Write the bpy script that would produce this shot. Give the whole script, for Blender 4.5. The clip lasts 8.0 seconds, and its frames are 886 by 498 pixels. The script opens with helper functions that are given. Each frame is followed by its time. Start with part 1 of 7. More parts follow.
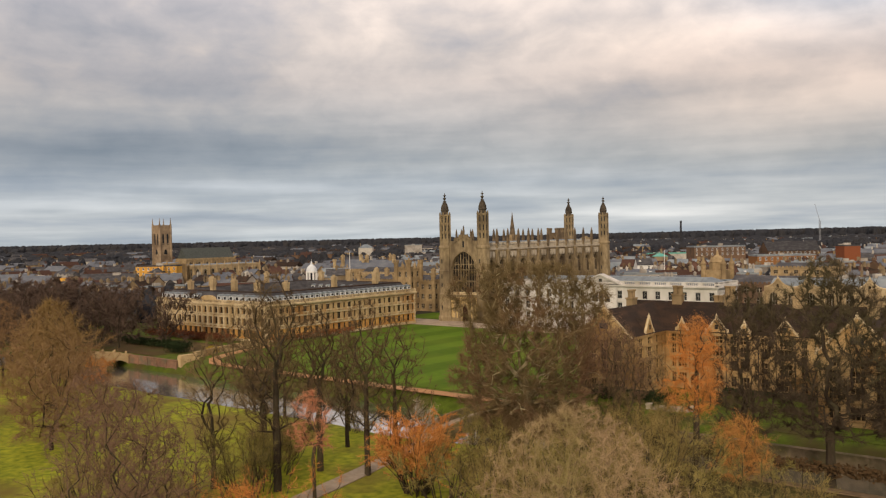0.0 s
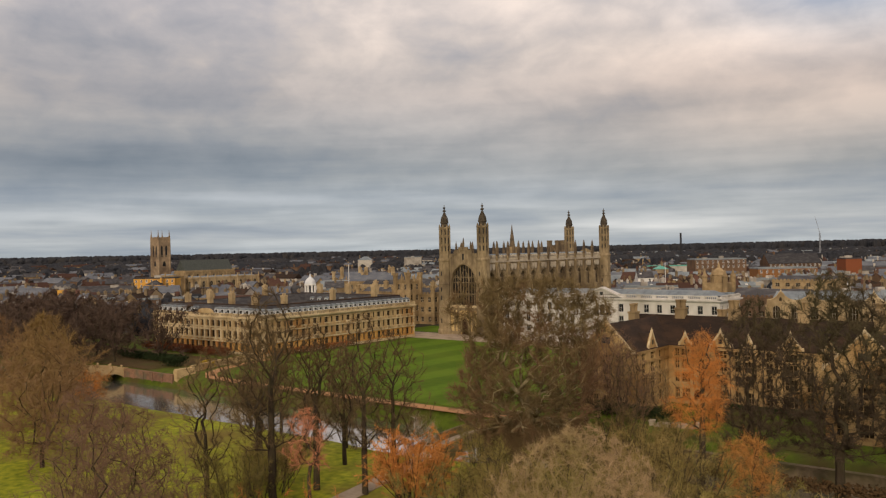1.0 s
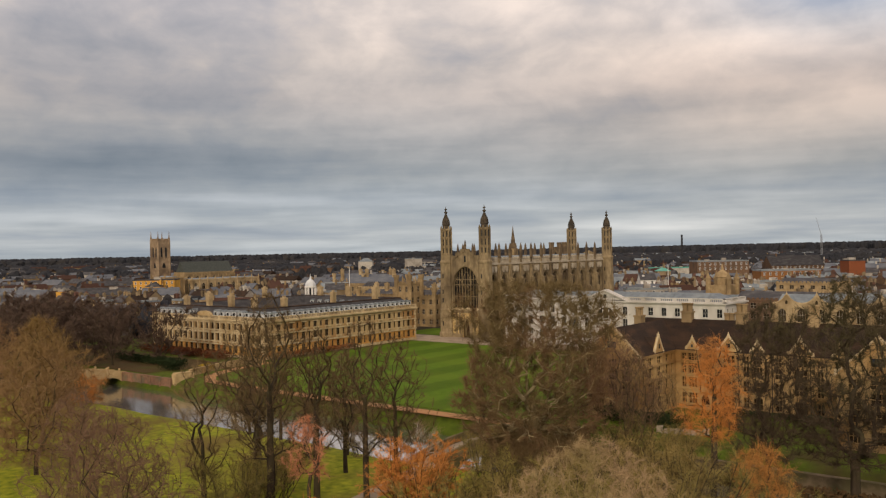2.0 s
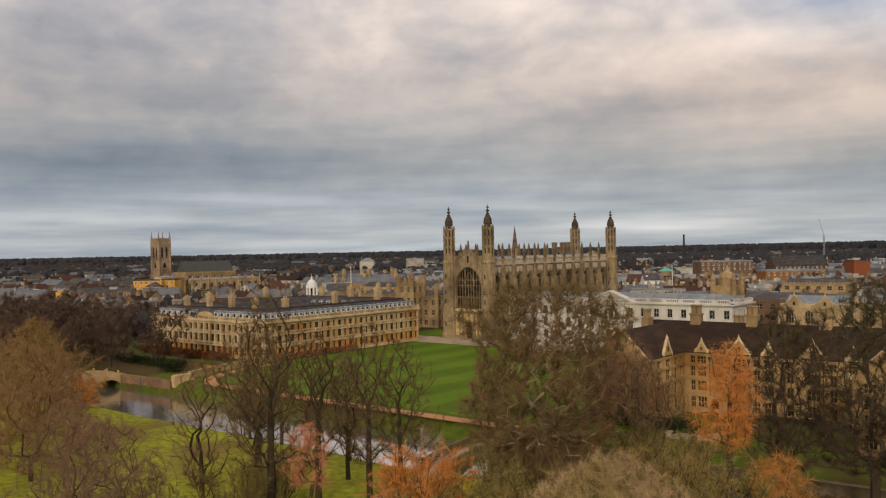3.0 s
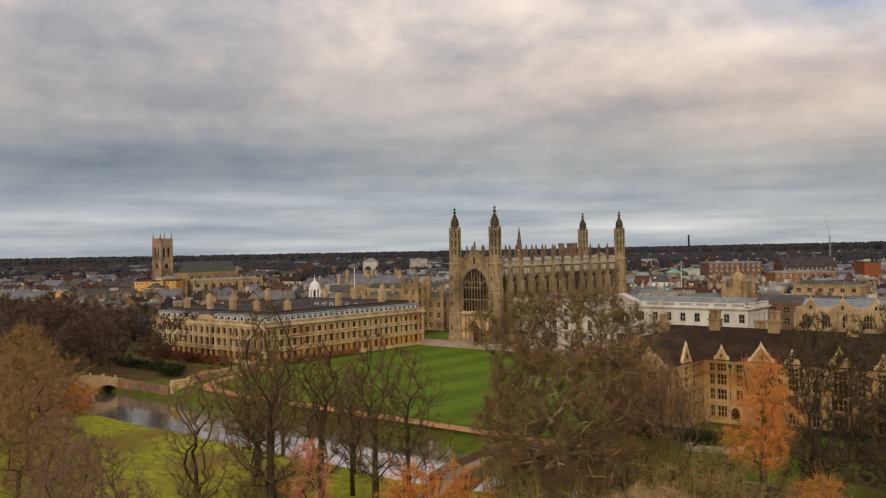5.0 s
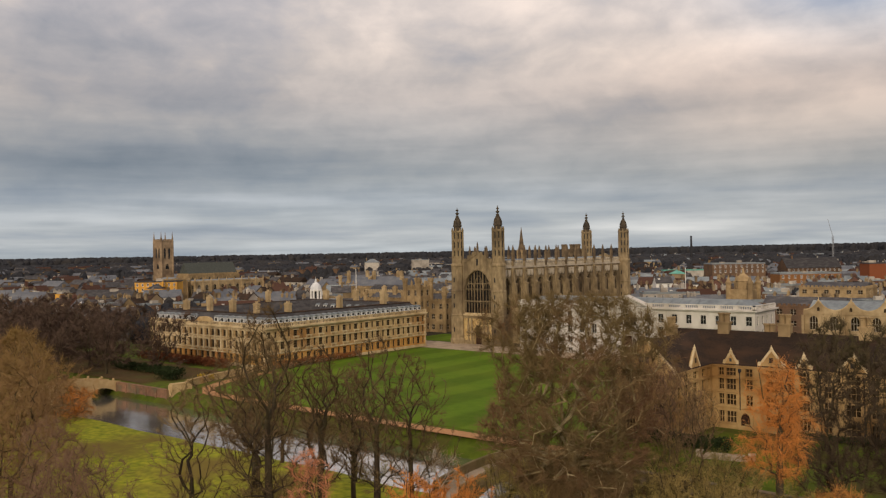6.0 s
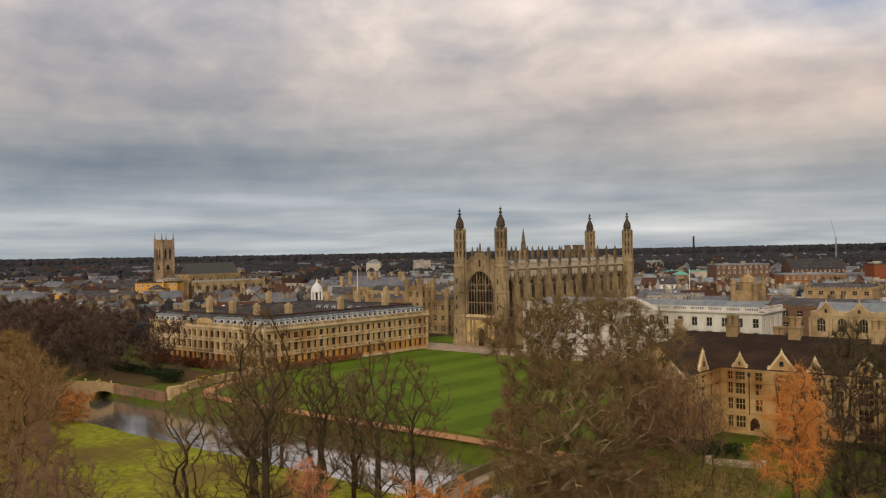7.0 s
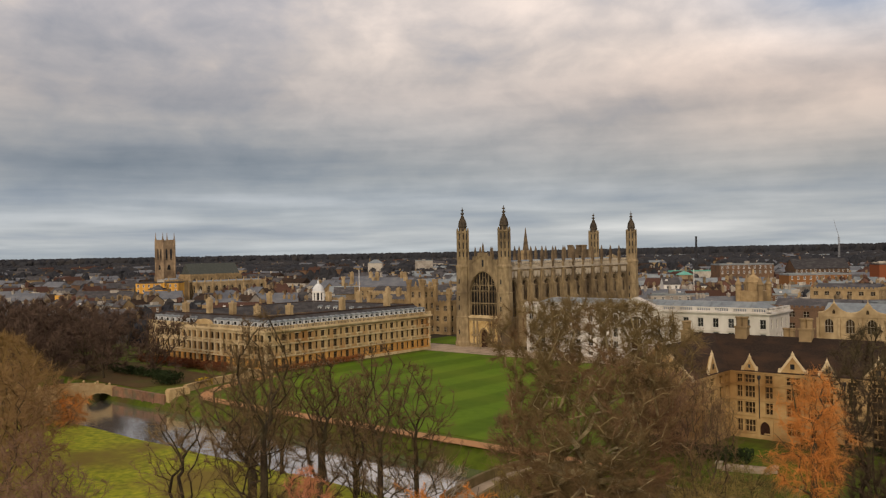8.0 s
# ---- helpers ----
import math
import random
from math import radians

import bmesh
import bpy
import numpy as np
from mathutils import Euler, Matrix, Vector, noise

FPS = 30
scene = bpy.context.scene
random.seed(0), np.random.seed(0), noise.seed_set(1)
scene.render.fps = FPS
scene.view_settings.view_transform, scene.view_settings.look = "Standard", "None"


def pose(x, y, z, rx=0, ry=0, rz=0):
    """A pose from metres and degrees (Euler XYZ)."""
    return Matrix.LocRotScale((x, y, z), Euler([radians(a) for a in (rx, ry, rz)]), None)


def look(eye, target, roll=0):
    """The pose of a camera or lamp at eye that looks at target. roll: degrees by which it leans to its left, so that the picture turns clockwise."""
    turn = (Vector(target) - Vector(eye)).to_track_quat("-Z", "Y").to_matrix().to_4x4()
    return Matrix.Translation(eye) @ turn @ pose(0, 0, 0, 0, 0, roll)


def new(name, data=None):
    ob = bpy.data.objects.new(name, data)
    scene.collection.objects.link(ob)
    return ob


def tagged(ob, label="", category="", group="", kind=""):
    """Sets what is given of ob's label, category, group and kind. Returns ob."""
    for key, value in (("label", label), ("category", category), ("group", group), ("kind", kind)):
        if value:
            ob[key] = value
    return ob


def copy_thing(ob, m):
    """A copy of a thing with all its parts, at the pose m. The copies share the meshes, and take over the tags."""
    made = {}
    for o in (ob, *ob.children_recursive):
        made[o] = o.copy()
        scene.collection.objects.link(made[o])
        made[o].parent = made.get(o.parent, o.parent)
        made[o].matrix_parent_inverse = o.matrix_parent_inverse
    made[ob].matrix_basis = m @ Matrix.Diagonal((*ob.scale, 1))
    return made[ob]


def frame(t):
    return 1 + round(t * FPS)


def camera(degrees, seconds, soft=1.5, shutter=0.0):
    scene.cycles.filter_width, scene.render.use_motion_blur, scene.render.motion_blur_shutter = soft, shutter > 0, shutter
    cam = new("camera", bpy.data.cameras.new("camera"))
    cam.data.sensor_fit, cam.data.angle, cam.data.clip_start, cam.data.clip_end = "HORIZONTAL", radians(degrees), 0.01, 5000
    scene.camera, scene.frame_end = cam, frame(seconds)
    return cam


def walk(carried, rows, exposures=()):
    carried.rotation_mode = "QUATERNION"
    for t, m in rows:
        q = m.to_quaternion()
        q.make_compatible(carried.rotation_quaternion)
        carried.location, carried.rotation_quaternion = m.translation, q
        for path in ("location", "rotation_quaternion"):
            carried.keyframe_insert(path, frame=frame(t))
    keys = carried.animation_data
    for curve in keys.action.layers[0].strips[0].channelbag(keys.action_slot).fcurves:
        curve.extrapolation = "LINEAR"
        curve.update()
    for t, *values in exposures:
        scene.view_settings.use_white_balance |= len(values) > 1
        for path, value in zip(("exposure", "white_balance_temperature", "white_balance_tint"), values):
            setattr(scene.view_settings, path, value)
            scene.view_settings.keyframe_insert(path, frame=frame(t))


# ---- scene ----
# world: x south, y east along the chapel's axis, z up; the chapel's west front stands at y = 0
cam = camera(54.0, 8.0, soft=1.25)
# seconds, x, y, z, yaw, pitch, roll
ROWS = [
    (0.0, 188.27, -240.06, 30.20, 39.448, -0.864, -1.208),
    (0.5, 187.63, -239.15, 30.28, 39.417, -0.346, -1.175),
    (1.0, 186.76, -238.21, 30.38, 39.406, -0.074, -1.150),
    (1.5, 185.73, -237.23, 30.47, 39.412, 0.021, -1.131),
    (3.0, 182.10, -234.11, 30.78, 39.500, 0.001, -1.087),
    (3.5, 180.83, -233.01, 30.89, 39.545, -0.004, -1.073),
    (4.0, 179.57, -231.89, 30.99, 39.593, 0.003, -1.058),
    (4.5, 178.34, -230.76, 31.09, 39.645, 0.004, -1.043),
    (6.0, 174.92, -227.33, 31.35, 39.807, 0.058, -0.999),
    (6.5, 173.86, -226.20, 31.42, 39.861, 0.087, -0.989),
    (7.0, 172.82, -225.10, 31.47, 39.916, 0.090, -0.985),
    (7.5, 171.79, -224.03, 31.51, 39.972, 0.091, -0.989),
    (8.0, 170.72, -223.01, 31.52, 40.029, 0.090, -1.004),
]
walk(cam, [(t, pose(x, y, z, 90 + pitch, 0, yaw) @ pose(0, 0, 0, 0, 0, roll)) for t, x, y, z, yaw, pitch, roll in ROWS],
     ((0.0, 0.22), (0.2, 0.15), (0.5, 0.04), (1.0, 0.0), (8.0, 0.0)))

# ---- sky and light ----
SUN_EL, SUN_AZ = 22.0, -64.0   # elevation; bearing of the sun in degrees from +x towards +y
# tones of the cloud deck from the horizon up (17 degrees = 1), and its heaps: degrees across, up, widths, strength
SKY_TONES = ((0.0, (0.35, 0.405, 0.465)), (0.06, (0.42, 0.465, 0.52)), (0.12, (0.36, 0.405, 0.47)), (0.20, (0.30, 0.34, 0.41)), (0.28, (0.285, 0.305, 0.345)), (0.36, (0.28, 0.287, 0.312)),
             (0.46, (0.355, 0.342, 0.348)), (0.58, (0.445, 0.402, 0.385)), (0.72, (0.57, 0.507, 0.47)), (0.88, (0.66, 0.588, 0.55)), (1.0, (0.68, 0.61, 0.575)))
HEAPS = ((-4.6, 12.5, 4, 1.2, 0.4), (5.4, 15.5, 3.5, 1.8, 0.5), (16, 11, 3, 1.2, 0.35), (20.9, 12.3, 2.5, 1.2, 0.4), (27, 7.8, 4, 1.6, 0.8), (13, 9.2, 4.5, 1.0, -0.4),
         (-20, 6.0, 10, 1.5, -0.62), (18, 6.5, 11, 2.0, 0.36), (26, 15, 5, 2.2, -0.5), (-24, 13, 7, 2.5, -0.15), (2, 5.0, 8, 0.9, -0.1), (-22, 2.5, 7, 0.5, 0.25), (12, 6.8, 8, 1.0, 0.25), (-21, 11, 9, 5, -0.5), (1, 9.5, 8, 1.5, 0.15), (22, 9.8, 3, 0.8, 0.25), (28, 3.5, 6, 1.2, -0.2), (-25, 15.5, 6, 3, -0.15), (22, 7.8, 7, 1.6, 0.45), (17, 15.5, 5, 1.6, 0.1), (-12, 3.6, 12, 0.5, 0.25), (4, 2.9, 14, 0.4, 0.2), (-9, 8.3, 7, 1.1, 0.2))
world = bpy.data.worlds.new("winter_sky")
scene.world = world
world.use_nodes = True
WN, WL = world.node_tree.nodes, world.node_tree.links
WN.clear()


def wmath(op, a, b=None, clamp=False):
    n = WN.new("ShaderNodeMath")
    n.operation, n.use_clamp = op, clamp
    for i, v in enumerate((a, b)):
        if v is None:
            continue
        if isinstance(v, (int, float)):
            n.inputs[i].default_value = v
        else:
            WL.new(v, n.inputs[i])
    return n.outputs[0]


def wramp(value, stops, smooth=True):
    n = WN.new("ShaderNodeValToRGB")
    el = n.color_ramp.elements
    while len(el) < len(stops):
        el.new(0.5)
    for e, (p, c) in zip(el, stops):
        e.position, e.color = p, (*c, 1) if len(c) == 3 else c
    n.color_ramp.interpolation = "EASE" if smooth else "LINEAR"
    WL.new(value, n.inputs[0])
    return n.outputs[0]


def wmix(fac, a, b, blend="MIX"):
    n = WN.new("ShaderNodeMix")
    n.data_type, n.blend_type = "RGBA", blend
    for i, v in ((0, fac), (6, a), (7, b)):
        if isinstance(v, (int, float)):
            n.inputs[i].default_value = v
        elif isinstance(v, tuple):
            n.inputs[i].default_value = (*v, 1)
        else:
            WL.new(v, n.inputs[i])
    return n.outputs[2]


def wnoise(vec, scale, detail, rough, distort=0.0):
    n = WN.new("ShaderNodeTexNoise")
    n.inputs["Scale"].default_value, n.inputs["Detail"].default_value = scale, detail
    n.inputs["Roughness"].default_value, n.inputs["Distortion"].default_value = rough, distort
    WL.new(vec, n.inputs["Vector"])
    return n.outputs["Fac"]


tc = WN.new("ShaderNodeTexCoord")
sep = WN.new("ShaderNodeSeparateXYZ")
WL.new(tc.outputs["Generated"], sep.inputs[0])
dx, dy, dz = sep.outputs
# turn the compass so that "ahead" is the way the walk looks, and give an angle across and an angle up
CY, SY = math.cos(radians(39.7)), math.sin(radians(39.7))
ahead = wmath("ADD", wmath("MULTIPLY", dx, -SY), wmath("MULTIPLY", dy, CY))
side = wmath("ADD", wmath("MULTIPLY", dx, CY), wmath("MULTIPLY", dy, SY))
az = wmath("ARCTAN2", side, ahead)
up = wmath("MAXIMUM", dz, 0.0)
# a grey winter deck: its tone by height, broken by soft heaps above and long streaks low down
e = wmath("DIVIDE", up, 0.30)


def flat_vec(a, b, ka, kb, seed):
    c = WN.new("ShaderNodeCombineXYZ")
    WL.new(wmath("MULTIPLY", a, ka), c.inputs[0])
    WL.new(wmath("MULTIPLY", b, kb), c.inputs[1])
    c.inputs[2].default_value = seed
    return c.outputs[0]


logup = wmath("LOGARITHM", wmath("ADD", up, 0.05), 2.718)
big = wnoise(flat_vec(az, logup, 2.4, 2.6, 3.3), 1.0, 3.0, 0.45, 0.1)
puff = wnoise(flat_vec(az, up, 6.2, 12.5, 2.9), 1.0, 6.0, 0.5, 0.45)
billow = wnoise(flat_vec(az, up, 24.0, 38.0, 5.2), 1.0, 5.0, 0.55, 0.4)
streak = wnoise(flat_vec(az, up, 6.0, 62.0, 7.1), 1.0, 4.0, 0.5, 0.15)
low = wmath("POWER", 2.718, wmath("MULTIPLY", up, -11.0))
high = wmath("SUBTRACT", 1.0, low)
swell = wmath("MULTIPLY", wmath("SUBTRACT", big, 0.5), 1.25)
swell = wmath("ADD", swell, wmath("MULTIPLY", wmath("MULTIPLY", wmath("SUBTRACT", puff, 0.5), 2.5), high))
swell = wmath("ADD", swell, wmath("MULTIPLY", wmath("MULTIPLY", wmath("SUBTRACT", billow, 0.5), 0.9), high))
swell = wmath("ADD", swell, wmath("MULTIPLY", wmath("MULTIPLY", wmath("SUBTRACT", streak, 0.5), 3.3), low))


def heap(a0, e0, wa, we, k):
    """A broad lighter or darker heap of cloud at an angle across and up, in degrees."""
    p = wmath("DIVIDE", wmath("SUBTRACT", az, radians(a0)), radians(wa))
    q = wmath("DIVIDE", wmath("SUBTRACT", up, math.sin(radians(e0))), radians(we))
    s = wmath("ADD", wmath("MULTIPLY", p, p), wmath("MULTIPLY", q, q))
    return wmath("MULTIPLY", wmath("POWER", 2.718, wmath("MULTIPLY", s, -1.0)), k)


for a0, e0, wa, we, k in HEAPS:
    swell = wmath("ADD", swell, heap(a0, e0, wa, we, k))
tone = wramp(e, SKY_TONES, False)
tone = wmix(1.0, tone, wramp(wmath("ADD", wmath("MULTIPLY", swell, 0.5), 0.5), ((0.0, (0.50, 0.56, 0.67)), (0.3, (0.76, 0.79, 0.86)), (0.5, (1.0, 0.985, 0.985)), (0.7, (1.27, 1.22, 1.18)), (1.0, (1.66, 1.55, 1.45))), False), "MULTIPLY")
# the deck overhead, above what is seen, is brighter, as under every overcast sky
tone = wmix(1.0, tone, wramp(up, ((0.30, (1, 1, 1)), (0.6, (1.05, 1.03, 1.0)), (1.0, (1.15, 1.13, 1.1))), False), "MULTIPLY")
tone = wmix(1.0, tone, (1.02, 1.0, 0.965), "MULTIPLY")
# warmer towards the light in the south
cool = heap(28, 16, 9, 4, 1.0)
tone = wmix(cool, tone, wmix(1.0, tone, (0.80, 1.0, 1.27), "MULTIPLY"))
warm = heap(25, 7.5, 18, 5, 1.0)
tone = wmix(warm, tone, wmix(1.0, tone, (1.12, 1.0, 0.90), "MULTIPLY"))
sky = WN.new("ShaderNodeTexSky")
sky.sky_type, sky.sun_disc = "NISHITA", False
sky.sun_elevation, sky.sun_rotation = radians(SUN_EL), radians(90 - SUN_AZ)
sky_bg, deck_bg, total = WN.new("ShaderNodeBackground"), WN.new("ShaderNodeBackground"), WN.new("ShaderNodeAddShader")
sky_bg.inputs[1].default_value = 0.05
deck_bg.inputs[1].default_value = 0.95
# the deck leaves little of the blue through
thin = WN.new("ShaderNodeMix")
thin.data_type, thin.blend_type = "RGBA", "MULTIPLY"
thin.inputs[0].default_value = 1.0
thin.inputs[7].default_value = (0.25, 0.25, 0.25, 1)
WL.new(sky.outputs[0], thin.inputs[6])
WL.new(thin.outputs[2], sky_bg.inputs[0])
WL.new(tone, deck_bg.inputs[0])
WL.new(sky_bg.outputs[0], total.inputs[0])
WL.new(deck_bg.outputs[0], total.inputs[1])
wout = WN.new("ShaderNodeOutputWorld")
WL.new(total.outputs[0], wout.inputs[0])

sun = new("sun", bpy.data.lights.new("sun", "SUN"))
sun.data.energy, sun.data.angle, sun.data.color = 1.9, radians(10), (1.0, 0.82, 0.60)
sd = Vector((math.cos(radians(SUN_AZ)) * math.cos(radians(SUN_EL)), math.sin(radians(SUN_AZ)) * math.cos(radians(SUN_EL)), math.sin(radians(SUN_EL))))
sun.matrix_world = look(sd * 100, (0, 0, 0))


# ---- materials ----
MATS = {}


def mat(name, c1, c2, scale=1.0, c3=None, scale3=0.1, rough=0.85, bump=0.0, metal=0.0, rand=0.0, detail=4.0, stretch=(1, 1, 1), spec=0.06):
    """Stone, plaster, slate, bark or grass: two colours mixed by a grain, a third by broad stains, a value step from piece to piece."""
    m = bpy.data.materials.new(name)
    MATS[name] = m
    m.use_nodes = True
    n, l = m.node_tree.nodes, m.node_tree.links
    b = n["Principled BSDF"]
    b.inputs["Roughness"].default_value, b.inputs["Metallic"].default_value = rough, metal
    b.inputs["Specular IOR Level"].default_value = spec
    geo = n.new("ShaderNodeNewGeometry")
    mp = n.new("ShaderNodeMapping")
    mp.inputs["Scale"].default_value = stretch
    l.new(geo.outputs["Position"], mp.inputs[0])

    def tex(s, d):
        t = n.new("ShaderNodeTexNoise")
        t.inputs["Scale"].default_value, t.inputs["Detail"].default_value = s, d
        l.new(mp.outputs[0], t.inputs["Vector"])
        return t.outputs["Fac"]

    def mix(f, a, c, blend="MIX"):
        x = n.new("ShaderNodeMix")
        x.data_type, x.blend_type = "RGBA", blend
        for i, v in ((0, f), (6, a), (7, c)):
            if isinstance(v, tuple):
                x.inputs[i].default_value = (*v, 1)
            elif isinstance(v, (int, float)):
                x.inputs[i].default_value = v
            else:
                l.new(v, x.inputs[i])
        return x.outputs[2]

    def sharpen(f, lo, hi):
        r = n.new("ShaderNodeMapRange")
        r.inputs[1].default_value, r.inputs[2].default_value = lo, hi
        l.new(f, r.inputs[0])
        return r.outputs[0]

    grain = tex(scale, detail)
    col = mix(sharpen(grain, 0.32, 0.68), c1, c2)
    if c3:
        col = mix(sharpen(tex(scale3, 3.0), 0.45, 0.68), col, c3)
    if rand:
        oi = n.new("ShaderNodeObjectInfo")
        hs = n.new("ShaderNodeHueSaturation")
        v = n.new("ShaderNodeMapRange")
        v.inputs[3].default_value, v.inputs[4].default_value = 1 - rand, 1 + rand
        l.new(oi.outputs["Random"], v.inputs[0])
        l.new(v.outputs[0], hs.inputs["Value"])
        l.new(col, hs.inputs["Color"])
        col = hs.outputs[0]
    l.new(col, b.inputs["Base Color"])
    if bump:
        bp = n.new("ShaderNodeBump")
        bp.inputs["Strength"].default_value = bump
        bp.inputs["Distance"].default_value = 0.05
        l.new(grain, bp.inputs["Height"])
        l.new(bp.outputs[0], b.inputs["Normal"])
    return m


CHAPEL = mat("weathered_limestone", (0.335, 0.26, 0.156), (0.185, 0.141, 0.084), 1.1, (0.105, 0.079, 0.052), 0.16, bump=0.5, stretch=(1, 1, 0.45))
CHAPEL_DARK = mat("sooty_limestone", (0.19, 0.14, 0.088), (0.125, 0.092, 0.058), 1.2, (0.085, 0.065, 0.046), 0.25, bump=0.5)
CLARE = mat("ketton_stone", (0.50, 0.375, 0.205), (0.39, 0.28, 0.14), 0.8, (0.32, 0.175, 0.068), 0.13, bump=0.4)
CLARE_PALE = mat("pale_ketton_dressing", (0.61, 0.50, 0.32), (0.49, 0.385, 0.235), 0.8, (0.39, 0.29, 0.155), 0.2, bump=0.4)
# base storey stone, its orange carrying the warm glow low on the fronts
CLARE_BASE = mat("glow_tinted_base_stone", (0.56, 0.33, 0.10), (0.42, 0.21, 0.06), 0.7, (0.26, 0.11, 0.04), 0.11, bump=0.5)
BODLEY = mat("clipsham_stone", (0.49, 0.345, 0.165), (0.36, 0.24, 0.108), 0.8, (0.25, 0.14, 0.052), 0.16, bump=0.4)
PARAPET = mat("pale_parapet_stone", (0.52, 0.46, 0.36), (0.40, 0.34, 0.26), 0.9, (0.30, 0.25, 0.18), 0.2, bump=0.4)
GOLD = mat("golden_lower_wall", (0.60, 0.46, 0.235), (0.46, 0.32, 0.135), 0.7, (0.30, 0.19, 0.075), 0.3, bump=0.4)
PORTLAND = mat("portland_stone", (0.60, 0.575, 0.545), (0.51, 0.485, 0.455), 0.6, (0.40, 0.37, 0.33), 0.12, bump=0.25, stretch=(1, 1, 0.5))
GOTHIC = mat("buff_stone", (0.38, 0.28, 0.155), (0.27, 0.195, 0.105), 0.8, (0.19, 0.135, 0.075), 0.12, bump=0.4, rand=0.12)
HALLSTONE = mat("pale_buff_stone", (0.47, 0.365, 0.22), (0.35, 0.265, 0.15), 0.8, (0.23, 0.165, 0.09), 0.18, bump=0.4)
PINKSTONE = mat("pink_sandstone", (0.36, 0.27, 0.175), (0.265, 0.192, 0.124), 0.5, (0.165, 0.118, 0.08), 0.14, bump=0.3)
OCHRE = mat("ochre_render", (0.74, 0.42, 0.085), (0.64, 0.35, 0.07), 0.5, (0.5, 0.27, 0.06), 0.12)
SOOT = mat("sooty_cupola_stone", (0.105, 0.085, 0.062), (0.065, 0.053, 0.042), 1.0, (0.045, 0.040, 0.035), 0.3, bump=0.5)
WALL_BRICK = mat("mottled_river_brick", (0.27, 0.15, 0.095), (0.17, 0.10, 0.068), 1.6, (0.14, 0.115, 0.075), 0.35, bump=0.6)
BRICK = mat("red_brick", (0.165, 0.085, 0.064), (0.105, 0.058, 0.046), 2.5, (0.085, 0.06, 0.05), 0.3, bump=0.4, rand=0.25)
BRICK_BROWN = mat("brown_brick", (0.17, 0.105, 0.066), (0.115, 0.072, 0.047), 2.5, (0.10, 0.068, 0.048), 0.2, bump=0.4, rand=0.25)
BRICK_BUFF = mat("gault_brick", (0.27, 0.205, 0.13), (0.19, 0.145, 0.09), 2.5, (0.16, 0.12, 0.075), 0.2, bump=0.4, rand=0.25)
RENDER = mat("pale_render", (0.46, 0.43, 0.38), (0.36, 0.33, 0.29), 0.7, (0.25, 0.22, 0.19), 0.15, rand=0.3)
SLATE = mat("grey_slate", (0.072, 0.070, 0.076), (0.042, 0.041, 0.045), 3.0, (0.10, 0.096, 0.098), 0.3, rough=0.6, bump=0.5, rand=0.3, stretch=(1, 1, 3))
TILE = mat("dark_clay_tile", (0.042, 0.029, 0.022), (0.026, 0.019, 0.016), 3.0, (0.06, 0.036, 0.024), 0.25, rough=0.75, bump=0.5, rand=0.2, stretch=(1, 1, 3))
REDTILE = mat("red_clay_tile", (0.10, 0.053, 0.04), (0.062, 0.036, 0.029), 3.0, (0.08, 0.045, 0.035), 0.3, bump=0.5, rand=0.3, stretch=(1, 1, 3))
BLUE_SLATE = mat("blue_grey_slate", (0.135, 0.145, 0.170), (0.095, 0.103, 0.125), 1.5, (0.16, 0.168, 0.185), 0.2, rough=0.6, bump=0.4, stretch=(1, 1, 3))
LEAD = mat("sheet_lead", (0.20, 0.235, 0.26), (0.15, 0.17, 0.195), 0.9, (0.26, 0.285, 0.295), 0.15, rough=0.55, bump=0.2, rand=0.1)
WHITE_LEAD = mat("pale_lead_paint", (0.66, 0.68, 0.70), (0.56, 0.58, 0.60), 0.9, rough=0.6)
COPPER = mat("green_copper", (0.13, 0.38, 0.32), (0.09, 0.29, 0.25), 1.0, (0.2, 0.42, 0.36), 0.2, rough=0.6)
DARKWOOD = mat("dark_oak", (0.05, 0.025, 0.018), (0.03, 0.016, 0.012), 2.0)
IRON = mat("dark_iron", (0.05, 0.05, 0.055), (0.035, 0.035, 0.04), 3.0, rough=0.6, metal=0.6)
STEEL = mat("grey_painted_steel", (0.27, 0.28, 0.30), (0.21, 0.22, 0.24), 2.0, rough=0.6)
FRAME = mat("pale_window_bar", (0.42, 0.38, 0.31), (0.34, 0.30, 0.24), 2.0)
WHITE = mat("white_paint", (0.74, 0.73, 0.71), (0.64, 0.63, 0.61), 0.8)
BARK = mat("grey_brown_bark", (0.062, 0.047, 0.033), (0.036, 0.027, 0.020), 3.0, (0.075, 0.064, 0.034), 0.6, bump=0.8, rand=0.2, stretch=(1, 1, 0.3))
PLANE_BARK = mat("mottled_plane_bark", (0.30, 0.235, 0.125), (0.10, 0.076, 0.04), 1.1, (0.44, 0.37, 0.22), 0.5, bump=0.5)
TWIG = mat("bare_twig", (0.165, 0.11, 0.062), (0.115, 0.076, 0.044), 0.4, (0.17, 0.125, 0.055), 0.08, rand=0.2)
TWIG_RED = mat("reddish_twig", (0.205, 0.128, 0.085), (0.145, 0.09, 0.06), 0.4, rand=0.2)
TWIG_PALE = mat("pale_fluffy_twig", (0.44, 0.305, 0.18), (0.30, 0.21, 0.12), 0.35, (0.27, 0.225, 0.085), 0.14)
TWIG_OLIVE = mat("olive_twig", (0.29, 0.215, 0.08), (0.20, 0.15, 0.055), 0.35, (0.24, 0.205, 0.06), 0.09, rand=0.2)
WILLOW = mat("orange_willow_shoot", (0.68, 0.28, 0.075), (0.54, 0.215, 0.055), 0.5, (0.48, 0.23, 0.075), 0.15, rand=0.08)
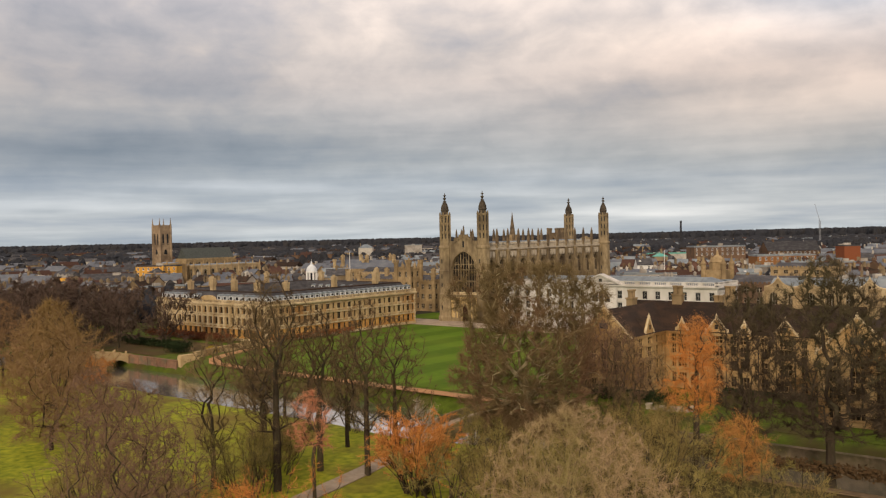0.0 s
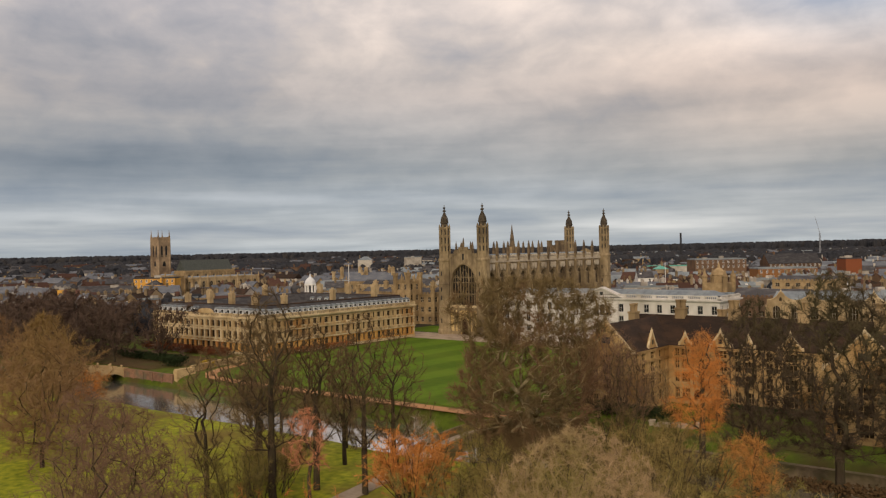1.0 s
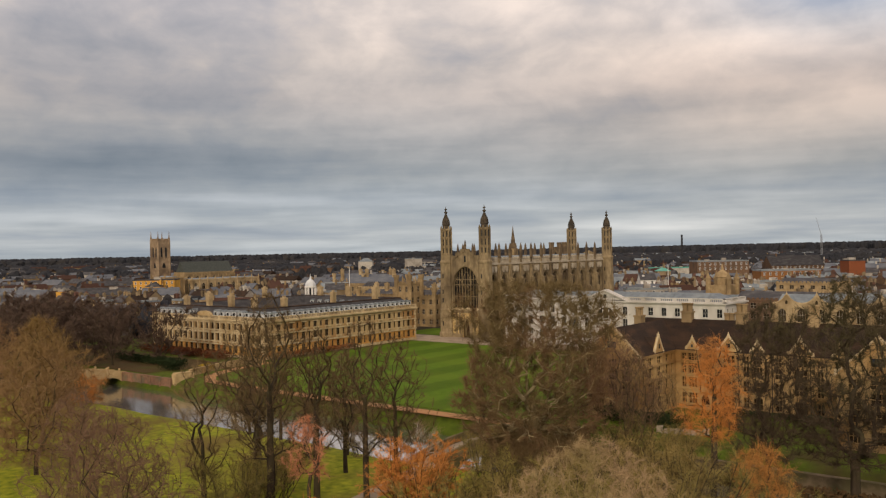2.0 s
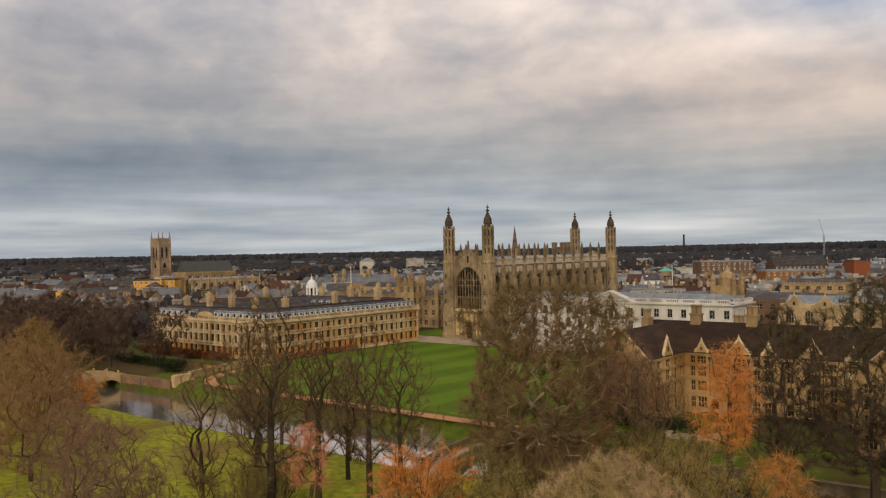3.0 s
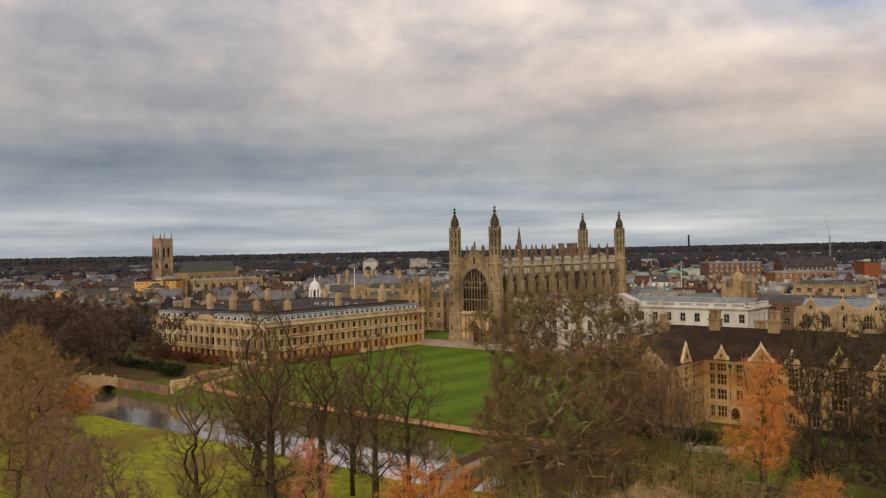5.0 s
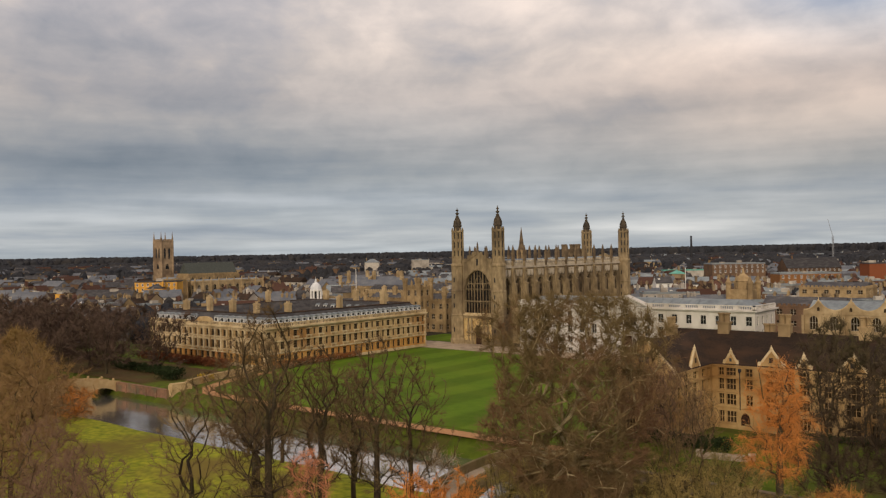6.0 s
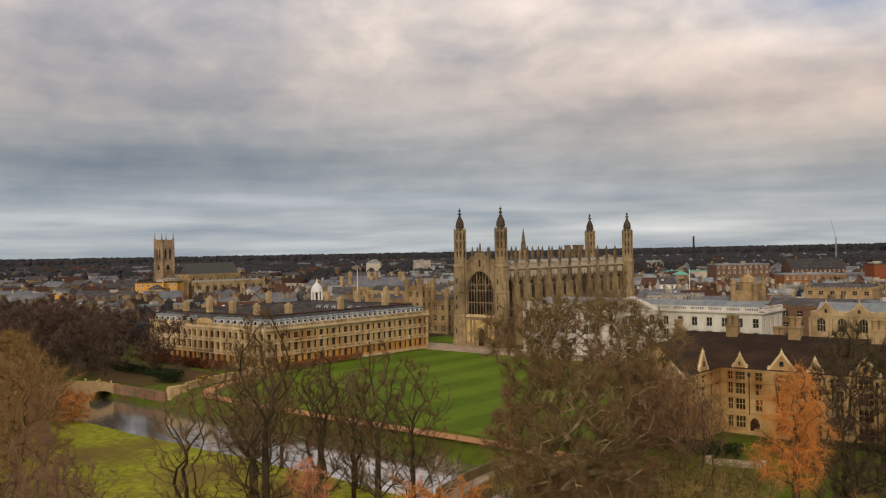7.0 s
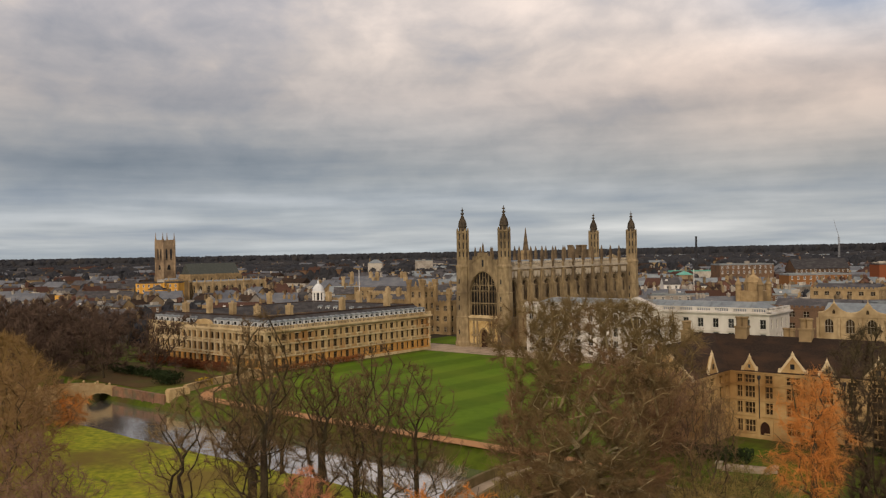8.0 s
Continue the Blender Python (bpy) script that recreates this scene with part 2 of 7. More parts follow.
EVERGREEN = mat("evergreen_leaf", (0.022, 0.035, 0.014), (0.035, 0.05, 0.02), 1.5, rand=0.2)
YELLOW_LEAF = mat("yellow_conifer_leaf", (0.42, 0.30, 0.03), (0.33, 0.22, 0.025), 1.5)
# dark winter wood; the blue of distance haze is mixed into its colour
FARWOOD = mat("far_wood_blued_by_haze", (0.040, 0.042, 0.049), (0.026, 0.028, 0.035), 0.05, (0.043, 0.041, 0.042), 0.012, rand=0.1)
GRAVEL = mat("orange_gravel", (0.46, 0.25, 0.12), (0.38, 0.20, 0.095), 2.0, (0.36, 0.22, 0.12), 0.15, bump=0.3)
PAVING = mat("pale_path", (0.43, 0.35, 0.265), (0.34, 0.27, 0.20), 1.5, (0.24, 0.19, 0.14), 0.2, bump=0.3)
EARTH_PATH = mat("trodden_earth", (0.22, 0.155, 0.095), (0.16, 0.11, 0.066), 1.2, (0.12, 0.09, 0.05), 0.2, bump=0.4)
EARTH = mat("litter_and_tree_shade", (0.10, 0.065, 0.030), (0.07, 0.045, 0.022), 0.8, (0.075, 0.07, 0.022), 0.1, bump=0.5)


def glass_mat(name, tint, rough=0.08):
    m = mat(name, tint, tuple(0.6 * c for c in tint), 0.6, rough=rough, spec=0.25, rand=0.5)
    return m


GLASS = glass_mat("dark_window_glass", (0.035, 0.038, 0.042), 0.12)
BROWN_GLASS = glass_mat("brownish_old_glass", (0.040, 0.028, 0.018), 0.2)
DULL_BAR = mat("dull_sash_bar", (0.20, 0.165, 0.115), (0.15, 0.12, 0.085), 2.0)
LEADED = glass_mat("leaded_stained_glass", (0.018, 0.016, 0.014), 0.4)


def ground_mat():
    """Winter ground: meadow turf with broad tufts and worn places near by, brown fields and gardens farther off."""
    m = mat("winter_turf", (0.36, 0.36, 0.028), (0.145, 0.18, 0.016), 0.8, (0.17, 0.13, 0.03), 0.07, bump=0.6, detail=9.0)
    return m


TURF = ground_mat()
BANK = mat("dark_bank_turf", (0.105, 0.145, 0.015), (0.06, 0.085, 0.012), 0.6, (0.075, 0.055, 0.022), 0.09, bump=0.6)
FIELD = mat("far_town_ground", (0.055, 0.045, 0.036), (0.04, 0.033, 0.028), 0.02, (0.06, 0.055, 0.03), 0.004)


def lawn_mat():
    """Mown college lawn with broad mower stripes."""
    m = mat("striped_lawn", (0.088, 0.150, 0.010), (0.070, 0.125, 0.008), 0.5, (0.105, 0.158, 0.012), 0.05, bump=0.3)
    n, l = m.node_tree.nodes, m.node_tree.links
    b = n["Principled BSDF"]
    src = b.inputs["Base Color"].links[0].from_socket
    geo = n.new("ShaderNodeNewGeometry")
    w = n.new("ShaderNodeTexWave")
    w.wave_type, w.bands_direction, w.wave_profile = "BANDS", "X", "SIN"
    w.inputs["Scale"].default_value, w.inputs["Distortion"].default_value = 0.021, 0.6
    w.inputs["Detail"].default_value, w.inputs["Detail Scale"].default_value = 2.0, 3.0
    l.new(geo.outputs["Position"], w.inputs["Vector"])
    hs = n.new("ShaderNodeHueSaturation")
    v = n.new("ShaderNodeMapRange")
    v.inputs[1].default_value, v.inputs[2].default_value = 0.35, 0.65
    v.inputs[3].default_value, v.inputs[4].default_value = 0.87, 1.12
    l.new(w.outputs["Fac"], v.inputs[0])
    l.new(v.outputs[0], hs.inputs["Value"])
    l.new(src, hs.inputs["Color"])
    l.new(hs.outputs[0], b.inputs["Base Color"])
    return m


LAWN = lawn_mat()


def water_mat():
    m = bpy.data.materials.new("river_water")
    m.use_nodes = True
    n, l = m.node_tree.nodes, m.node_tree.links
    b = n["Principled BSDF"]
    b.inputs["Base Color"].default_value = (0.12, 0.118, 0.10, 1)
    b.inputs["Roughness"].default_value, b.inputs["IOR"].default_value = 0.06, 2.0
    b.inputs["Coat Weight"].default_value, b.inputs["Coat IOR"].default_value, b.inputs["Coat Roughness"].default_value = 1.0, 3.4, 0.05
    b.inputs["Specular IOR Level"].default_value = 0.8
    geo = n.new("ShaderNodeNewGeometry")
    t = n.new("ShaderNodeTexNoise")
    t.inputs["Scale"].default_value, t.inputs["Detail"].default_value = 0.9, 4.0
    l.new(geo.outputs["Position"], t.inputs["Vector"])
    bp = n.new("ShaderNodeBump")
    bp.inputs["Strength"].default_value, bp.inputs["Distance"].default_value = 0.3, 0.12
    l.new(bp.outputs[0], b.inputs["Coat Normal"])
    l.new(t.outputs["Fac"], bp.inputs["Height"])
    l.new(bp.outputs[0], b.inputs["Normal"])
    return m


WATER = water_mat()

# ---- mesh helpers ----
class Mesh:
    """Collects points and faces of one mesh; every shape below adds closed, solid forms."""

    def __init__(self):
        self.v, self.f = [], []

    def add(self, verts, faces):
        k = len(self.v)
        self.v.extend(verts)
        self.f.extend([tuple(i + k for i in q) for q in faces])

    def box(self, x0, x1, y0, y1, z0, z1):
        self.add([(x0, y0, z0), (x1, y0, z0), (x1, y1, z0), (x0, y1, z0), (x0, y0, z1), (x1, y0, z1), (x1, y1, z1), (x0, y1, z1)],
                 [(3, 2, 1, 0), (4, 5, 6, 7), (0, 1, 5, 4), (1, 2, 6, 5), (2, 3, 7, 6), (3, 0, 4, 7)])

    def taper(self, cx, cy, z0, z1, a0, a1, b0=None, b1=None):
        """A block that narrows from half sizes a0, b0 to a1, b1."""
        b0 = a0 if b0 is None else b0
        b1 = a1 if b1 is None else b1
        self.add([(cx - a0, cy - b0, z0), (cx + a0, cy - b0, z0), (cx + a0, cy + b0, z0), (cx - a0, cy + b0, z0),
                  (cx - a1, cy - b1, z1), (cx + a1, cy - b1, z1), (cx + a1, cy + b1, z1), (cx - a1, cy + b1, z1)],
                 [(3, 2, 1, 0), (4, 5, 6, 7), (0, 1, 5, 4), (1, 2, 6, 5), (2, 3, 7, 6), (3, 0, 4, 7)])

    def lathe(self, cx, cy, rings, n=8, turn=None):
        """A turned form: rings of (radius, height), n sides."""
        turn = math.pi / n if turn is None else turn
        k = len(self.v)
        for r, z in rings:
            for i in range(n):
                a = turn + 2 * math.pi * i / n
                self.v.append((cx + r * math.cos(a), cy + r * math.sin(a), z))
        for j in range(len(rings) - 1):
            for i in range(n):
                p, q = k + j * n + i, k + j * n + (i + 1) % n
                self.f.append((p, q, q + n, p + n))
        self.f.append(tuple(k + n - 1 - i for i in range(n)))
        e = k + (len(rings) - 1) * n
        self.f.append(tuple(e + i for i in range(n)))

    def prism(self, poly, p0, axis_u, axis_v, depth):
        """A flat outline in the plane (axis_u, axis_v) at p0, thickened along depth (a vector)."""
        p0, u, v, d = Vector(p0), Vector(axis_u), Vector(axis_v), Vector(depth)
        a = [p0 + u * s + v * t for s, t in poly]
        n = len(a)
        k = len(self.v)
        self.v.extend([tuple(p) for p in a] + [tuple(p + d) for p in a])
        self.f.append(tuple(k + i for i in range(n)))
        self.f.append(tuple(k + n + n - 1 - i for i in range(n)))
        for i in range(n):
            j = (i + 1) % n
            self.f.append((k + j, k + i, k + n + i, k + n + j))

    def tube(self, pts, radii, n=5):
        k = len(self.v)
        pts = [Vector(p) for p in pts]
        for i, p in enumerate(pts):
            t = (pts[min(i + 1, len(pts) - 1)] - pts[max(i - 1, 0)]).normalized()
            a = t.orthogonal().normalized()
            b = t.cross(a)
            for s in range(n):
                w = 2 * math.pi * s / n
                self.v.append(tuple(p + (a * math.cos(w) + b * math.sin(w)) * radii[i]))
        for i in range(len(pts) - 1):
            for s in range(n):
                p, q = k + i * n + s, k + i * n + (s + 1) % n
                self.f.append((p, q, q + n, p + n))

    def gable_roof(self, x0, x1, y0, y1, z0, h, along="x", over=0.4, thick=0.25):
        """A pitched roof as a solid; its ridge runs along the axis named."""
        if along == "x":
            m = (y0 + y1) / 2
            poly = [(y0 - over, z0), (y1 + over, z0), (m, z0 + h)]
            self.prism(poly, (x0 - over, 0, 0), (0, 1, 0), (0, 0, 1), (x1 - x0 + 2 * over, 0, 0))
        else:
            m = (x0 + x1) / 2
            poly = [(x0 - over, z0), (x1 + over, z0), (m, z0 + h)]
            self.prism(poly, (0, y0 - over, 0), (1, 0, 0), (0, 0, 1), (0, y1 - y0 + 2 * over, 0))

    def hip_roof(self, x0, x1, y0, y1, z0, h, over=0.3, cut=None):
        x0, x1, y0, y1 = x0 - over, x1 + over, y0 - over, y1 + over
        c = min(x1 - x0, y1 - y0) / 2 if cut is None else cut
        self.add([(x0, y0, z0), (x1, y0, z0), (x1, y1, z0), (x0, y1, z0),
                  (x0 + c, y0 + c, z0 + h), (x1 - c, y0 + c, z0 + h), (x1 - c, y1 - c, z0 + h), (x0 + c, y1 - c, z0 + h)],
                 [(3, 2, 1, 0), (4, 5, 6, 7), (0, 1, 5, 4), (1, 2, 6, 5), (2, 3, 7, 6), (3, 0, 4, 7)])

    def lattice(self, w, h, cols, rows, rim, bar, d):
        """A window frame with its bars, in one piece, 2 d deep."""
        us, zs = [0, rim], [0, rim]
        for i in range(1, cols):
            us += [w * i / cols - bar / 2, w * i / cols + bar / 2]
        for i in range(1, rows):
            zs += [h * i / rows - bar / 2, h * i / rows + bar / 2]
        us, zs = us + [w - rim, w], zs + [h - rim, h]
        k, n, layer = len(self.v), len(us), len(us) * len(zs)
        self.v.extend([(u, y, z) for y in (-d, d) for z in zs for u in us])

        def at(i, j, back):
            return k + back * layer + j * n + i

        def solid(i, j):
            return 0 <= i < n - 1 and 0 <= j < len(zs) - 1 and (i % 2 == 0 or j % 2 == 0)

        for i in range(n - 1):
            for j in range(len(zs) - 1):
                if not solid(i, j):
                    continue
                self.f.append((at(i, j, 0), at(i + 1, j, 0), at(i + 1, j + 1, 0), at(i, j + 1, 0)))
                self.f.append((at(i, j + 1, 1), at(i + 1, j + 1, 1), at(i + 1, j, 1), at(i, j, 1)))
                if not solid(i, j - 1):
                    self.f.append((at(i, j, 1), at(i + 1, j, 1), at(i + 1, j, 0), at(i, j, 0)))
                if not solid(i, j + 1):
                    self.f.append((at(i, j + 1, 0), at(i + 1, j + 1, 0), at(i + 1, j + 1, 1), at(i, j + 1, 1)))
                if not solid(i - 1, j):
                    self.f.append((at(i, j, 0), at(i, j + 1, 0), at(i, j + 1, 1), at(i, j, 1)))
                if not solid(i + 1, j):
                    self.f.append((at(i + 1, j, 1), at(i + 1, j + 1, 1), at(i + 1, j + 1, 0), at(i + 1, j, 0)))

    def data(self, name, *mats):
        me = bpy.data.meshes.new(name)
        me.from_pydata(self.v, [], self.f)
        for m in mats:
            me.materials.append(m)
        me.update()
        return me


def part(name, mesh, material, parent, label=""):
    """One mesh object under a thing or under a part."""
    me = mesh if isinstance(mesh, bpy.types.Mesh) else mesh.data(name, material)
    ob = new(name, me)
    if parent is not None:
        ob.parent = parent
    if label:
        ob["label"] = label
    return ob


def thing(name, label, category, at=(0, 0, 0), rz=0.0, group="", kind=""):
    ob = new(name)
    ob.empty_display_size = 0.5
    ob.matrix_basis = pose(*at, 0, 0, rz)
    return tagged(ob, label, category, group, kind)


def structure(name, mesh, material, label, category):
    ob = part(name, mesh, material, None)
    return tagged(ob, label, category, "", "structure")


# A wall side: its origin, the way along it and the way out of it. Points on it are (u along, z up, d outwards).
class Side:
    def __init__(self, origin, along, out):
        self.o, self.u, self.n = Vector(origin), Vector(along), Vector(out)

    def at(self, u, z, d=0.0):
        return tuple(self.o + self.u * u + self.n * d + Vector((0, 0, z)))

    def block(self, mesh, u0, u1, z0, z1, d0, d1):
        mesh.add([self.at(u, z, d) for d in (d0, d1) for u, z in ((u0, z0), (u1, z0), (u1, z1), (u0, z1))],
                 [(0, 1, 2, 3), (7, 6, 5, 4), (0, 4, 5, 1), (1, 5, 6, 2), (2, 6, 7, 3), (3, 7, 4, 0)])

    def outline(self, mesh, poly, d0, d1):
        mesh.prism(poly, self.at(0, 0, d0), self.u, (0, 0, 1), self.n * (d1 - d0))

    def turn(self):
        """Degrees about z that lay an object's x along the wall, its -y outwards."""
        return math.degrees(math.atan2(self.u.y, self.u.x))


def pierced(mesh, side, u0, u1, z0, z1, holes, thick=0.5):
    """A wall face from u0 to u1 and z0 to z1, thick metres deep, with rectangular holes (u0, u1, z0, z1) right through."""
    us = sorted({u0, u1, *(h[0] for h in holes), *(h[1] for h in holes)})
    zs = sorted({z0, z1, *(h[2] for h in holes), *(h[3] for h in holes)})
    for za, zb in zip(zs, zs[1:]):
        run = None
        for ua, ub in zip(us, us[1:]):
            um, zm = (ua + ub) / 2, (za + zb) / 2
            solid = not any(h[0] < um < h[1] and h[2] < zm < h[3] for h in holes)
            if solid:
                run = [run[0], ub] if run else [ua, ub]
            if run and (not solid or ub == us[-1]):
                side.block(mesh, run[0], run[1], za, zb, -thick, 0)
                run = None


WINDOW_MESHES = {}


def window(side, u0, u1, z0, z1, parent, cols=2, rows=3, bar=0.07, depth=0.3, bars=None, glass=None, arch=0.0, name="window"):
    """One window in its hole: a frame with bars, and the glass behind as a part of it. Alike windows share their meshes."""
    bars, glass = bars or WHITE, glass or GLASS
    w, h = round(u1 - u0, 2), round(z1 - z0, 2)
    key = (w, h, cols, rows, bar, bars.name, glass.name, arch)
    if key not in WINDOW_MESHES:
        m = Mesh()
        m.lattice(w, h, cols, rows, 0.06, bar, 0.06)
        g = Mesh()
        g.box(0.02, w - 0.02, -0.01, 0.01, 0.02, h - 0.02)
        WINDOW_MESHES[key] = (m.data("window", bars), g.data("pane", glass))
    fm, gm = WINDOW_MESHES[key]
    win = part(name, fm, None, parent)
    win.matrix_basis = Matrix.Translation(side.at(u0, z0, -depth)) @ pose(0, 0, 0, 0, 0, side.turn())
    part("pane", gm, None, win)
    return win


def arch_points(u0, u1, spring, apex, n=7, pointed=True):
    """The outline of an arch from its left springing over the apex to its right springing."""
    c, r, h = (u0 + u1) / 2, (u1 - u0) / 2, apex - spring
    pts = []
    for i in range(2 * n + 1):
        s = -1 + i / n
        k = (1 - abs(s) ** (2.2 if not pointed else 1.75)) ** (0.5 if not pointed else 0.62)
        pts.append((c + r * s, spring + h * max(k, 0.0)))
    return pts


def spandrels(mesh, side, u0, u1, spring, apex, top, thick, pointed=True):
    """Fills the corners between a rectangular hole and the arch inside it."""
    pts = arch_points(u0, u1, spring, apex, pointed=pointed)
    mid = len(pts) // 2
    left, right = pts[:mid + 1], pts[mid:]
    side.outline(mesh, [(u0, top)] + left + [(left[-1][0], top)], -thick, 0) if top > apex + 0.01 else side.outline(mesh, [(u0, top)] + left, -thick, 0)
    side.outline(mesh, right + [(u1, top)] + ([(right[0][0], top)] if top > apex + 0.01 else []), -thick, 0)

# ---- ground, river, lawns and paths ----
def near_bank(x):
    """How far the near bank lies, along the river."""
    t = min(max((x - 95) / 40, 0), 1)
    return -136.5 + 9.5 * t * t * (3 - 2 * t)


def build_ground():
    xs = [-4800, -3000, -1500, -700, -350, -200, -120, -90] + list(range(-70, 241, 5)) + [260, 300, 400, 700, 1500, 3000, 4800]
    m = Mesh()
    rows = []
    for x in xs:
        nb = near_bank(x)
        w = 1.2 * noise.noise(Vector((x * 0.06, 3.1, 0)))
        fb = -115.0 + 0.5 * noise.noise(Vector((x * 0.08, 9.7, 0)))
        prof = [(-4800, -1.0), (-1500, -1.0), (-500, -1.0), (-300, -1.0), (-240, -1.2), (-200, -1.1), (-175, -1.3), (-155, -1.2), (nb - 6 + w, -1.2), (nb - 1.5 + w, -1.7),
                (nb + w, -2.9), (nb + 2 + w, -4.6), (-118, -4.6), (fb - 0.6, -3.2), (fb + 0.6, -1.5), (fb + 2.0, -0.5), (-111, -0.02), (-60, 0), (0, 0), (150, 0), (400, 0), (900, 0), (1800, 2), (3000, 4), (4900, 6)]
        rows.append([(x, y, z + (0.25 * noise.noise(Vector((x * 0.03, y * 0.03, 1))) if -230 < y < nb - 8 else 0.0)) for y, z in prof])
    n = len(rows[0])
    for r in rows:
        m.v.extend(r)
    for i in range(len(rows) - 1):
        for j in range(n - 1):
            a = i * n + j
            m.f.append((a, a + n, a + n + 1, a + 1))
    ob = structure("ground", m.data("ground", TURF, FIELD, BANK, EARTH), None, "winter grass ground running out to brown fields and town", "ground")
    for p in ob.data.polygons:
        c = p.center
        p.use_smooth = True
        p.material_index = 1 if c.y > 0 or c.x < -130 or c.x > 320 else (2 if c.y > -130 else (3 if c.x > 128 and c.y > -178 else 0))
    return ob


build_ground()
m = Mesh()
m.add([(-900, -150, -3.0), (900, -150, -3.0), (900, -112, -3.0), (-900, -112, -3.0)], [(0, 1, 2, 3)])
structure("water", m, WATER, "slow grey river with ripples reflecting the pale sky", "river")


def sheet(name, outline, z, material, label, category, thick=0.05):
    m = Mesh()
    m.prism(outline, (0, 0, z - thick), (1, 0, 0), (0, 1, 0), (0, 0, thick))
    return structure(name, m, material, label, category)


def strip(name, line, width, z, material, label, category):
    """A path of even width along a line of places."""
    m = Mesh()
    k = 0
    pts = [Vector((*p, 0)) if len(p) == 2 else Vector(p) for p in line]
    for i, p in enumerate(pts):
        t = (pts[min(i + 1, len(pts) - 1)] - pts[max(i - 1, 0)]).normalized()
        s = Vector((-t.y, t.x, 0)) * width / 2
        for q, h in ((p + s, 0), (p - s, 0), (p - s, -0.12), (p + s, -0.12)):
            m.v.append((q.x, q.y, z + p.z + h))
    for i in range(len(pts) - 1):
        a = 4 * i
        for j in range(4):
            b = (j + 1) % 4
            m.f.append((a + j, a + b, a + 4 + b, a + 4 + j))
    m.f.append((0, 1, 2, 3))
    m.f.append((len(m.v) - 1, len(m.v) - 2, len(m.v) - 3, len(m.v) - 4))
    return structure(name, m, material, label, category)


sheet("lawn", [(-8.5, -16.5), (-8.5, -78), (-3.0, -88), (1.5, -98), (7.0, -106), (14, -108.8), (112, -108.8), (112, -16.5)], 0.06, LAWN, "large flat college lawn mown in broad stripes", "lawn")
sheet("forecourt", [(-30, -15.5), (60, -15.5), (60, 0.5), (-30, 0.5)], 0.03, PAVING, "pale gravel forecourt before the chapel front", "forecourt")
sheet("court_lawn", [(-33, 1.5), (-12.5, 1.5), (-12.5, 22), (-33, 22)], 0.05, LAWN, "small plain lawn between the college court and the chapel", "lawn")
# dark brown sheet over the turf: the garden trees' shade as ground colour
sheet("garden_bed", [(-150, -111.5), (-19, -111.5), (-15, -101), (-15, -88), (-60, -86), (-150, -80)], 0.05, EARTH, "brown ground under the garden trees, darkened for their shade", "ground")
sheet("garden_lawn", [(114.6, -109.5), (210, -109.5), (210, -101), (114.6, -101)], 0.05, BANK, "strip of mown lawn before the riverside court", "lawn")
strip("bank_path", [(136, -131.6, -1.2), (146, -131.4, -1.2), (160, -131.2, -1.2), (205, -131.0, -1.2)], 1.5, 0.1, EARTH_PATH, "narrow trodden earth path along the near river bank", "path")
strip("river_path", [(-6.5, -80), (-5.6, -90), (-2.5, -99), (1.5, -106), (8, -110.6), (20, -111.6), (45, -112.0), (75, -112.0), (96, -112.0), (112, -112.0)], 3.0, 0.07, GRAVEL, "orange gravel path along the river bank", "path")
strip("avenue_path", [(100.9, -137.8, -0.85), (102.2, -141.5, -0.95), (104.0, -149.5, -1.1), (105.6, -156.6, -1.1), (107.0, -163, -1.1), (110, -178, -1.1), (112, -200, -1.1), (113, -225, -1.1), (114, -260, -1.0)], 3.0, 0.10, PAVING, "pale gravel avenue leading to the bridge", "path")

# ---- the chapel ----
def pinnacle(m, x, y, z, h, a):
    """A square shaft with a small gabled collar, a tall crocketed spirelet and a finial."""
    m.box(x - a, x + a, y - a, y + a, z, z + h * 0.45)
    m.box(x - a * 1.25, x + a * 1.25, y - a * 1.25, y + a * 1.25, z + h * 0.45, z + h * 0.49)
    m.taper(x, y, z + h * 0.49, z + h * 0.8, a * 0.95, a * 0.62)
    m.taper(x, y, z + h * 0.8, z + h * 0.94, a * 0.62, a * 0.25)
    for k in range(3):
        zz = z + h * (0.58 + 0.11 * k)
        r = a * (0.95 - 0.24 * k)
        m.box(x - r, x + r, y - a * 0.14, y + a * 0.14, zz, zz + h * 0.03)
        m.box(x - a * 0.14, x + a * 0.14, y - r, y + r, zz, zz + h * 0.03)
    m.lathe(x, y, [(a * 0.12, z + h * 0.93), (a * 0.45, z + h * 0.96), (a * 0.12, z + h)], 6)


def battlement(m, side, u0, u1, z, h, d0, d1, pitch=1.1, pierced_wall=True):
    """A parapet with merlons over a band of small openings."""
    side.block(m, u0, u1, z, z + 0.25 * h, d0, d1)
    n = max(2, round((u1 - u0) / pitch))
    p = (u1 - u0) / n
    for i in range(n):
        a = u0 + p * i
        if pierced_wall:
            side.block(m, a, a + p * 0.32, z + 0.25 * h, z + 0.68 * h, d0, d1)
        if i % 2 == 0:
            side.block(m, a, a + p, z + 0.68 * h, z + h, d0 - 0.05, d1 + 0.05)
    if pierced_wall:
        side.block(m, u0, u1, z + 0.62 * h, z + 0.70 * h, d0, d1)
    else:
        side.block(m, u0, u1, z + 0.25 * h, z + 0.68 * h, d0, d1)


CW, CL = 8.4, 84.9      # half the distance of the corner turrets' axes, and their distance along the chapel
WALL_X, BAYS = 7.6, 12


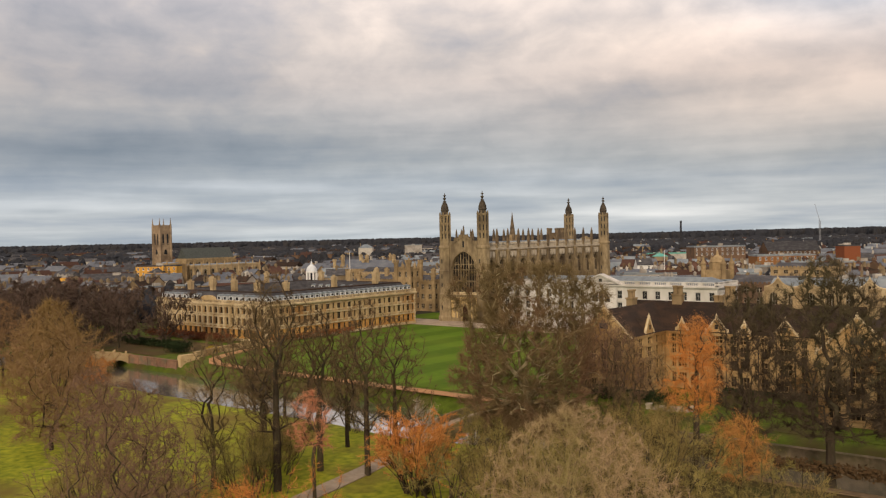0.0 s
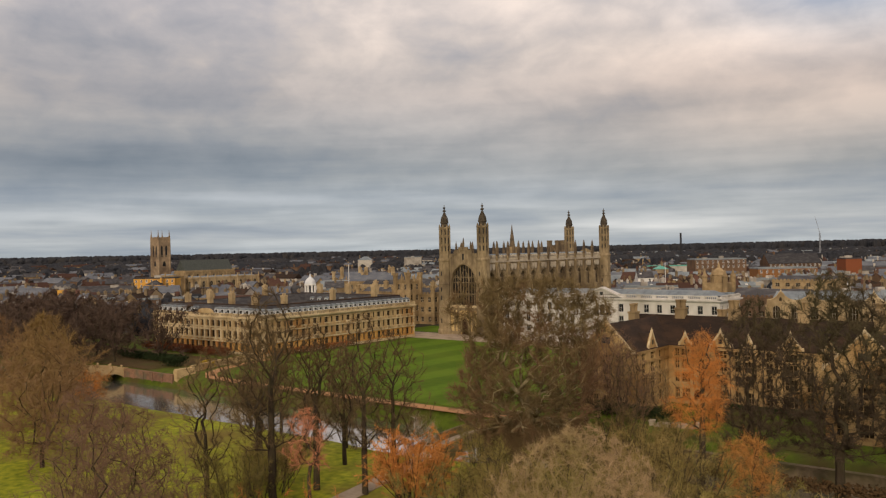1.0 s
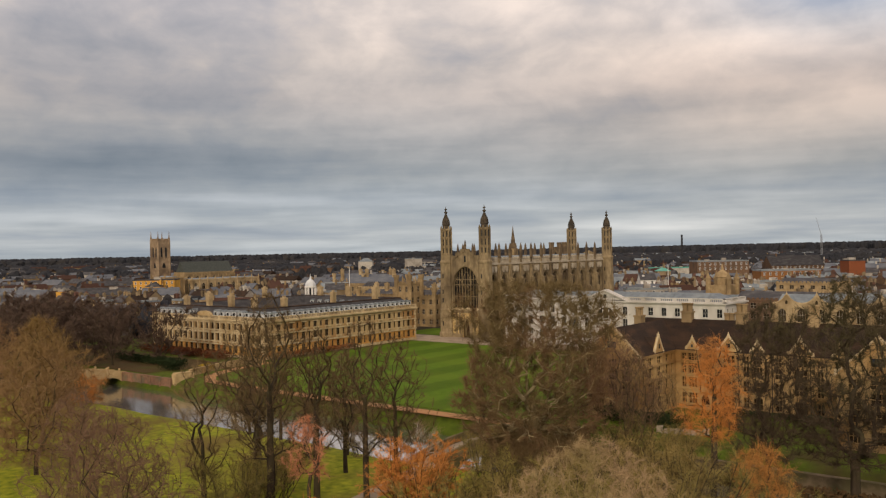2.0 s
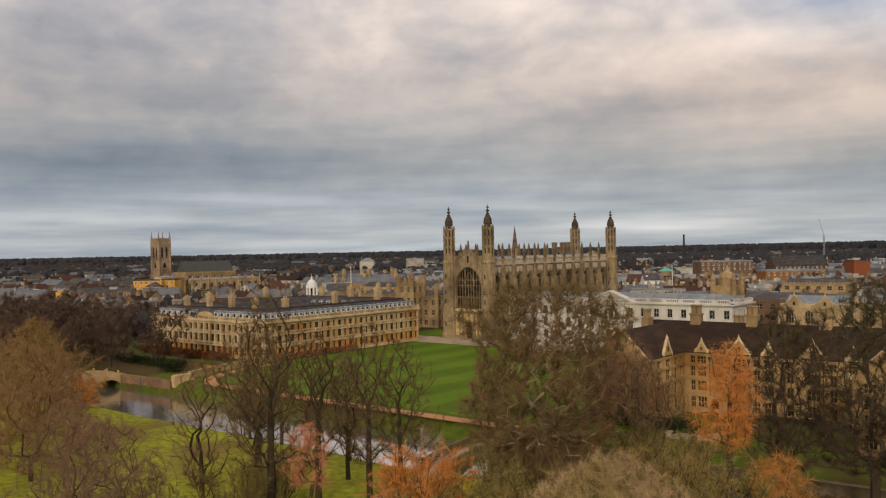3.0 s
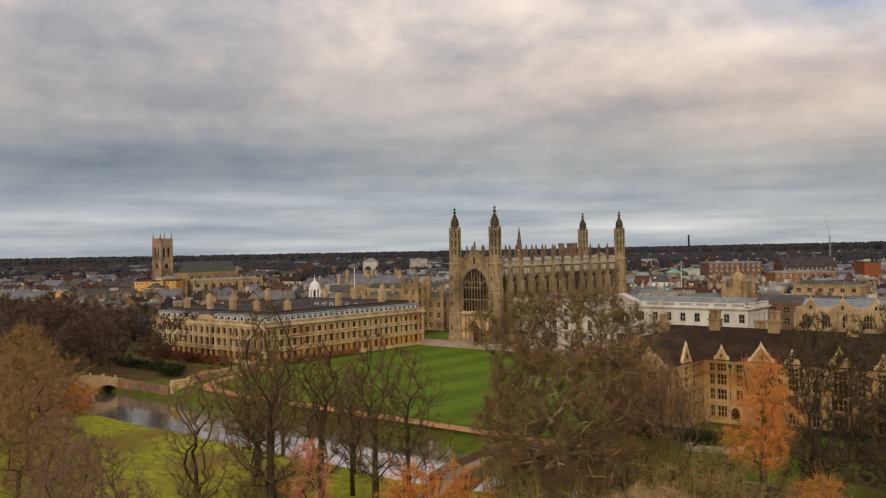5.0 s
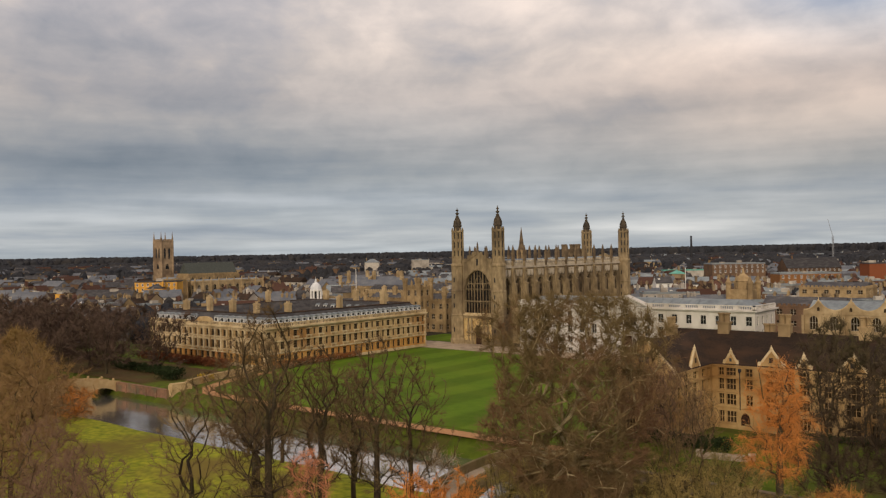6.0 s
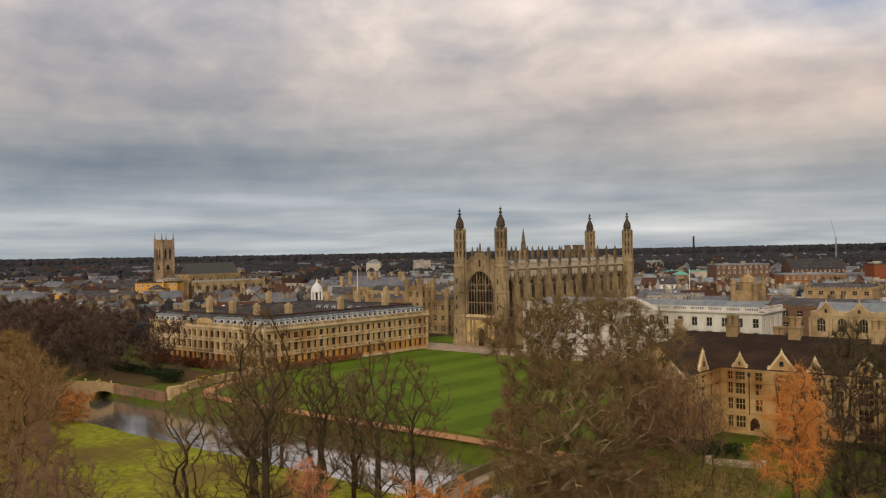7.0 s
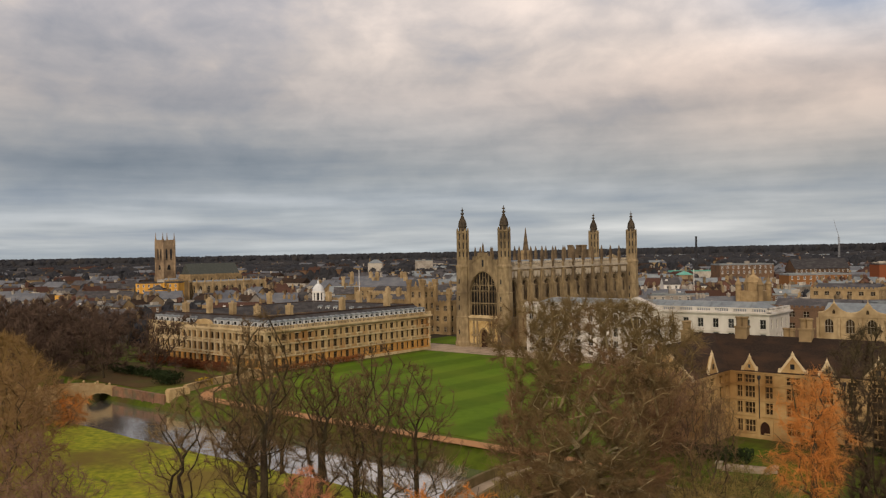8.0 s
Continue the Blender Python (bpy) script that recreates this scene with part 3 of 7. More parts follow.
def build_turret(parent, x, y, height):
    t = new("corner_turret")
    t.parent = parent
    m = Mesh()
    # plinth, shaft with set-offs, upper stage
    m.lathe(x, y, [(3.1, 0), (3.1, 1.4), (2.75, 1.9), (2.7, 9.3), (2.85, 9.5), (2.55, 9.9), (2.5, 17.4), (2.65, 17.6), (2.4, 18), (2.35, 25.5), (2.55, 25.8), (2.55, 26.3), (2.15, 26.8), (2.1, 28.5)], 8)
    part("shaft", m, CHAPEL, t)
    m = Mesh()
    m.lathe(x, y, [(1.7, 28.4), (1.7, 37.0), (2.0, 37.2), (2.0, 37.7)], 8)
    for i in range(8):
        a = math.pi / 8 + i * math.pi / 4
        cx, cy = x + 1.85 * math.cos(a), y + 1.85 * math.sin(a)
        m.lathe(cx, cy, [(0.26, 28.4), (0.26, 37.5), (0.32, 37.7), (0.06, 38.7)], 6)
        a += math.pi / 8
        # paired panels and string courses between the shafts
        cx, cy = x + 1.62 * math.cos(a), y + 1.62 * math.sin(a)
        for zz in (31.2, 34.2):
            m.lathe(cx, cy, [(0.42, zz), (0.42, zz + 0.28)], 6)
    part("lantern_stage", m, CHAPEL, t)
    for i in range(8):
        a = i * math.pi / 4 + math.pi / 4
        for zz, hh in ((29.2, 1.7), (31.9, 2.0), (34.9, 2.0)):
            m = Mesh()
            cx, cy = x + 1.58 * math.cos(a), y + 1.58 * math.sin(a)
            m.lathe(cx, cy, [(0.2, zz), (0.2, zz + hh)], 6)
            part("lantern_slit", m, GLASS, t)
    m = Mesh()
    m.lathe(x, y, [(1.35, 37.5), (1.3, 38.9), (1.52, 39.1), (1.52, 39.5), (1.25, 39.65), (1.22, 40.2), (1.02, 40.9), (0.7, 41.5), (0.44, 42.0), (0.3, 42.5), (0.24, 43.1)], 8)
    for i in range(8):
        a = i * math.pi / 4 + math.pi / 8
        pts = [(x + r * math.cos(a), y + r * math.sin(a), z) for r, z in ((1.28, 39.6), (1.27, 40.2), (1.07, 40.95), (0.75, 41.55), (0.48, 42.1), (0.33, 42.7))]
        m.tube(pts, [0.13] * 6, 4)
    part("cupola", m, SOOT, t, "soot-dark ribbed stone cupola")
    m = Mesh()
    m.lathe(x, y, [(0.3, 43.0), (0.62, 43.3), (0.62, 43.6), (0.22, 43.8), (0.2, 44.2), (0.5, 44.4), (0.5, 44.6), (0.14, 44.85), (0.07, height)], 8)
    part("finial", m, SOOT, t)
    # slit windows and string courses
    for k, zz in enumerate((4.0, 7.0, 12.0, 15.0, 20.5, 23.5)):
        m = Mesh()
        r = 2.66 - 0.02 * zz
        m.box(x - 0.22, x + 0.22, y - r * 0.99, y - r * 0.90, zz, zz + 1.5)
        part("slit", m, GLASS, t)
    return t


def build_chapel():
    ch = thing("chapel", "tall late-gothic limestone chapel with four corner turrets beside the lawn", "chapel")
    west = Side((-WALL_X, 0, 0), (1, 0, 0), (0, -1, 0))
    W2 = 2 * WALL_X
    # west front with the great window and the doorway
    m = Mesh()
    wu0, wu1 = WALL_X - 5.4, WALL_X + 5.4
    du0, du1 = WALL_X - 1.55, WALL_X + 1.55
    pierced(m, west, 1.5, W2 - 1.5, 8.65, 26.0, [(wu0, wu1, 10.0, 24.5)], 1.3)
    spandrels(m, west, wu0, wu1, 18.6, 24.4, 24.5, 1.3)
    west.outline(m, [(1.5, 26.0), (W2 - 1.5, 26.0), (W2 - 1.5, 26.9), (WALL_X, 30.0), (1.5, 26.9)], -1.3, 0)
    part("west_wall", m, CHAPEL, ch)
    # the front below 8.65 m takes a brighter, more golden colour than above
    m = Mesh()
    pierced(m, west, 1.5, W2 - 1.5, 0, 8.65, [(du0, du1, 0, 5.9)], 1.3)
    spandrels(m, west, du0, du1, 3.6, 5.8, 5.9, 1.3)
    part("portal_wall", m, GOLD, ch, "golden-toned wall round the west door")
    m = Mesh()
    # gable coping in steps, sill, hood moulds, string courses, buttress strips by the doorway
    for s in (-1, 1):
        for k in range(6):
            a, b = WALL_X + s * (6.1 - k), WALL_X + s * (5.1 - k)
            z = 27.0 + 0.56 * k
            west.block(m, min(a, b), max(a, b), z - 0.4, z + 0.75, -0.5, 0.22)
            if k % 2 == 0:
                west.block(m, min(a, b) + 0.1, max(a, b) - 0.1, z + 0.75, z + 1.3, -0.4, 0.1)
    for inner, outer, a in ((wu0, wu1, (18.6, 24.4)), (du0, du1, (3.6, 5.8))):
        pts = arch_points(inner - 0.25, outer + 0.25, a[0], a[1] + 0.35, 8)
        m.tube([west.at(u, z, 0.08) for u, z in pts], [0.22] * len(pts), 4)
        for u in (inner - 0.25, outer + 0.25):
            west.block(m, u - 0.2, u + 0.2, 10 if a[0] > 10 else 0, a[0], -0.1, 0.2)
    for u in (du0 - 2.6, du0 - 1.2, du1 + 0.8, du1 + 2.2):
        west.block(m, u, u + 0.45, 0, 8.6, -0.1, 0.4)
        west.block(m, u - 0.5, u + 0.95, 3.6, 4.2, -0.1, 0.55)
        west.block(m, u - 0.2, u + 0.65, 4.2, 6.4, -0.1, 0.3)
    west.block(m, 1.5, W2 - 1.5, 8.5, 8.8, -0.1, 0.25)
    west.block(m, 0.5, du0 - 0.4, 0, 1.2, -0.1, 0.5)
    west.block(m, du1 + 0.4, W2 - 0.5, 0, 1.2, -0.1, 0.5)
    part("moulding", m, CHAPEL, ch, "carved limestone mouldings")
    m = Mesh()
    west.block(m, wu0 - 0.5, wu1 + 0.5, 9.4, 9.95, -0.1, 0.4)
    west.outline(m, [(wu0, 9.95), (wu1, 9.95), (wu1, 10.3), (wu0, 10.3)], -0.6, 0.1)
    part("window_sill", m, CLARE_PALE, ch, "pale stone sill below the great window")
    m = Mesh()
    west.block(m, WALL_X - 0.35, WALL_X + 0.35, 26.0, 28.2, -0.1, 0.06)
    part("niche", m, GLASS, ch)
    for u, z in ((WALL_X, 30.3), (WALL_X - 3.2, 29.0), (WALL_X + 3.2, 29.0)):
        m = Mesh()
        p = west.at(u, 0, -0.3)
        pinnacle(m, p[0], p[1], z - 0.3, 3.8, 0.27)
        part("gable_pinnacle", m, CHAPEL_DARK, ch)
    # great west window: glass, mullions, transom and tracery
    win = new("west_window")
    win.parent = ch
    m = Mesh()
    west.outline(m, [(wu0, 10)] + [(u, z) for u, z in arch_points(wu0, wu1, 18.6, 24.4)] + [(wu1, 10)], -0.95, -0.88)
    part("pane", m, LEADED, win)
    m = Mesh()
    n = 9
    for i in range(1, n):
        u = wu0 + (wu1 - wu0) * i / n
        s = abs(2 * i / n - 1)
        top = 18.6 + 5.8 * (1 - s ** 1.75) ** 0.62 - 0.1
        w = 0.2 if i in (3, 6) else 0.1
        west.block(m, u - w / 2, u + w / 2, 10, top, -0.85, -0.45 if i in (3, 6) else -0.6)
    west.block(m, wu0, wu1, 14.0, 14.35, -0.85, -0.4)
    for z in (18.1, 19.9):
        s = 1.0 if z < 18.5 else 0.82
        west.block(m, WALL_X - 5.4 * s, WALL_X + 5.4 * s, z, z + 0.2, -0.85, -0.5)
    for i in range(n):
        a, b = wu0 + (wu1 - wu0) * i / n, wu0 + (wu1 - wu0) * (i + 1) / n
        for zz, hh in ((12.9, 0.9), (17.0, 1.0)):
            pts = arch_points(a + 0.05, b - 0.05, zz, zz + hh, 4)
            m.tube([west.at(u, z, -0.75) for u, z in pts], [0.05] * len(pts), 3)
    for c in (-3.6, 0, 3.6):
        pts = arch_points(WALL_X + c - 1.75, WALL_X + c + 1.75, 17.8, 20.6 if c else 22.6, 6)
        m.tube([west.at(u, z, -0.7) for u, z in pts], [0.09] * len(pts), 4)
    part("tracery", m, CHAPEL, win)
    m = Mesh()
    west.outline(m, [(du0, 0)] + arch_points(du0, du1, 3.6, 5.8) + [(du1, 0)], -0.9, -0.75)
    part("door", m, DARKWOOD, ch, "dark red-brown wooden west door")
    # long sides
    first, last = 2.6, CL - 2.6
    bay = (last - first) / BAYS
    for s in (1, -1):
        side = Side((s * WALL_X, 0, 0), (0, 1, 0), (s, 0, 0))
        m = Mesh()
        holes = [(first + bay * i + 0.95, first + bay * (i + 1) - 0.95, 9.6, 21.6) for i in range(BAYS)]
        pierced(m, side, 1.2, CL - 1.2, 0, 25.2, holes, 1.2)
        for a, b, _, _ in holes:
            spandrels(m, side, a, b, 18.0, 21.5, 21.6, 1.2)
        part("clerestory_wall", m, CHAPEL, ch)
        m = Mesh()
        side.block(m, 1.2, CL - 1.2, 24.9, 25.3, -0.3, 0.3)
        battlement(m, side, 2.2, CL - 2.2, 25.3, 2.2, -0.35, 0.1, 0.86)
        part("parapet", m, PARAPET, ch, "pale pierced stone parapet with battlements")
        for i, (a, b, _, _) in enumerate(holes):
            w = new("side_window")
            w.parent = ch
            m = Mesh()
            side.outline(m, [(a, 9.6)] + arch_points(a, b, 18.0, 21.5) + [(b, 9.6)], -0.9, -0.82)
            part("pane", m, LEADED, w)
            m = Mesh()
            for k in range(1, 5):
                u = a + (b - a) * k / 5
                q = abs(2 * k / 5 - 1)
                side.block(m, u - 0.06, u + 0.06, 9.6, 18.0 + 3.5 * (1 - q ** 1.75) ** 0.62, -0.8, -0.5)
            for z in (13.5, 17.6, 19.2):
                side.block(m, a + (0 if z < 18 else 0.5), b - (0 if z < 18 else 0.5), z, z + 0.2, -0.8, -0.5)
            part("tracery", m, CHAPEL_DARK, w)
            # carved arms over the window
            m = Mesh()
            c = (a + b) / 2
            for k in (-1, 1):
                m = Mesh()
                side.outline(m, [(c + k * 0.95 + p, q) for p, q in ((-0.66, 24.3), (-0.66, 22.9), (-0.3, 22.3), (0, 22.1), (0.3, 22.3), (0.66, 22.9), (0.66, 24.3))], -0.05, 0.6)
                part("carved_shield", m, PARAPET, ch)
            m = Mesh()
            pts = arch_points(a - 0.15, b + 0.15, 18.0, 21.9, 6)
            m.tube([side.at(u, z, 0.06) for u, z in pts], [0.17] * len(pts), 4)
            part("hood_mould", m, CHAPEL, ch)
            m = Mesh()
            side.block(m, a - 0.3, b + 0.3, 9.0, 9.55, -0.1, 0.3)
            part("sill", m, CHAPEL, ch)
        for i in range(BAYS + 1):
            u = first + bay * i
            if i in (0, BAYS):
                continue
            m = Mesh()
            # stepped buttress
            for z0, z1, d in ((0, 9.5, 5.2), (9.5, 15.4, 2.6), (15.4, 20.4, 1.5), (20.4, 25.0, 0.7)):
                side.block(m, u - 0.52, u + 0.52, z0, z1 - 0.7, -0.1, d)
                nd = {5.2: 2.6, 2.6: 1.5, 1.5: 0.7, 0.7: 0.5}[d]
                m.prism([(-0.1, z1 - 0.7), (d, z1 - 0.7), (nd, z1), (-0.1, z1)], side.at(u - 0.52, 0, 0), side.n, (0, 0, 1), side.u * 1.04)
                side.block(m, u - 0.68, u + 0.68, z1 - 0.9, z1 - 0.55, -0.1, d + 0.16)
            side.block(m, u - 0.42, u + 0.42, 11.5, 14.0, 2.55, 2.75)
            side.block(m, u - 0.3, u + 0.3, 25.5, 27.2, -0.2, 0.55)
            part("buttress", m, CHAPEL, ch)
            m = Mesh()
            p = side.at(u, 0, 0.35)
            pinnacle(m, p[0], p[1], 27.2, 5.3, 0.42)
            part("pinnacle", m, CHAPEL_DARK, ch)
        # low side chapels between the buttresses
        m = Mesh()
        side.block(m, first + bay, last - bay, 0, 7.6, 0.0, 4.9)
        side.block(m, first + bay, last - bay, 1.0, 1.3, 0.0, 5.05)
        m.prism([(0.0, 7.6), (4.9, 7.6), (0.0, 9.0)], side.at(first + bay, 0, 0), side.n, (0, 0, 1), side.u * (last - first - 2 * bay))
        part("side_chapel_wall", m, CHAPEL, ch)
        m = Mesh()
        low = Side(side.at(0, 0, 4.9), side.u, side.n)
        battlement(m, low, first + bay, last - bay, 7.6, 1.2, -0.3, 0.05, 0.8)
        part("side_parapet", m, CHAPEL, ch)
        for i in range(1, BAYS - 1):
            c = first + bay * (i + 0.5)
            m = Mesh()
            low.outline(m, [(c - 1.6, 2.6)] + arch_points(c - 1.6, c + 1.6, 5.2, 6.6, 5) + [(c + 1.6, 2.6)], -0.1, 0.03)
            w = part("side_chapel_window", m, LEADED, ch)
            m = Mesh()
            for k in range(1, 4):
                low.block(m, c - 1.6 + 0.8 * k - 0.07, c - 1.6 + 0.8 * k + 0.07, 2.6, 6.0, 0.0, 0.14)
            part("mullion", m, FRAME, w)
    # east wall, closed
    m = Mesh()
    east = Side((-WALL_X, CL, 0), (1, 0, 0), (0, 1, 0))
    east.block(m, 1.5, W2 - 1.5, 0, 26.2, -1.2, 0)
    east.outline(m, [(1.5, 26.2), (W2 - 1.5, 26.2), (WALL_X, 29.0)], -1.2, 0)
    part("east_wall", m, CHAPEL, ch)
    m = Mesh()
    m.gable_roof(-WALL_X + 0.6, WALL_X - 0.6, 1.3, CL - 1.3, 24.8, 3.0, "y", 0)
    part("lead_roof", m, LEAD, ch)
    for x, y in ((-CW, 0.4), (CW, 0.4), (-CW, CL), (CW, CL)):
        build_turret(ch, x, y, 45.5)
    return ch


build_chapel()

# ---- the courts along the lawn ----
def chimney(m, x, y, z0, z1, a, b, pots=2):
    m.box(x - a, x + a, y - b, y + b, z0, z1 - 0.5)
    m.box(x - a - 0.12, x + a + 0.12, y - b - 0.12, y + b + 0.12, z1 - 0.5, z1 - 0.25)
    m.box(x - a - 0.03, x + a + 0.03, y - b - 0.03, y + b + 0.03, z1 - 0.25, z1)
    for i in range(pots):
        s = (i + 0.5) / pots * 2 - 1
        px, py = (x + s * (a - 0.1), y) if a >= b else (x, y + s * (b - 0.1))
        m.lathe(px, py, [(0.16, z1 - 0.02), (0.14, z1 + 0.55)], 6)


def stone_range(parent, side, length, floors, eave, stone, pitch, win_w, pilasters=False, start=0.0, narrow=True):
    """A long court front: pierced wall, sashes with sills, string courses, cornice and balustrade."""
    holes = []
    n = int(length // pitch)
    off = (length - n * pitch) / 2
    for i in range(n):
        c = off + pitch * (i + 0.5)
        w = win_w if (not narrow or i % 2 == 0) else win_w * 0.62
        for z0, z1 in floors:
            holes.append((c - w / 2, c + w / 2, z0, z1))
    m = Mesh()
    pierced(m, side, start, length, 4.0, eave, [h for h in holes if h[2] > 4], 0.6)
    part("front_wall", m, stone, parent)
    # lowest four metres, coloured for the glow along the wall's foot
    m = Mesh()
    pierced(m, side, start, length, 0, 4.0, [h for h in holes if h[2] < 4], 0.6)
    part("base_storey", m, CLARE_BASE, parent, "base storey with a warm orange glow put into its colour")
    m = Mesh()
    for z0, z1 in floors[1:]:
        side.block(m, -0.1, length + 0.1, z0 - 1.15, z0 - 0.8, -0.1, 0.32)
    side.block(m, -0.3, length + 0.3, eave - 0.75, eave - 0.4, -0.1, 0.28)
    side.block(m, -0.45, length + 0.45, eave - 0.4, eave, -0.3, 0.75)
    side.block(m, -0.1, length + 0.1, 0, 0.8, -0.1, 0.14)
    if pilasters:
        for i in range(n + 1):
            u = off + pitch * i
            side.block(m, u - 0.28, u + 0.28, floors[1][0] - 0.6, eave - 0.75, -0.1, 0.42)
            side.block(m, u - 0.38, u + 0.38, eave - 1.2, eave - 0.75, -0.1, 0.52)
    part("cornice", m, CLARE_PALE, parent)
    surrounds = {}
    for a, b, z0, z1 in holes:
        win = window(side, a, b, z0, z1, parent, 2, 3, 0.04, 0.4, DULL_BAR, BROWN_GLASS)
        if b - a > win_w * 0.8 and z0 > 4:
            key = round(z1 - z0, 2)
            if key not in surrounds:
                sill, head = Mesh(), Mesh()
                sill.box(-0.3, b - a + 0.3, -0.92, -0.12, -0.3, 0.0)
                for q in (-0.12, b - a - 0.13):
                    sill.box(q, q + 0.25, -0.72, -0.3, -0.75, -0.3)
                head.box(-0.25, b - a + 0.25, -0.66, -0.22, key, key + 0.26)
                surrounds[key] = (sill.data("sill", CLARE_PALE), head.data("lintel", CLARE_PALE))
            part("sill", surrounds[key][0], None, win)
            part("lintel", surrounds[key][1], None, win)
    m = Mesh()
    k = max(3, int(length / 0.55))
    for i in range(k):
        u = length * (i + 0.5) / k
        side.block(m, u - 0.09, u + 0.09, eave + 0.12, eave + 0.85, -0.05, 0.13)
    side.block(m, -0.2, length + 0.2, eave, eave + 0.14, -0.15, 0.25)
    side.block(m, -0.2, length + 0.2, eave + 0.85, eave + 1.05, -0.15, 0.25)
    for i in range(max(2, int(length / 5)) + 1):
        u = length * i / max(2, int(length / 5))
        side.block(m, u - 0.25, u + 0.25, eave, eave + 1.1, -0.14, 0.24)
    part("balustrade", m, CLARE_PALE, parent)
    return holes


def dormer(parent, side, u, z, d, w=1.35, h=1.5):
    """A small white dormer with a window and a pitched or rounded lead top."""
    m = Mesh()
    side.block(m, u - w / 2, u + w / 2, z, z + h, d - 1.6, d)
    ob = part("dormer", m, WHITE_LEAD, parent, "white painted dormer")
    m = Mesh()
    side.outline(m, [(u - w / 2 - 0.15, z + h), (u + w / 2 + 0.15, z + h), (u + w * 0.3, z + h + 0.42), (u, z + h + 0.55), (u - w * 0.3, z + h + 0.42)], d - 1.9, d + 0.12)
    part("dormer_roof", m, LEAD, ob)
    m = Mesh()
    side.block(m, u - w * 0.32, u + w * 0.32, z + 0.25, z + h - 0.2, d - 0.1, d + 0.03)
    part("pane", m, GLASS, ob)
    return ob


def build_clare():
    cl = thing("college_court", "golden stone college court with balustrades, dormers and grey slate roofs", "college")
    X0, X1, Y0, Y1, E = -68.0, -12.5, -78.0, -12.0, 11.0
    fl = ((1.2, 3.3), (4.8, 6.9), (8.1, 9.8))
    south = Side((X1, Y0, 0), (0, 1, 0), (1, 0, 0))
    west = Side((X0, Y0, 0), (1, 0, 0), (0, -1, 0))
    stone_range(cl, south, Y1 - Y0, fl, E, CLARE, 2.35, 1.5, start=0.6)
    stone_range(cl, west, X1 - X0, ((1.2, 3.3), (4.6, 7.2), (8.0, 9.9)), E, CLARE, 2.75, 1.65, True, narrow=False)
    # closed backs of the court
    m = Mesh()
    m.box(X0, X0 + 0.6, Y0 + 0.6, Y1, 0, E)
    m.box(X0 + 0.6, X1 - 0.6, Y1 - 0.6, Y1, 0, E)
    for x0, x1, y0, y1 in ((X0 + 9, X1 - 9.6, Y0 + 9, Y0 + 9.5), (X0 + 9, X1 - 9.6, Y1 - 9.5, Y1 - 9), (X0 + 9, X0 + 9.5, Y0 + 9.5, Y1 - 9.5), (X1 - 10, X1 - 9.5, Y0 + 9.5, Y1 - 9.5)):
        m.box(x0, x1, y0, y1, 0, E)
    part("court_wall", m, CLARE, cl)
    # four roofs round the court, mansard-like, and the ridge flats
    m = Mesh()
    for x0, x1, y0, y1, al in ((X1 - 9.6, X1 - 0.3, Y0 + 0.3, Y1 - 0.3, "y"), (X0 + 0.3, X0 + 9.3, Y0 + 0.3, Y1 - 0.3, "y"),
                               (X0 + 0.4, X1 - 0.4, Y0 + 0.35, Y0 + 9.3, "x"), (X0 + 0.4, X1 - 0.4, Y1 - 9.3, Y1 - 0.35, "x")):
        m.hip_roof(x0, x1, y0, y1, E + 0.05, 3.3, 0, 3.4)
    part("slate_roof", m, SLATE, cl, "weathered grey slate roof")
    m = Mesh()
    for x0, x1, y0, y1 in ((X1 - 6.4, X1 - 3.5, Y0 + 3.6, Y1 - 3.6), (X0 + 3.6, X0 + 5.9, Y0 + 3.6, Y1 - 3.6), (X0 + 5.9, X1 - 6.4, Y0 + 3.6, Y0 + 5.9), (X0 + 5.9, X1 - 6.4, Y1 - 5.9, Y1 - 3.6)):
        m.box(x0, x1, y0, y1, E + 3.2, E + 3.5)
    part("ridge_lead", m, TILE, cl)
    for i in range(30):
        dormer(cl, south, 1.9 + i * 2.14, E + 0.9, -0.9, 1.35, 1.05)
    for i in range(18):
        if not 7 <= i <= 9:
            dormer(cl, west, 2.2 + i * 3.0, E + 0.8, -0.9, 1.6, 1.35)
    inner = Side((X0, Y1 - 9.4, 0), (1, 0, 0), (0, -1, 0))
    for i in range(9):
        dormer(cl, inner, 12 + i * 3.9, E + 0.6, -1.2, 1.5, 1.2)
    # west centre: small segmental pediment
    m = Mesh()
    west.outline(m, [(24.2, E + 0.9)] + arch_points(24.2, 31.4, E + 1.1, E + 2.3, 6, False) + [(31.4, E + 0.9)], -0.6, 0.3)
    west.block(m, 24.4, 25.0, 0.5, E, -0.1, 0.4)
    west.block(m, 30.6, 31.2, 0.5, E, -0.1, 0.4)
    part("pediment", m, CLARE, cl)
    for i, (x, y, h) in enumerate(((-17.2, -66, 4.2), (-17.2, -46, 4.6), (-17.2, -27, 4.8), (-22, -73.3, 4.4), (-33, -73.3, 4.6), (-44, -73.3, 4.6), (-56, -73.3, 4.4), (-63.3, -60, 4.2), (-40, -16.7, 4.4), (-26, -16.7, 4.2), (-55, -16.7, 4.4), (-63.3, -36, 4.4))):
        m = Mesh()
        chimney(m, x, y, E + 2.5, E + 3.0 + h * (0.74 + 0.1 * (i % 3)), 0.8 if i % 2 else 0.95, 0.6, 3)
        part("chimney", m, HALLSTONE, cl)
    # corner quoin blocks
    for k in range(9):
        z = 0.9 + k * 1.05
        a = 0.9 if k % 2 else 0.55
        for s, u in ((south, 0.0), (south, Y1 - Y0 - a), (west, 0.0), (west, X1 - X0 - a)):
            m = Mesh()
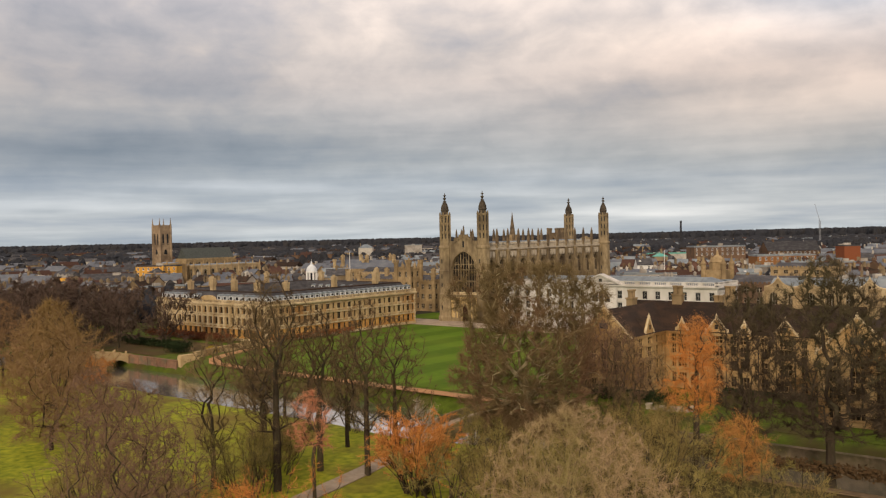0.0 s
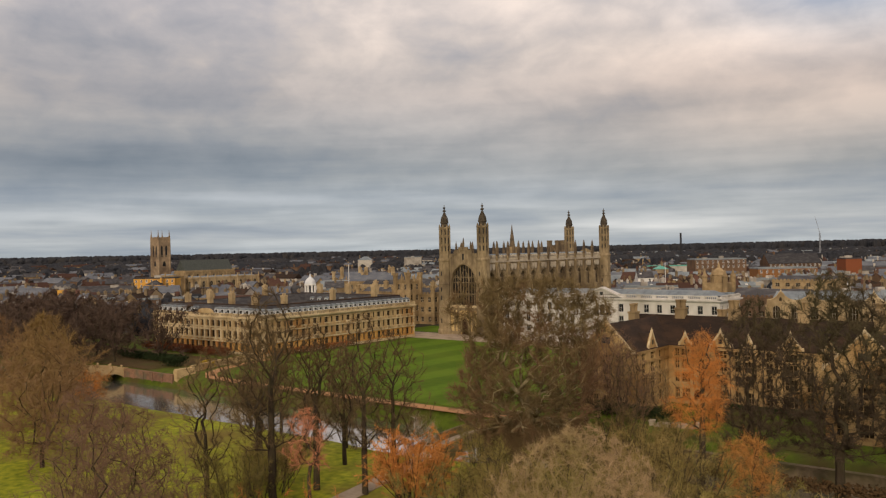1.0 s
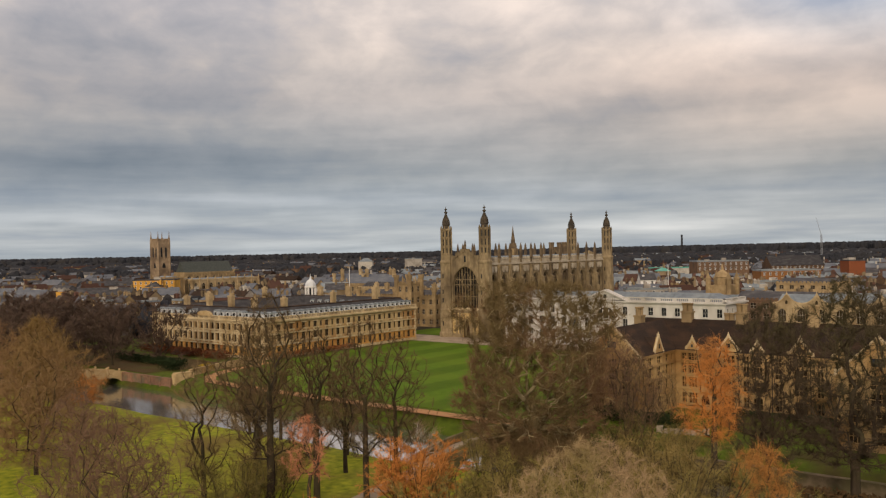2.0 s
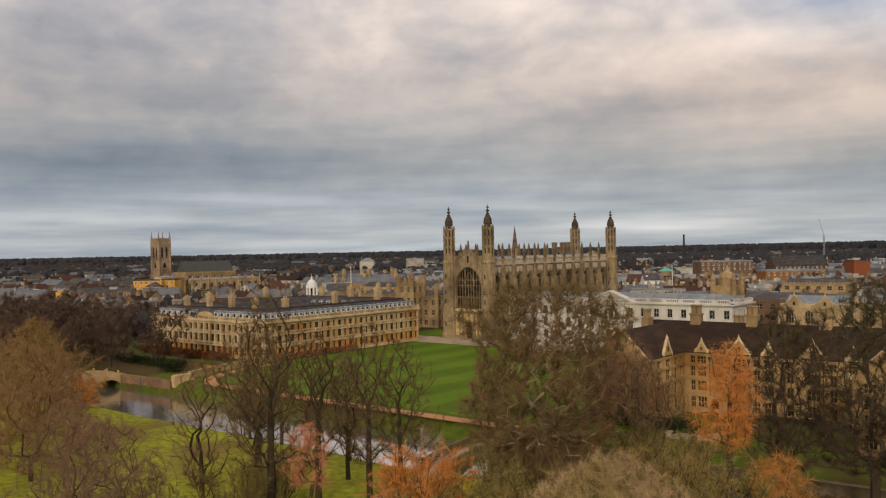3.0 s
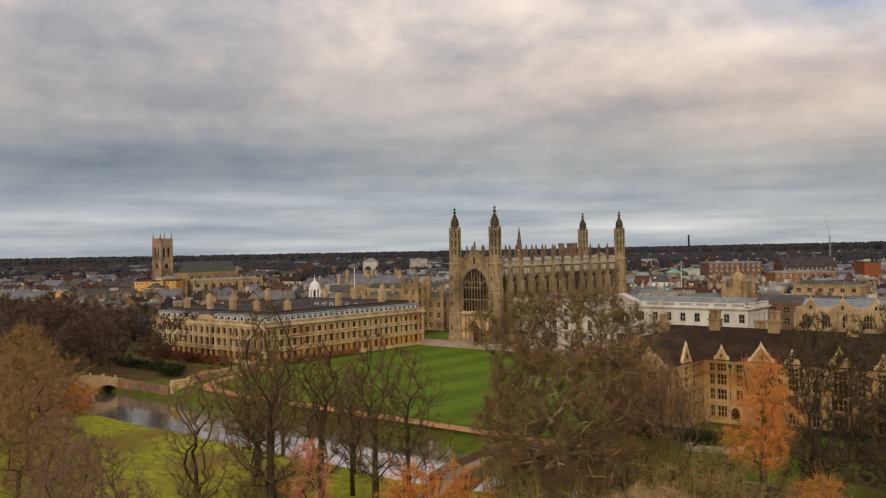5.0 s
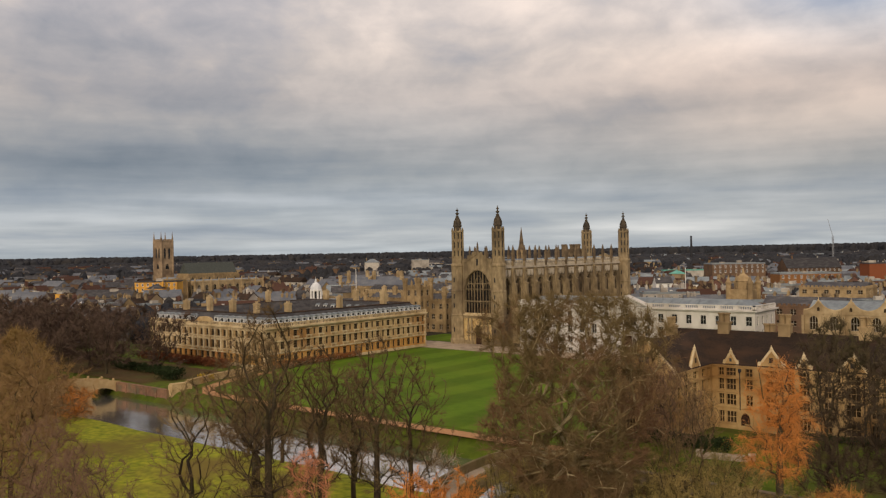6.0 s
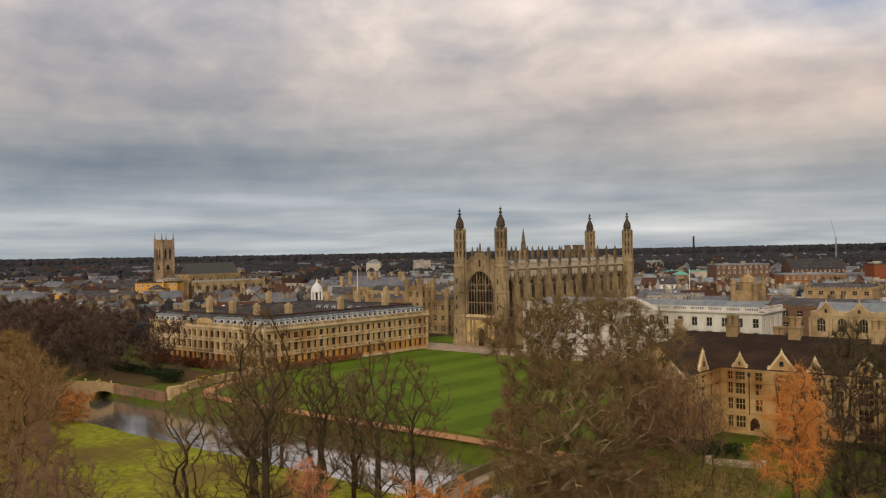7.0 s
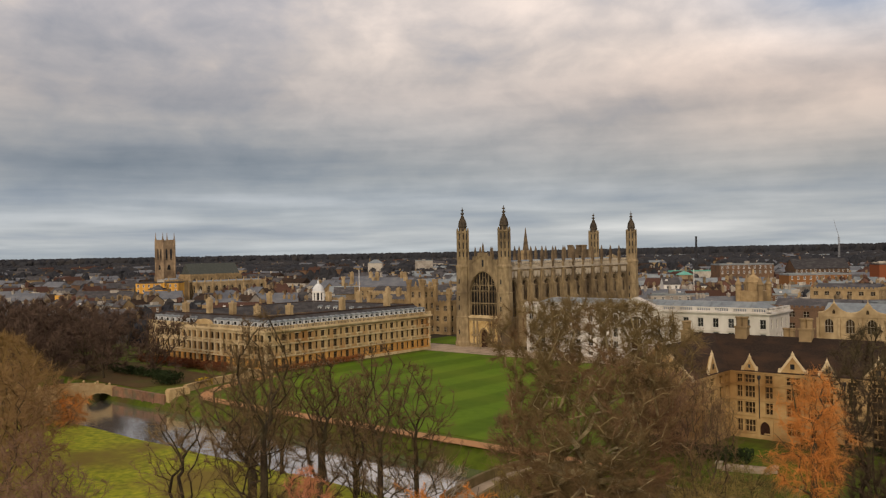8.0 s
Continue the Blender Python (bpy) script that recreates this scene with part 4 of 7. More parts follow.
            s.block(m, u, u + a, z, z + 0.9, 0.0, 0.07)
            part("quoin", m, CLARE_PALE, cl)
    return cl


build_clare()


def build_cupola():
    cu = thing("chapel_lantern", "white octagonal lantern with a lead dome above a small college chapel", "lantern", (-75.8, -2.9, 0))
    m = Mesh()
    m.box(-6, 6, -5, 12, 0, 11.5)
    part("chapel_block", m, CLARE, cu)
    m = Mesh()
    m.hip_roof(-6, 6, -5, 12, 11.5, 1.6, 0.3, 3.5)
    part("roof", m, LEAD, cu)
    m = Mesh()
    m.lathe(0, 0, [(2.5, 12.0), (2.5, 13.0), (2.15, 13.2), (2.15, 13.6)], 8)
    m.lathe(0, 0, [(2.3, 16.4), (2.5, 16.6), (2.5, 17.0), (2.2, 17.1)], 8)
    for i in range(8):
        a = i * math.pi / 4 + math.pi / 8
        m.lathe(2.0 * math.cos(a), 2.0 * math.sin(a), [(0.42, 13.5), (0.42, 16.5)], 6)
    part("arcade", m, WHITE, cu)
    m = Mesh()
    m.lathe(0, 0, [(1.75, 13.4), (1.75, 16.5)], 8)
    part("glazing", m, GLASS, cu)
    m = Mesh()
    m.lathe(0, 0, [(2.2, 17.0), (2.1, 17.8), (1.75, 18.6), (1.15, 19.3), (0.5, 19.8), (0.3, 20.4), (0.35, 20.7), (0.1, 21.0), (0.05, 22.0)], 12)
    part("dome", m, WHITE_LEAD, cu)
    return cu


build_cupola()


def build_gibbs():
    X0, X1, Y0, Y1, E = 19.5, 93.0, -4.0, 11.0, 14.3
    g = thing("fellows_building", "long white classical stone building with pediment and lead roof", "building")
    west = Side((X0, Y0, 0), (1, 0, 0), (0, -1, 0))
    south = Side((X1, Y0, 0), (0, 1, 0), (1, 0, 0))
    L = X1 - X0
    mid = L / 2
    fl = ((0.6, 1.6), (2.7, 5.0), (6.2, 9.0), (10.2, 12.6))
    holes, cent = [], []
    for i in range(8):
        for s in (-1, 1):
            c = mid + s * (6.4 + 4.1 * i)
            for z0, z1 in (fl[0], fl[1], fl[2], fl[3]):
                holes.append((c - 0.8, c + 0.8, z0, z1))
    m = Mesh()
    arch = (mid - 3.2, mid + 3.2, 9.0, 12.3)
    gate = (mid - 1.7, mid + 1.7, 0, 6.0)
    pierced(m, west, 0, L, 0, E, holes + [arch, gate], 0.6)
    spandrels(m, west, arch[0], arch[1], 9.2, 12.2, 12.3, 0.6, False)
    part("west_front", m, PORTLAND, g)
    sh = [(c - 0.6, c + 0.6, z0, z1) for c in (2.2, 5.8, 9.2, 12.8) for z0, z1 in fl]
    m = Mesh()
    pierced(m, south, 0.6, Y1 - Y0, 0, E, sh, 0.6)
    m.box(X0, X0 + 0.6, Y0 + 0.6, Y1, 0, E)
    m.box(X0 + 0.6, X1 - 0.6, Y1 - 0.6, Y1, 0, E)
    part("side_wall", m, PORTLAND, g)
    m = Mesh()
    for side, ln in ((west, L), (south, Y1 - Y0)):
        side.block(m, -0.2, ln + 0.2, 3.0, 3.3, -0.1, 0.2)
        side.block(m, -0.3, ln + 0.3, E - 0.7, E - 0.4, -0.1, 0.35)
        side.block(m, -0.7, ln + 0.7, E - 0.4, E, -0.3, 0.75)
    for a, b, z0, z1 in holes:
        west.block(m, a - 0.25, b + 0.25, z0 - 0.25, z0, -0.2, 0.2)
        if z1 < 11 and z1 > 3:
            west.block(m, a - 0.45, b + 0.45, z1 + 0.3, z1 + 0.52, -0.1, 0.3)
    west.block(m, mid - 5.6, mid - 5.0, 0, E - 0.7, -0.1, 0.3)
    west.block(m, mid + 5.0, mid + 5.6, 0, E - 0.7, -0.1, 0.3)
    west.outline(m, [(mid - 4.6, 7.2), (mid + 4.6, 7.2), (mid, 9.0)], -0.1, 0.7)
    part("stone_trim", m, PORTLAND, g)
    m = Mesh()
    west.outline(m, [(mid - 7.4, E), (mid + 7.4, E), (mid, E + 3.0)], -2.0, 0.1)
    for s in (-1, 1):
        west.outline(m, [(mid + s * 8.1, E), (mid + s * 7.1, E), (mid, E + 2.85), (mid, E + 3.3)][::s], -2.1, 0.75)
    part("pediment", m, PORTLAND, g)
    m = Mesh()
    west.block(m, mid - 0.5, mid + 0.5, E + 0.8, E + 1.8, 0.05, 0.16)
    part("oculus", m, GLASS, g)
    for a, b, z0, z1 in holes:
        window(west, a, b, z0, z1, g, 2, 2, 0.035, 0.3, WHITE)
    for a, b, z0, z1 in sh:
        window(south, a, b, z0, z1, g, 2, 2, 0.035, 0.3, WHITE)
    m = Mesh()
    west.outline(m, [(arch[0], 9.0)] + arch_points(arch[0], arch[1], 9.2, 12.2, 7, False) + [(arch[1], 9.0)], -0.4, -0.34)
    w = part("lunette", m, GLASS, g)
    m = Mesh()
    for u in (-1.0, 1.0):
        west.block(m, mid + u - 0.14, mid + u + 0.14, 8.9, 11.6, -0.34, -0.15)
    part("mullion", m, WHITE, w)
    m = Mesh()
    west.block(m, gate[0], gate[1], 0, 6.0, -0.5, -0.4)
    part("gate", m, DARKWOOD, g)
    # parapet with blocks and the lead roof behind
    m = Mesh()
    for side, ln in ((west, L), (south, Y1 - Y0)):
        side.block(m, -0.1, ln + 0.1, E, E + 0.25, -0.5, 0.1)
        side.block(m, -0.1, ln + 0.1, E + 0.95, E + 1.2, -0.5, 0.1)
        k = int(ln / 4.7)
        for i in range(k + 1):
            u = ln * i / k
            side.block(m, u - 0.7, u + 0.7, E + 0.25, E + 0.95, -0.45, 0.05)
        n = int(ln / 0.6)
        for i in range(n):
            u = ln * (i + 0.5) / n
            side.block(m, u - 0.1, u + 0.1, E + 0.25, E + 0.95, -0.32, -0.08)
    part("parapet", m, PORTLAND, g)
    m = Mesh()
    m.hip_roof(X0 + 0.8, X1 - 0.8, Y0 + 0.8, Y1 - 0.8, E + 0.1, 2.1, 0, 4.5)
    part("roof", m, LEAD, g, "blue-grey lead roof")
    m = Mesh()
    for i in range(24):
        x = X0 + 6 + i * (L - 12) / 23
        m.tube([(x, Y0 + 0.9, E + 0.2), (x, Y0 + 5.2, E + 2.22)], [0.07, 0.07], 4)
    part("lead_roll", m, LEAD, g)
    return g


build_gibbs()


def mullioned(parent, side, u, z0, w, h, cols, rows):
    """A stone-mullioned window set in the wall's hole."""
    window(side, u - w / 2, u + w / 2, z0, z0 + h, parent, cols, rows, 0.14, 0.22, BODLEY)


def build_bodley():
    b = thing("riverside_court", "golden stone riverside court with gables, mullioned windows and dark tiled roofs", "college")
    E = 10.9
    west = Side((114.0, -82.0, 0), (1, 0, 0), (0, -1, 0))
    nsouth = Side((114.0, -97.0, 0), (0, 1, 0), (1, 0, 0))
    nwest = Side((103.5, -97.0, 0), (1, 0, 0), (0, -1, 0))
    swest = Side((147.5, -100.0, 0), (1, 0, 0), (0, -1, 0))
    snorth_x0 = 147.5
    floors = ((1.0, 2.0), (4.0, 1.9), (6.6, 1.9), (9.0, 1.35))

    def face(side, length, spots, name, start=0.0):
        holes = []
        for u, w in spots:
            for z, h in floors:
                holes.append((u - w / 2, u + w / 2, z, z + h))
        m = Mesh()
        pierced(m, side, start, length, 0, E, holes, 0.6)
        part(name, m, BODLEY, b)
        m = Mesh()
        for z in (3.6, 6.2, 8.65, E - 0.3):
            side.block(m, 0, length, z, z + 0.22, -0.1, 0.2)
        side.block(m, 0, length, 0, 0.7, -0.1, 0.2)
        for a, c, z0, z1 in holes:
            side.block(m, a - 0.2, c + 0.2, z1, z1 + 0.18, -0.1, 0.18)
            side.block(m, a - 0.15, c + 0.15, z0 - 0.18, z0, -0.15, 0.2)
        part("string_course", m, BODLEY, b)
        for a, c, z0, z1 in holes:
            window(side, a, c, z0, z1, b, max(2, round((c - a) / 0.65)), 2, 0.1, 0.35, BODLEY, BROWN_GLASS)

    face(west, 33.5, [(1.0 + 0.6, 0.9), (3.3, 1.7), (6.4, 1.2), (10.2, 2.2), (13.3, 1.1), (15.4, 1.7), (19.0, 1.2), (22.8, 2.2), (26, 1.1), (29.2, 1.7), (32, 1.1)], "west_wall")
    face(nsouth, 15.0, [(2.0, 1.1), (4.6, 1.7), (8.2, 1.8), (11.4, 1.2), (13.6, 0.9)], "north_wing_wall", 0.6)
    face(nwest, 10.5, [(2.6, 1.7), (5.25, 1.7), (7.9, 1.7)], "north_wing_end")
    face(swest, 11.5, [(2.4, 1.7), (5.7, 2.2), (9.1, 1.7)], "south_wing_end")
    # gables: on the two wing ends and along the fronts
    for side, c, hw, z, h, name in ((nwest, 5.25, 5.4, E, 5.3, "end_gable"), (swest, 5.75, 5.9, E, 5.6, "end_gable"), (west, 3.3, 1.15, E, 1.9, "gable"), (west, 10.2, 2.1, E, 2.7, "gable"),
                                    (west, 15.4, 1.15, E, 1.9, "gable"), (west, 22.8, 2.1, E, 2.7, "gable"), (west, 29.2, 1.15, E, 1.9, "gable"), (nsouth, 8.2, 1.7, E, 2.9, "gable")):
        m = Mesh()
        side.outline(m, [(c - hw, z), (c + hw, z), (c, z + h)], -0.6, 0.03)
        g = part(name, m, BODLEY, b)
        m = Mesh()
        for s in (-1, 1):
            m.tube([side.at(c + s * (hw + 0.15), z - 0.1, -0.15), side.at(c, z + h + 0.2, -0.15)], [0.26, 0.26], 4)
        p = side.at(c, z + h, -0.15)
        m.lathe(p[0], p[1], [(0.12, z + h), (0.3, z + h + 0.35), (0.1, z + h + 0.7), (0.04, z + h + 1.0)], 6)
        for s in (-1, 1):
            p = side.at(c + s * hw, 0, -0.15)
            m.taper(p[0], p[1], z - 0.2, z + 0.8, 0.28, 0.12)
        part("coping", m, CLARE_PALE, g)
        m = Mesh()
        side.block(m, c - hw * 0.16, c + hw * 0.16, z + h * 0.28, z + h * 0.28 + min(1.1, h * 0.3), -0.2, 0.06)
        part("gable_window", m, GLASS, g)
        if hw < 4:
            m = Mesh()
            d = h * 1.25
            side.outline(m, [(c - hw, z + 0.02), (c + hw, z + 0.02), (c, z + h - 0.05)], -0.6 - d * 1.1, -0.6)
            part("dormer_roof", m, TILE, g)
    m = Mesh()
    m.box(103.5, 104.1, -96.4, -68, 0, E)
    m.box(104.1, 175, -68.6, -68, 0, E)
    m.box(147.5, 148.1, -99.4, -82.6, 0, E)
    m.box(158.4, 159.0, -99.4, -82.6, 0, E)
    m.box(159.0, 175, -82.6, -82.0, 0, E)
    m.box(174.4, 175, -82, -68.6, 0, E)
    part("back_wall", m, BODLEY, b)
    m = Mesh()
    m.gable_roof(103.5, 175, -82.0, -68.0, E, 5.2, "x", 0.25)
    part("main_roof", m, TILE, b, "steep dark clay-tiled roof")
    m = Mesh()
    m.gable_roof(103.5, 114.0, -96.5, -75, E, 5.0, "y", 0.2)
    part("wing_roof", m, TILE, b)
    m = Mesh()
    m.gable_roof(147.5, 159.0, -99.5, -75, E, 5.2, "y", 0.2)
    part("wing_roof", m, TILE, b)
    for x, y, z, a, c in ((105.0, -78.5, 18.4, 0.7, 1.0), (113.6, -75.2, 19.2, 1.0, 0.7), (124.3, -75.2, 19.3, 1.0, 0.7), (137.2, -75.2, 19.3, 1.0, 0.7), (150, -75.2, 19.3, 1.0, 0.7), (153.2, -90, 19.4, 0.7, 1.0), (119.5, -69.0, 17.0, 0.9, 0.6)):
        m = Mesh()
        m.box(x - a, x + a, y - c, y + c, 13.0, z - 1.9)
        m.box(x - a - 0.15, x + a + 0.15, y - c - 0.15, y + c + 0.15, z - 1.9, z - 1.6)
        for i in range(2):
            s = (i - 0.5) * 1.0
            qx, qy = (x + s, y) if a >= c else (x, y + s)
            m.lathe(qx, qy, [(0.5, z - 1.65), (0.5, z - 0.55), (0.6, z - 0.45), (0.5, z - 0.35), (0.66, z - 0.2), (0.66, z)], 8)
        part("chimney", m, GOTHIC, b)
    # doorway, downpipes
    m = Mesh()
    west.outline(m, [(5.0, 0)] + arch_points(5.0, 6.6, 1.9, 2.9, 5) + [(6.6, 0)], 0.02, 0.05)
    part("door", m, DARKWOOD, b, "dark arched wooden door")
    m = Mesh()
    west.outline(m, [(4.5, 0), (5.0, 0)] + arch_points(5.0, 6.6, 1.9, 2.9, 5) + [(6.6, 0), (7.1, 0), (7.1, 3.3), (4.5, 3.3)], 0.0, 0.3)
    part("doorway", m, BODLEY, b)
    for u in (4.9, 12.0, 18.0, 24.5):
        m = Mesh()
        p = west.at(u, 0, 0.16)
        m.lathe(p[0], p[1], [(0.08, 0.3), (0.08, 9.6), (0.26, 9.8), (0.26, 10.3)], 6)
        part("downpipe", m, IRON, b)
    return b


build_bodley()

# ---- bridges and garden walls ----
def build_bridge(label, x, half, y0, y1, deck, rise, arches, stone, name="stone_bridge"):
    """An arched bridge that runs along y; its piers stand in the river."""
    br = thing(name, label, "bridge", (x, 0, 0))
    n = 48
    span = (y1 - y0) / arches
    for sgn in (-1, 1):
        m = Mesh()
        for i in range(n):
            a, b = y0 + (y1 - y0) * i / n, y0 + (y1 - y0) * (i + 1) / n
            zt = []
            zb = []
            for y in (a, b):
                s = (y - y0) / (y1 - y0)
                zt.append(deck + rise * (1 - (2 * s - 1) ** 2) + 0.9)
                k = ((y - y0) % span) / span
                q = abs(2 * min(max(k, 0.0), 1.0) - 1)
                top = deck + rise * (1 - (2 * s - 1) ** 2) - 0.75
                zb.append(-4.4 if q > 0.84 else min(top, -3.0 + (top + 3.0) * (1 - (q / 0.84) ** 2.2) ** 0.5))
            x0, x1 = (half - 0.5, half) if sgn > 0 else (-half, -half + 0.5)
            m.add([(x0, a, zb[0]), (x1, a, zb[0]), (x1, b, zb[1]), (x0, b, zb[1]), (x0, a, zt[0]), (x1, a, zt[0]), (x1, b, zt[1]), (x0, b, zt[1])],
                  [(3, 2, 1, 0), (4, 5, 6, 7), (0, 1, 5, 4), (1, 2, 6, 5), (2, 3, 7, 6), (3, 0, 4, 7)])
        part("parapet", m, stone, br)
        m = Mesh()
        pts = [(sgn * (half - 0.25), y0 + (y1 - y0) * i / 24, deck + rise * (1 - (i / 12 - 1) ** 2) + 0.98) for i in range(25)]
        m.tube(pts, [0.34] * 25, 4)
        part("coping", m, stone, br)
        m = Mesh()
        pts = [(sgn * (half + 0.02), y0 + (y1 - y0) * i / 24, deck + rise * (1 - (i / 12 - 1) ** 2) - 0.1) for i in range(25)]
        m.tube(pts, [0.13] * 25, 4)
        part("string_course", m, stone, br)
    m = Mesh()
    h = half - 0.5
    line = [(y0 + (y1 - y0) * i / 24, deck + rise * (1 - (i / 12 - 1) ** 2)) for i in range(25)]
    m.prism(line + [(y, z - 0.6) for y, z in reversed(line)], (-h, 0, 0), (0, 1, 0), (0, 0, 1), (2 * h, 0, 0))
    part("deck", m, PAVING, br)
    for i in range(1, arches):
        m = Mesh()
        y = y0 + span * i
        m.prism([(-half - 1.2, 0), (-half, -0.75), (half, -0.75), (half + 1.2, 0), (half, 0.75), (-half, 0.75)], (0, y, -4.5), (1, 0, 0), (0, 1, 0), (0, 0, 3.2))
        part("pier", m, stone, br)
    if arches == 3:
        for i in range(7):
            for s in (-1, 1):
                m = Mesh()
                y = y0 + (y1 - y0) * (i + 0.5) / 7
                z = deck + rise * (1 - (2 * (i + 0.5) / 7 - 1) ** 2) + 1.2
                m.lathe(s * (half - 0.25), y, [(0.3 * math.cos(radians(a)), z + 0.32 + 0.32 * math.sin(radians(a))) for a in (-85, -50, -15, 20, 55, 88)], 8)
                part("stone_ball", m, stone, br)
    return br


build_bridge("pale stone three-arched bridge over the river", -27.5, 3.0, -138.5, -113.5, -0.9, 1.3, 3, CLARE)
build_bridge("pale stone single-arched bridge carrying the avenue", 100.9, 2.5, -138.5, -112.5, -1.0, 1.2, 1, mat("mossy_bridge_stone", (0.24, 0.18, 0.10), (0.16, 0.12, 0.065), 0.8, (0.12, 0.10, 0.045), 0.2, bump=0.4))


def garden_wall(line, z0, z1, thick, material, label, name="garden_wall"):
    m = Mesh()
    w = thing(name, label, "wall")
    cap = Mesh()
    for k, ((xa, ya), (xb, yb)) in enumerate(zip(line, line[1:])):
        v = Vector((xb - xa, yb - ya, 0))
        s = Side((xa, ya, 0), v.normalized(), v.normalized().cross(Vector((0, 0, 1))))
        s.block(m, 0.002, v.length - 0.002, z0, z1, -thick / 2, thick / 2)
        s.block(cap, 0.002, v.length - 0.002, z1, z1 + 0.16, -thick / 2 - 0.12, thick / 2 + 0.12)
        n = max(1, int(v.length / 4))
        for i in range(0 if k == 0 else 1, n + 1):
            u = v.length * i / n
            s.block(m, u - 0.25, u + 0.25, z0, z1 - 0.15, -thick / 2 - 0.15, thick / 2 + 0.15)
    part("masonry", m, material, w)
    part("coping", cap, material, w)
    return w


garden_wall([(-24.3, -114.3), (-2.6, -114.3)], -4.2, 0.1, 0.7, WALL_BRICK, "weathered red brick river wall beside the bridge", "river_wall")
garden_wall([(-1.8, -114.0), (-1.2, -109.5)], -3.6, 1.4, 1.6, CLARE, "pale stone wall end at the river's edge", "wall_pier")
garden_wall([(-3.5, -108.5), (-7.5, -98), (-9.6, -88), (-9.6, -80)], -0.3, 1.5, 0.6, CLARE, "golden stone garden wall beside the lawn")
garden_wall([(112, -116.3), (128, -116.8), (150, -116.8), (180, -116.8), (240, -116.8)], -4.2, -0.2, 0.8, mat("mossy_wall_stone", (0.19, 0.145, 0.095), (0.12, 0.092, 0.06), 1.0, (0.09, 0.08, 0.04), 0.25, bump=0.5), "mossy grey-brown stone embankment wall along the river", "river_wall")


def hedge(name, x0, x1, y0, y1, h, material, label, seed, step=0.35, leaf=0.22):
    """A clipped hedge: a core of stems and a shell of many small leaves."""
    rnd = random.Random(seed)
    hd = thing(name, label, "hedge")
    m = Mesh()
    k = max(3, int(max(x1 - x0, y1 - y0) / 1.2))
    for i in range(k):
        x, y = x0 + (x1 - x0) * (i + 0.5) / k, y0 + (y1 - y0) * (i + 0.5) / k
        if x1 - x0 > y1 - y0:
            y = (y0 + y1) / 2
        else:
            x = (x0 + x1) / 2
        m.tube([(x, y, -0.1), (x + rnd.uniform(-.2, .2), y + rnd.uniform(-.2, .2), h * 0.8)], [0.08, 0.03], 4)
    part("stem", m, BARK, hd)
    m = Mesh()
    count = int(min(9000, ((x1 - x0) * (y1 - y0) + 2 * h * (x1 - x0 + y1 - y0)) / (step * step) * 2.2))
    for _ in range(count):
        x, y = rnd.uniform(x0, x1), rnd.uniform(y0, y1)
        bulge = 0.75 + 0.25 * noise.noise(Vector((x * 0.5, y * 0.5, seed)))
        z = rnd.random() ** 0.6 * h * bulge + 0.05
        a, t = rnd.uniform(0, 6.283), rnd.uniform(-1, 1)
        u = Vector((math.cos(a), math.sin(a), t)).normalized() * leaf * rnd.uniform(0.7, 1.4)
        v = u.orthogonal().normalized() * leaf * 0.55
        c = Vector((x, y, z))
        m.add([tuple(c - u), tuple(c + v), tuple(c + u), tuple(c - v)], [(0, 1, 2, 3)])
    part("foliage", m, material, hd)["kind"] = "stuff"
    return hd


def garden_steps(x, y, rz):
    """A low platform of weathered stone in two steps, with a block at either end."""
    t = thing("garden_steps", "pale weathered stone garden steps on the lawn before the riverside court", "steps", (x, y, 0), rz)
    for k, (w, d, z0, z1) in enumerate(((6.4, 3.0, 0.0, 0.28), (5.4, 2.0, 0.28, 0.54))):
        m = Mesh()
        m.taper(0, 0, z0, z1, w / 2, w / 2 - 0.05, d / 2, d / 2 - 0.05)
        part("step", m, PAVING, t)
    for sx in (-1, 1):
        m = Mesh()
        m.taper(sx * 3.7, 0, 0, 0.75, 0.42, 0.36, 0.7, 0.64)
        m.taper(sx * 3.7, 0, 0.75, 0.9, 0.5, 0.5, 0.78, 0.78)
        part("end_block", m, PARAPET, t)


garden_steps(124.6, -103.0, 15)

BEECH = mat("beech_hedge_leaf", (0.17, 0.062, 0.028), (0.11, 0.042, 0.022), 1.2, rand=0.1)
hedge("beech_hedge", -66, -22, -84.5, -81.5, 3.0, BEECH, "russet beech hedge below the college front", 3)
hedge("russet_border", -11.6, -9.8, -77, -44, 2.4, mat("russet_shrub_leaf", (0.30, 0.115, 0.045), (0.20, 0.075, 0.03), 1.0, (0.16, 0.10, 0.04), 0.3), "russet shrubs in the border below the long college front", 13, 0.4, 0.2)
hedge("yew_hedge", -52, -26, -101, -97.5, 2.6, EVERGREEN, "dark green clipped yew hedge in the college garden", 4)
hedge("yew_hedge", -22, -15, -106, -101, 3.4, EVERGREEN, "rounded dark green yew bush by the garden wall", 5)
hedge("laurel_hedge", 108, 124, -101.5, -98.3, 2.8, EVERGREEN, "dark green laurel hedge below the riverside court", 6)
hedge("laurel_hedge", 126, 146, -84.2, -82.4, 1.3, EVERGREEN, "low dark hedge along the court front", 7)
hedge("golden_bush", -9.0, -6.0, -102, -99, 2.2, YELLOW_LEAF, "bright yellow golden shrub in the college garden", 8)
hedge("rough_bank", 112, 165, -130.5, -127, 1.6, mat("brown_bank_plants", (0.10, 0.06, 0.03), (0.07, 0.045, 0.022), 1.0), "brown tangled plants along the river bank", 9, 0.5, 0.3)

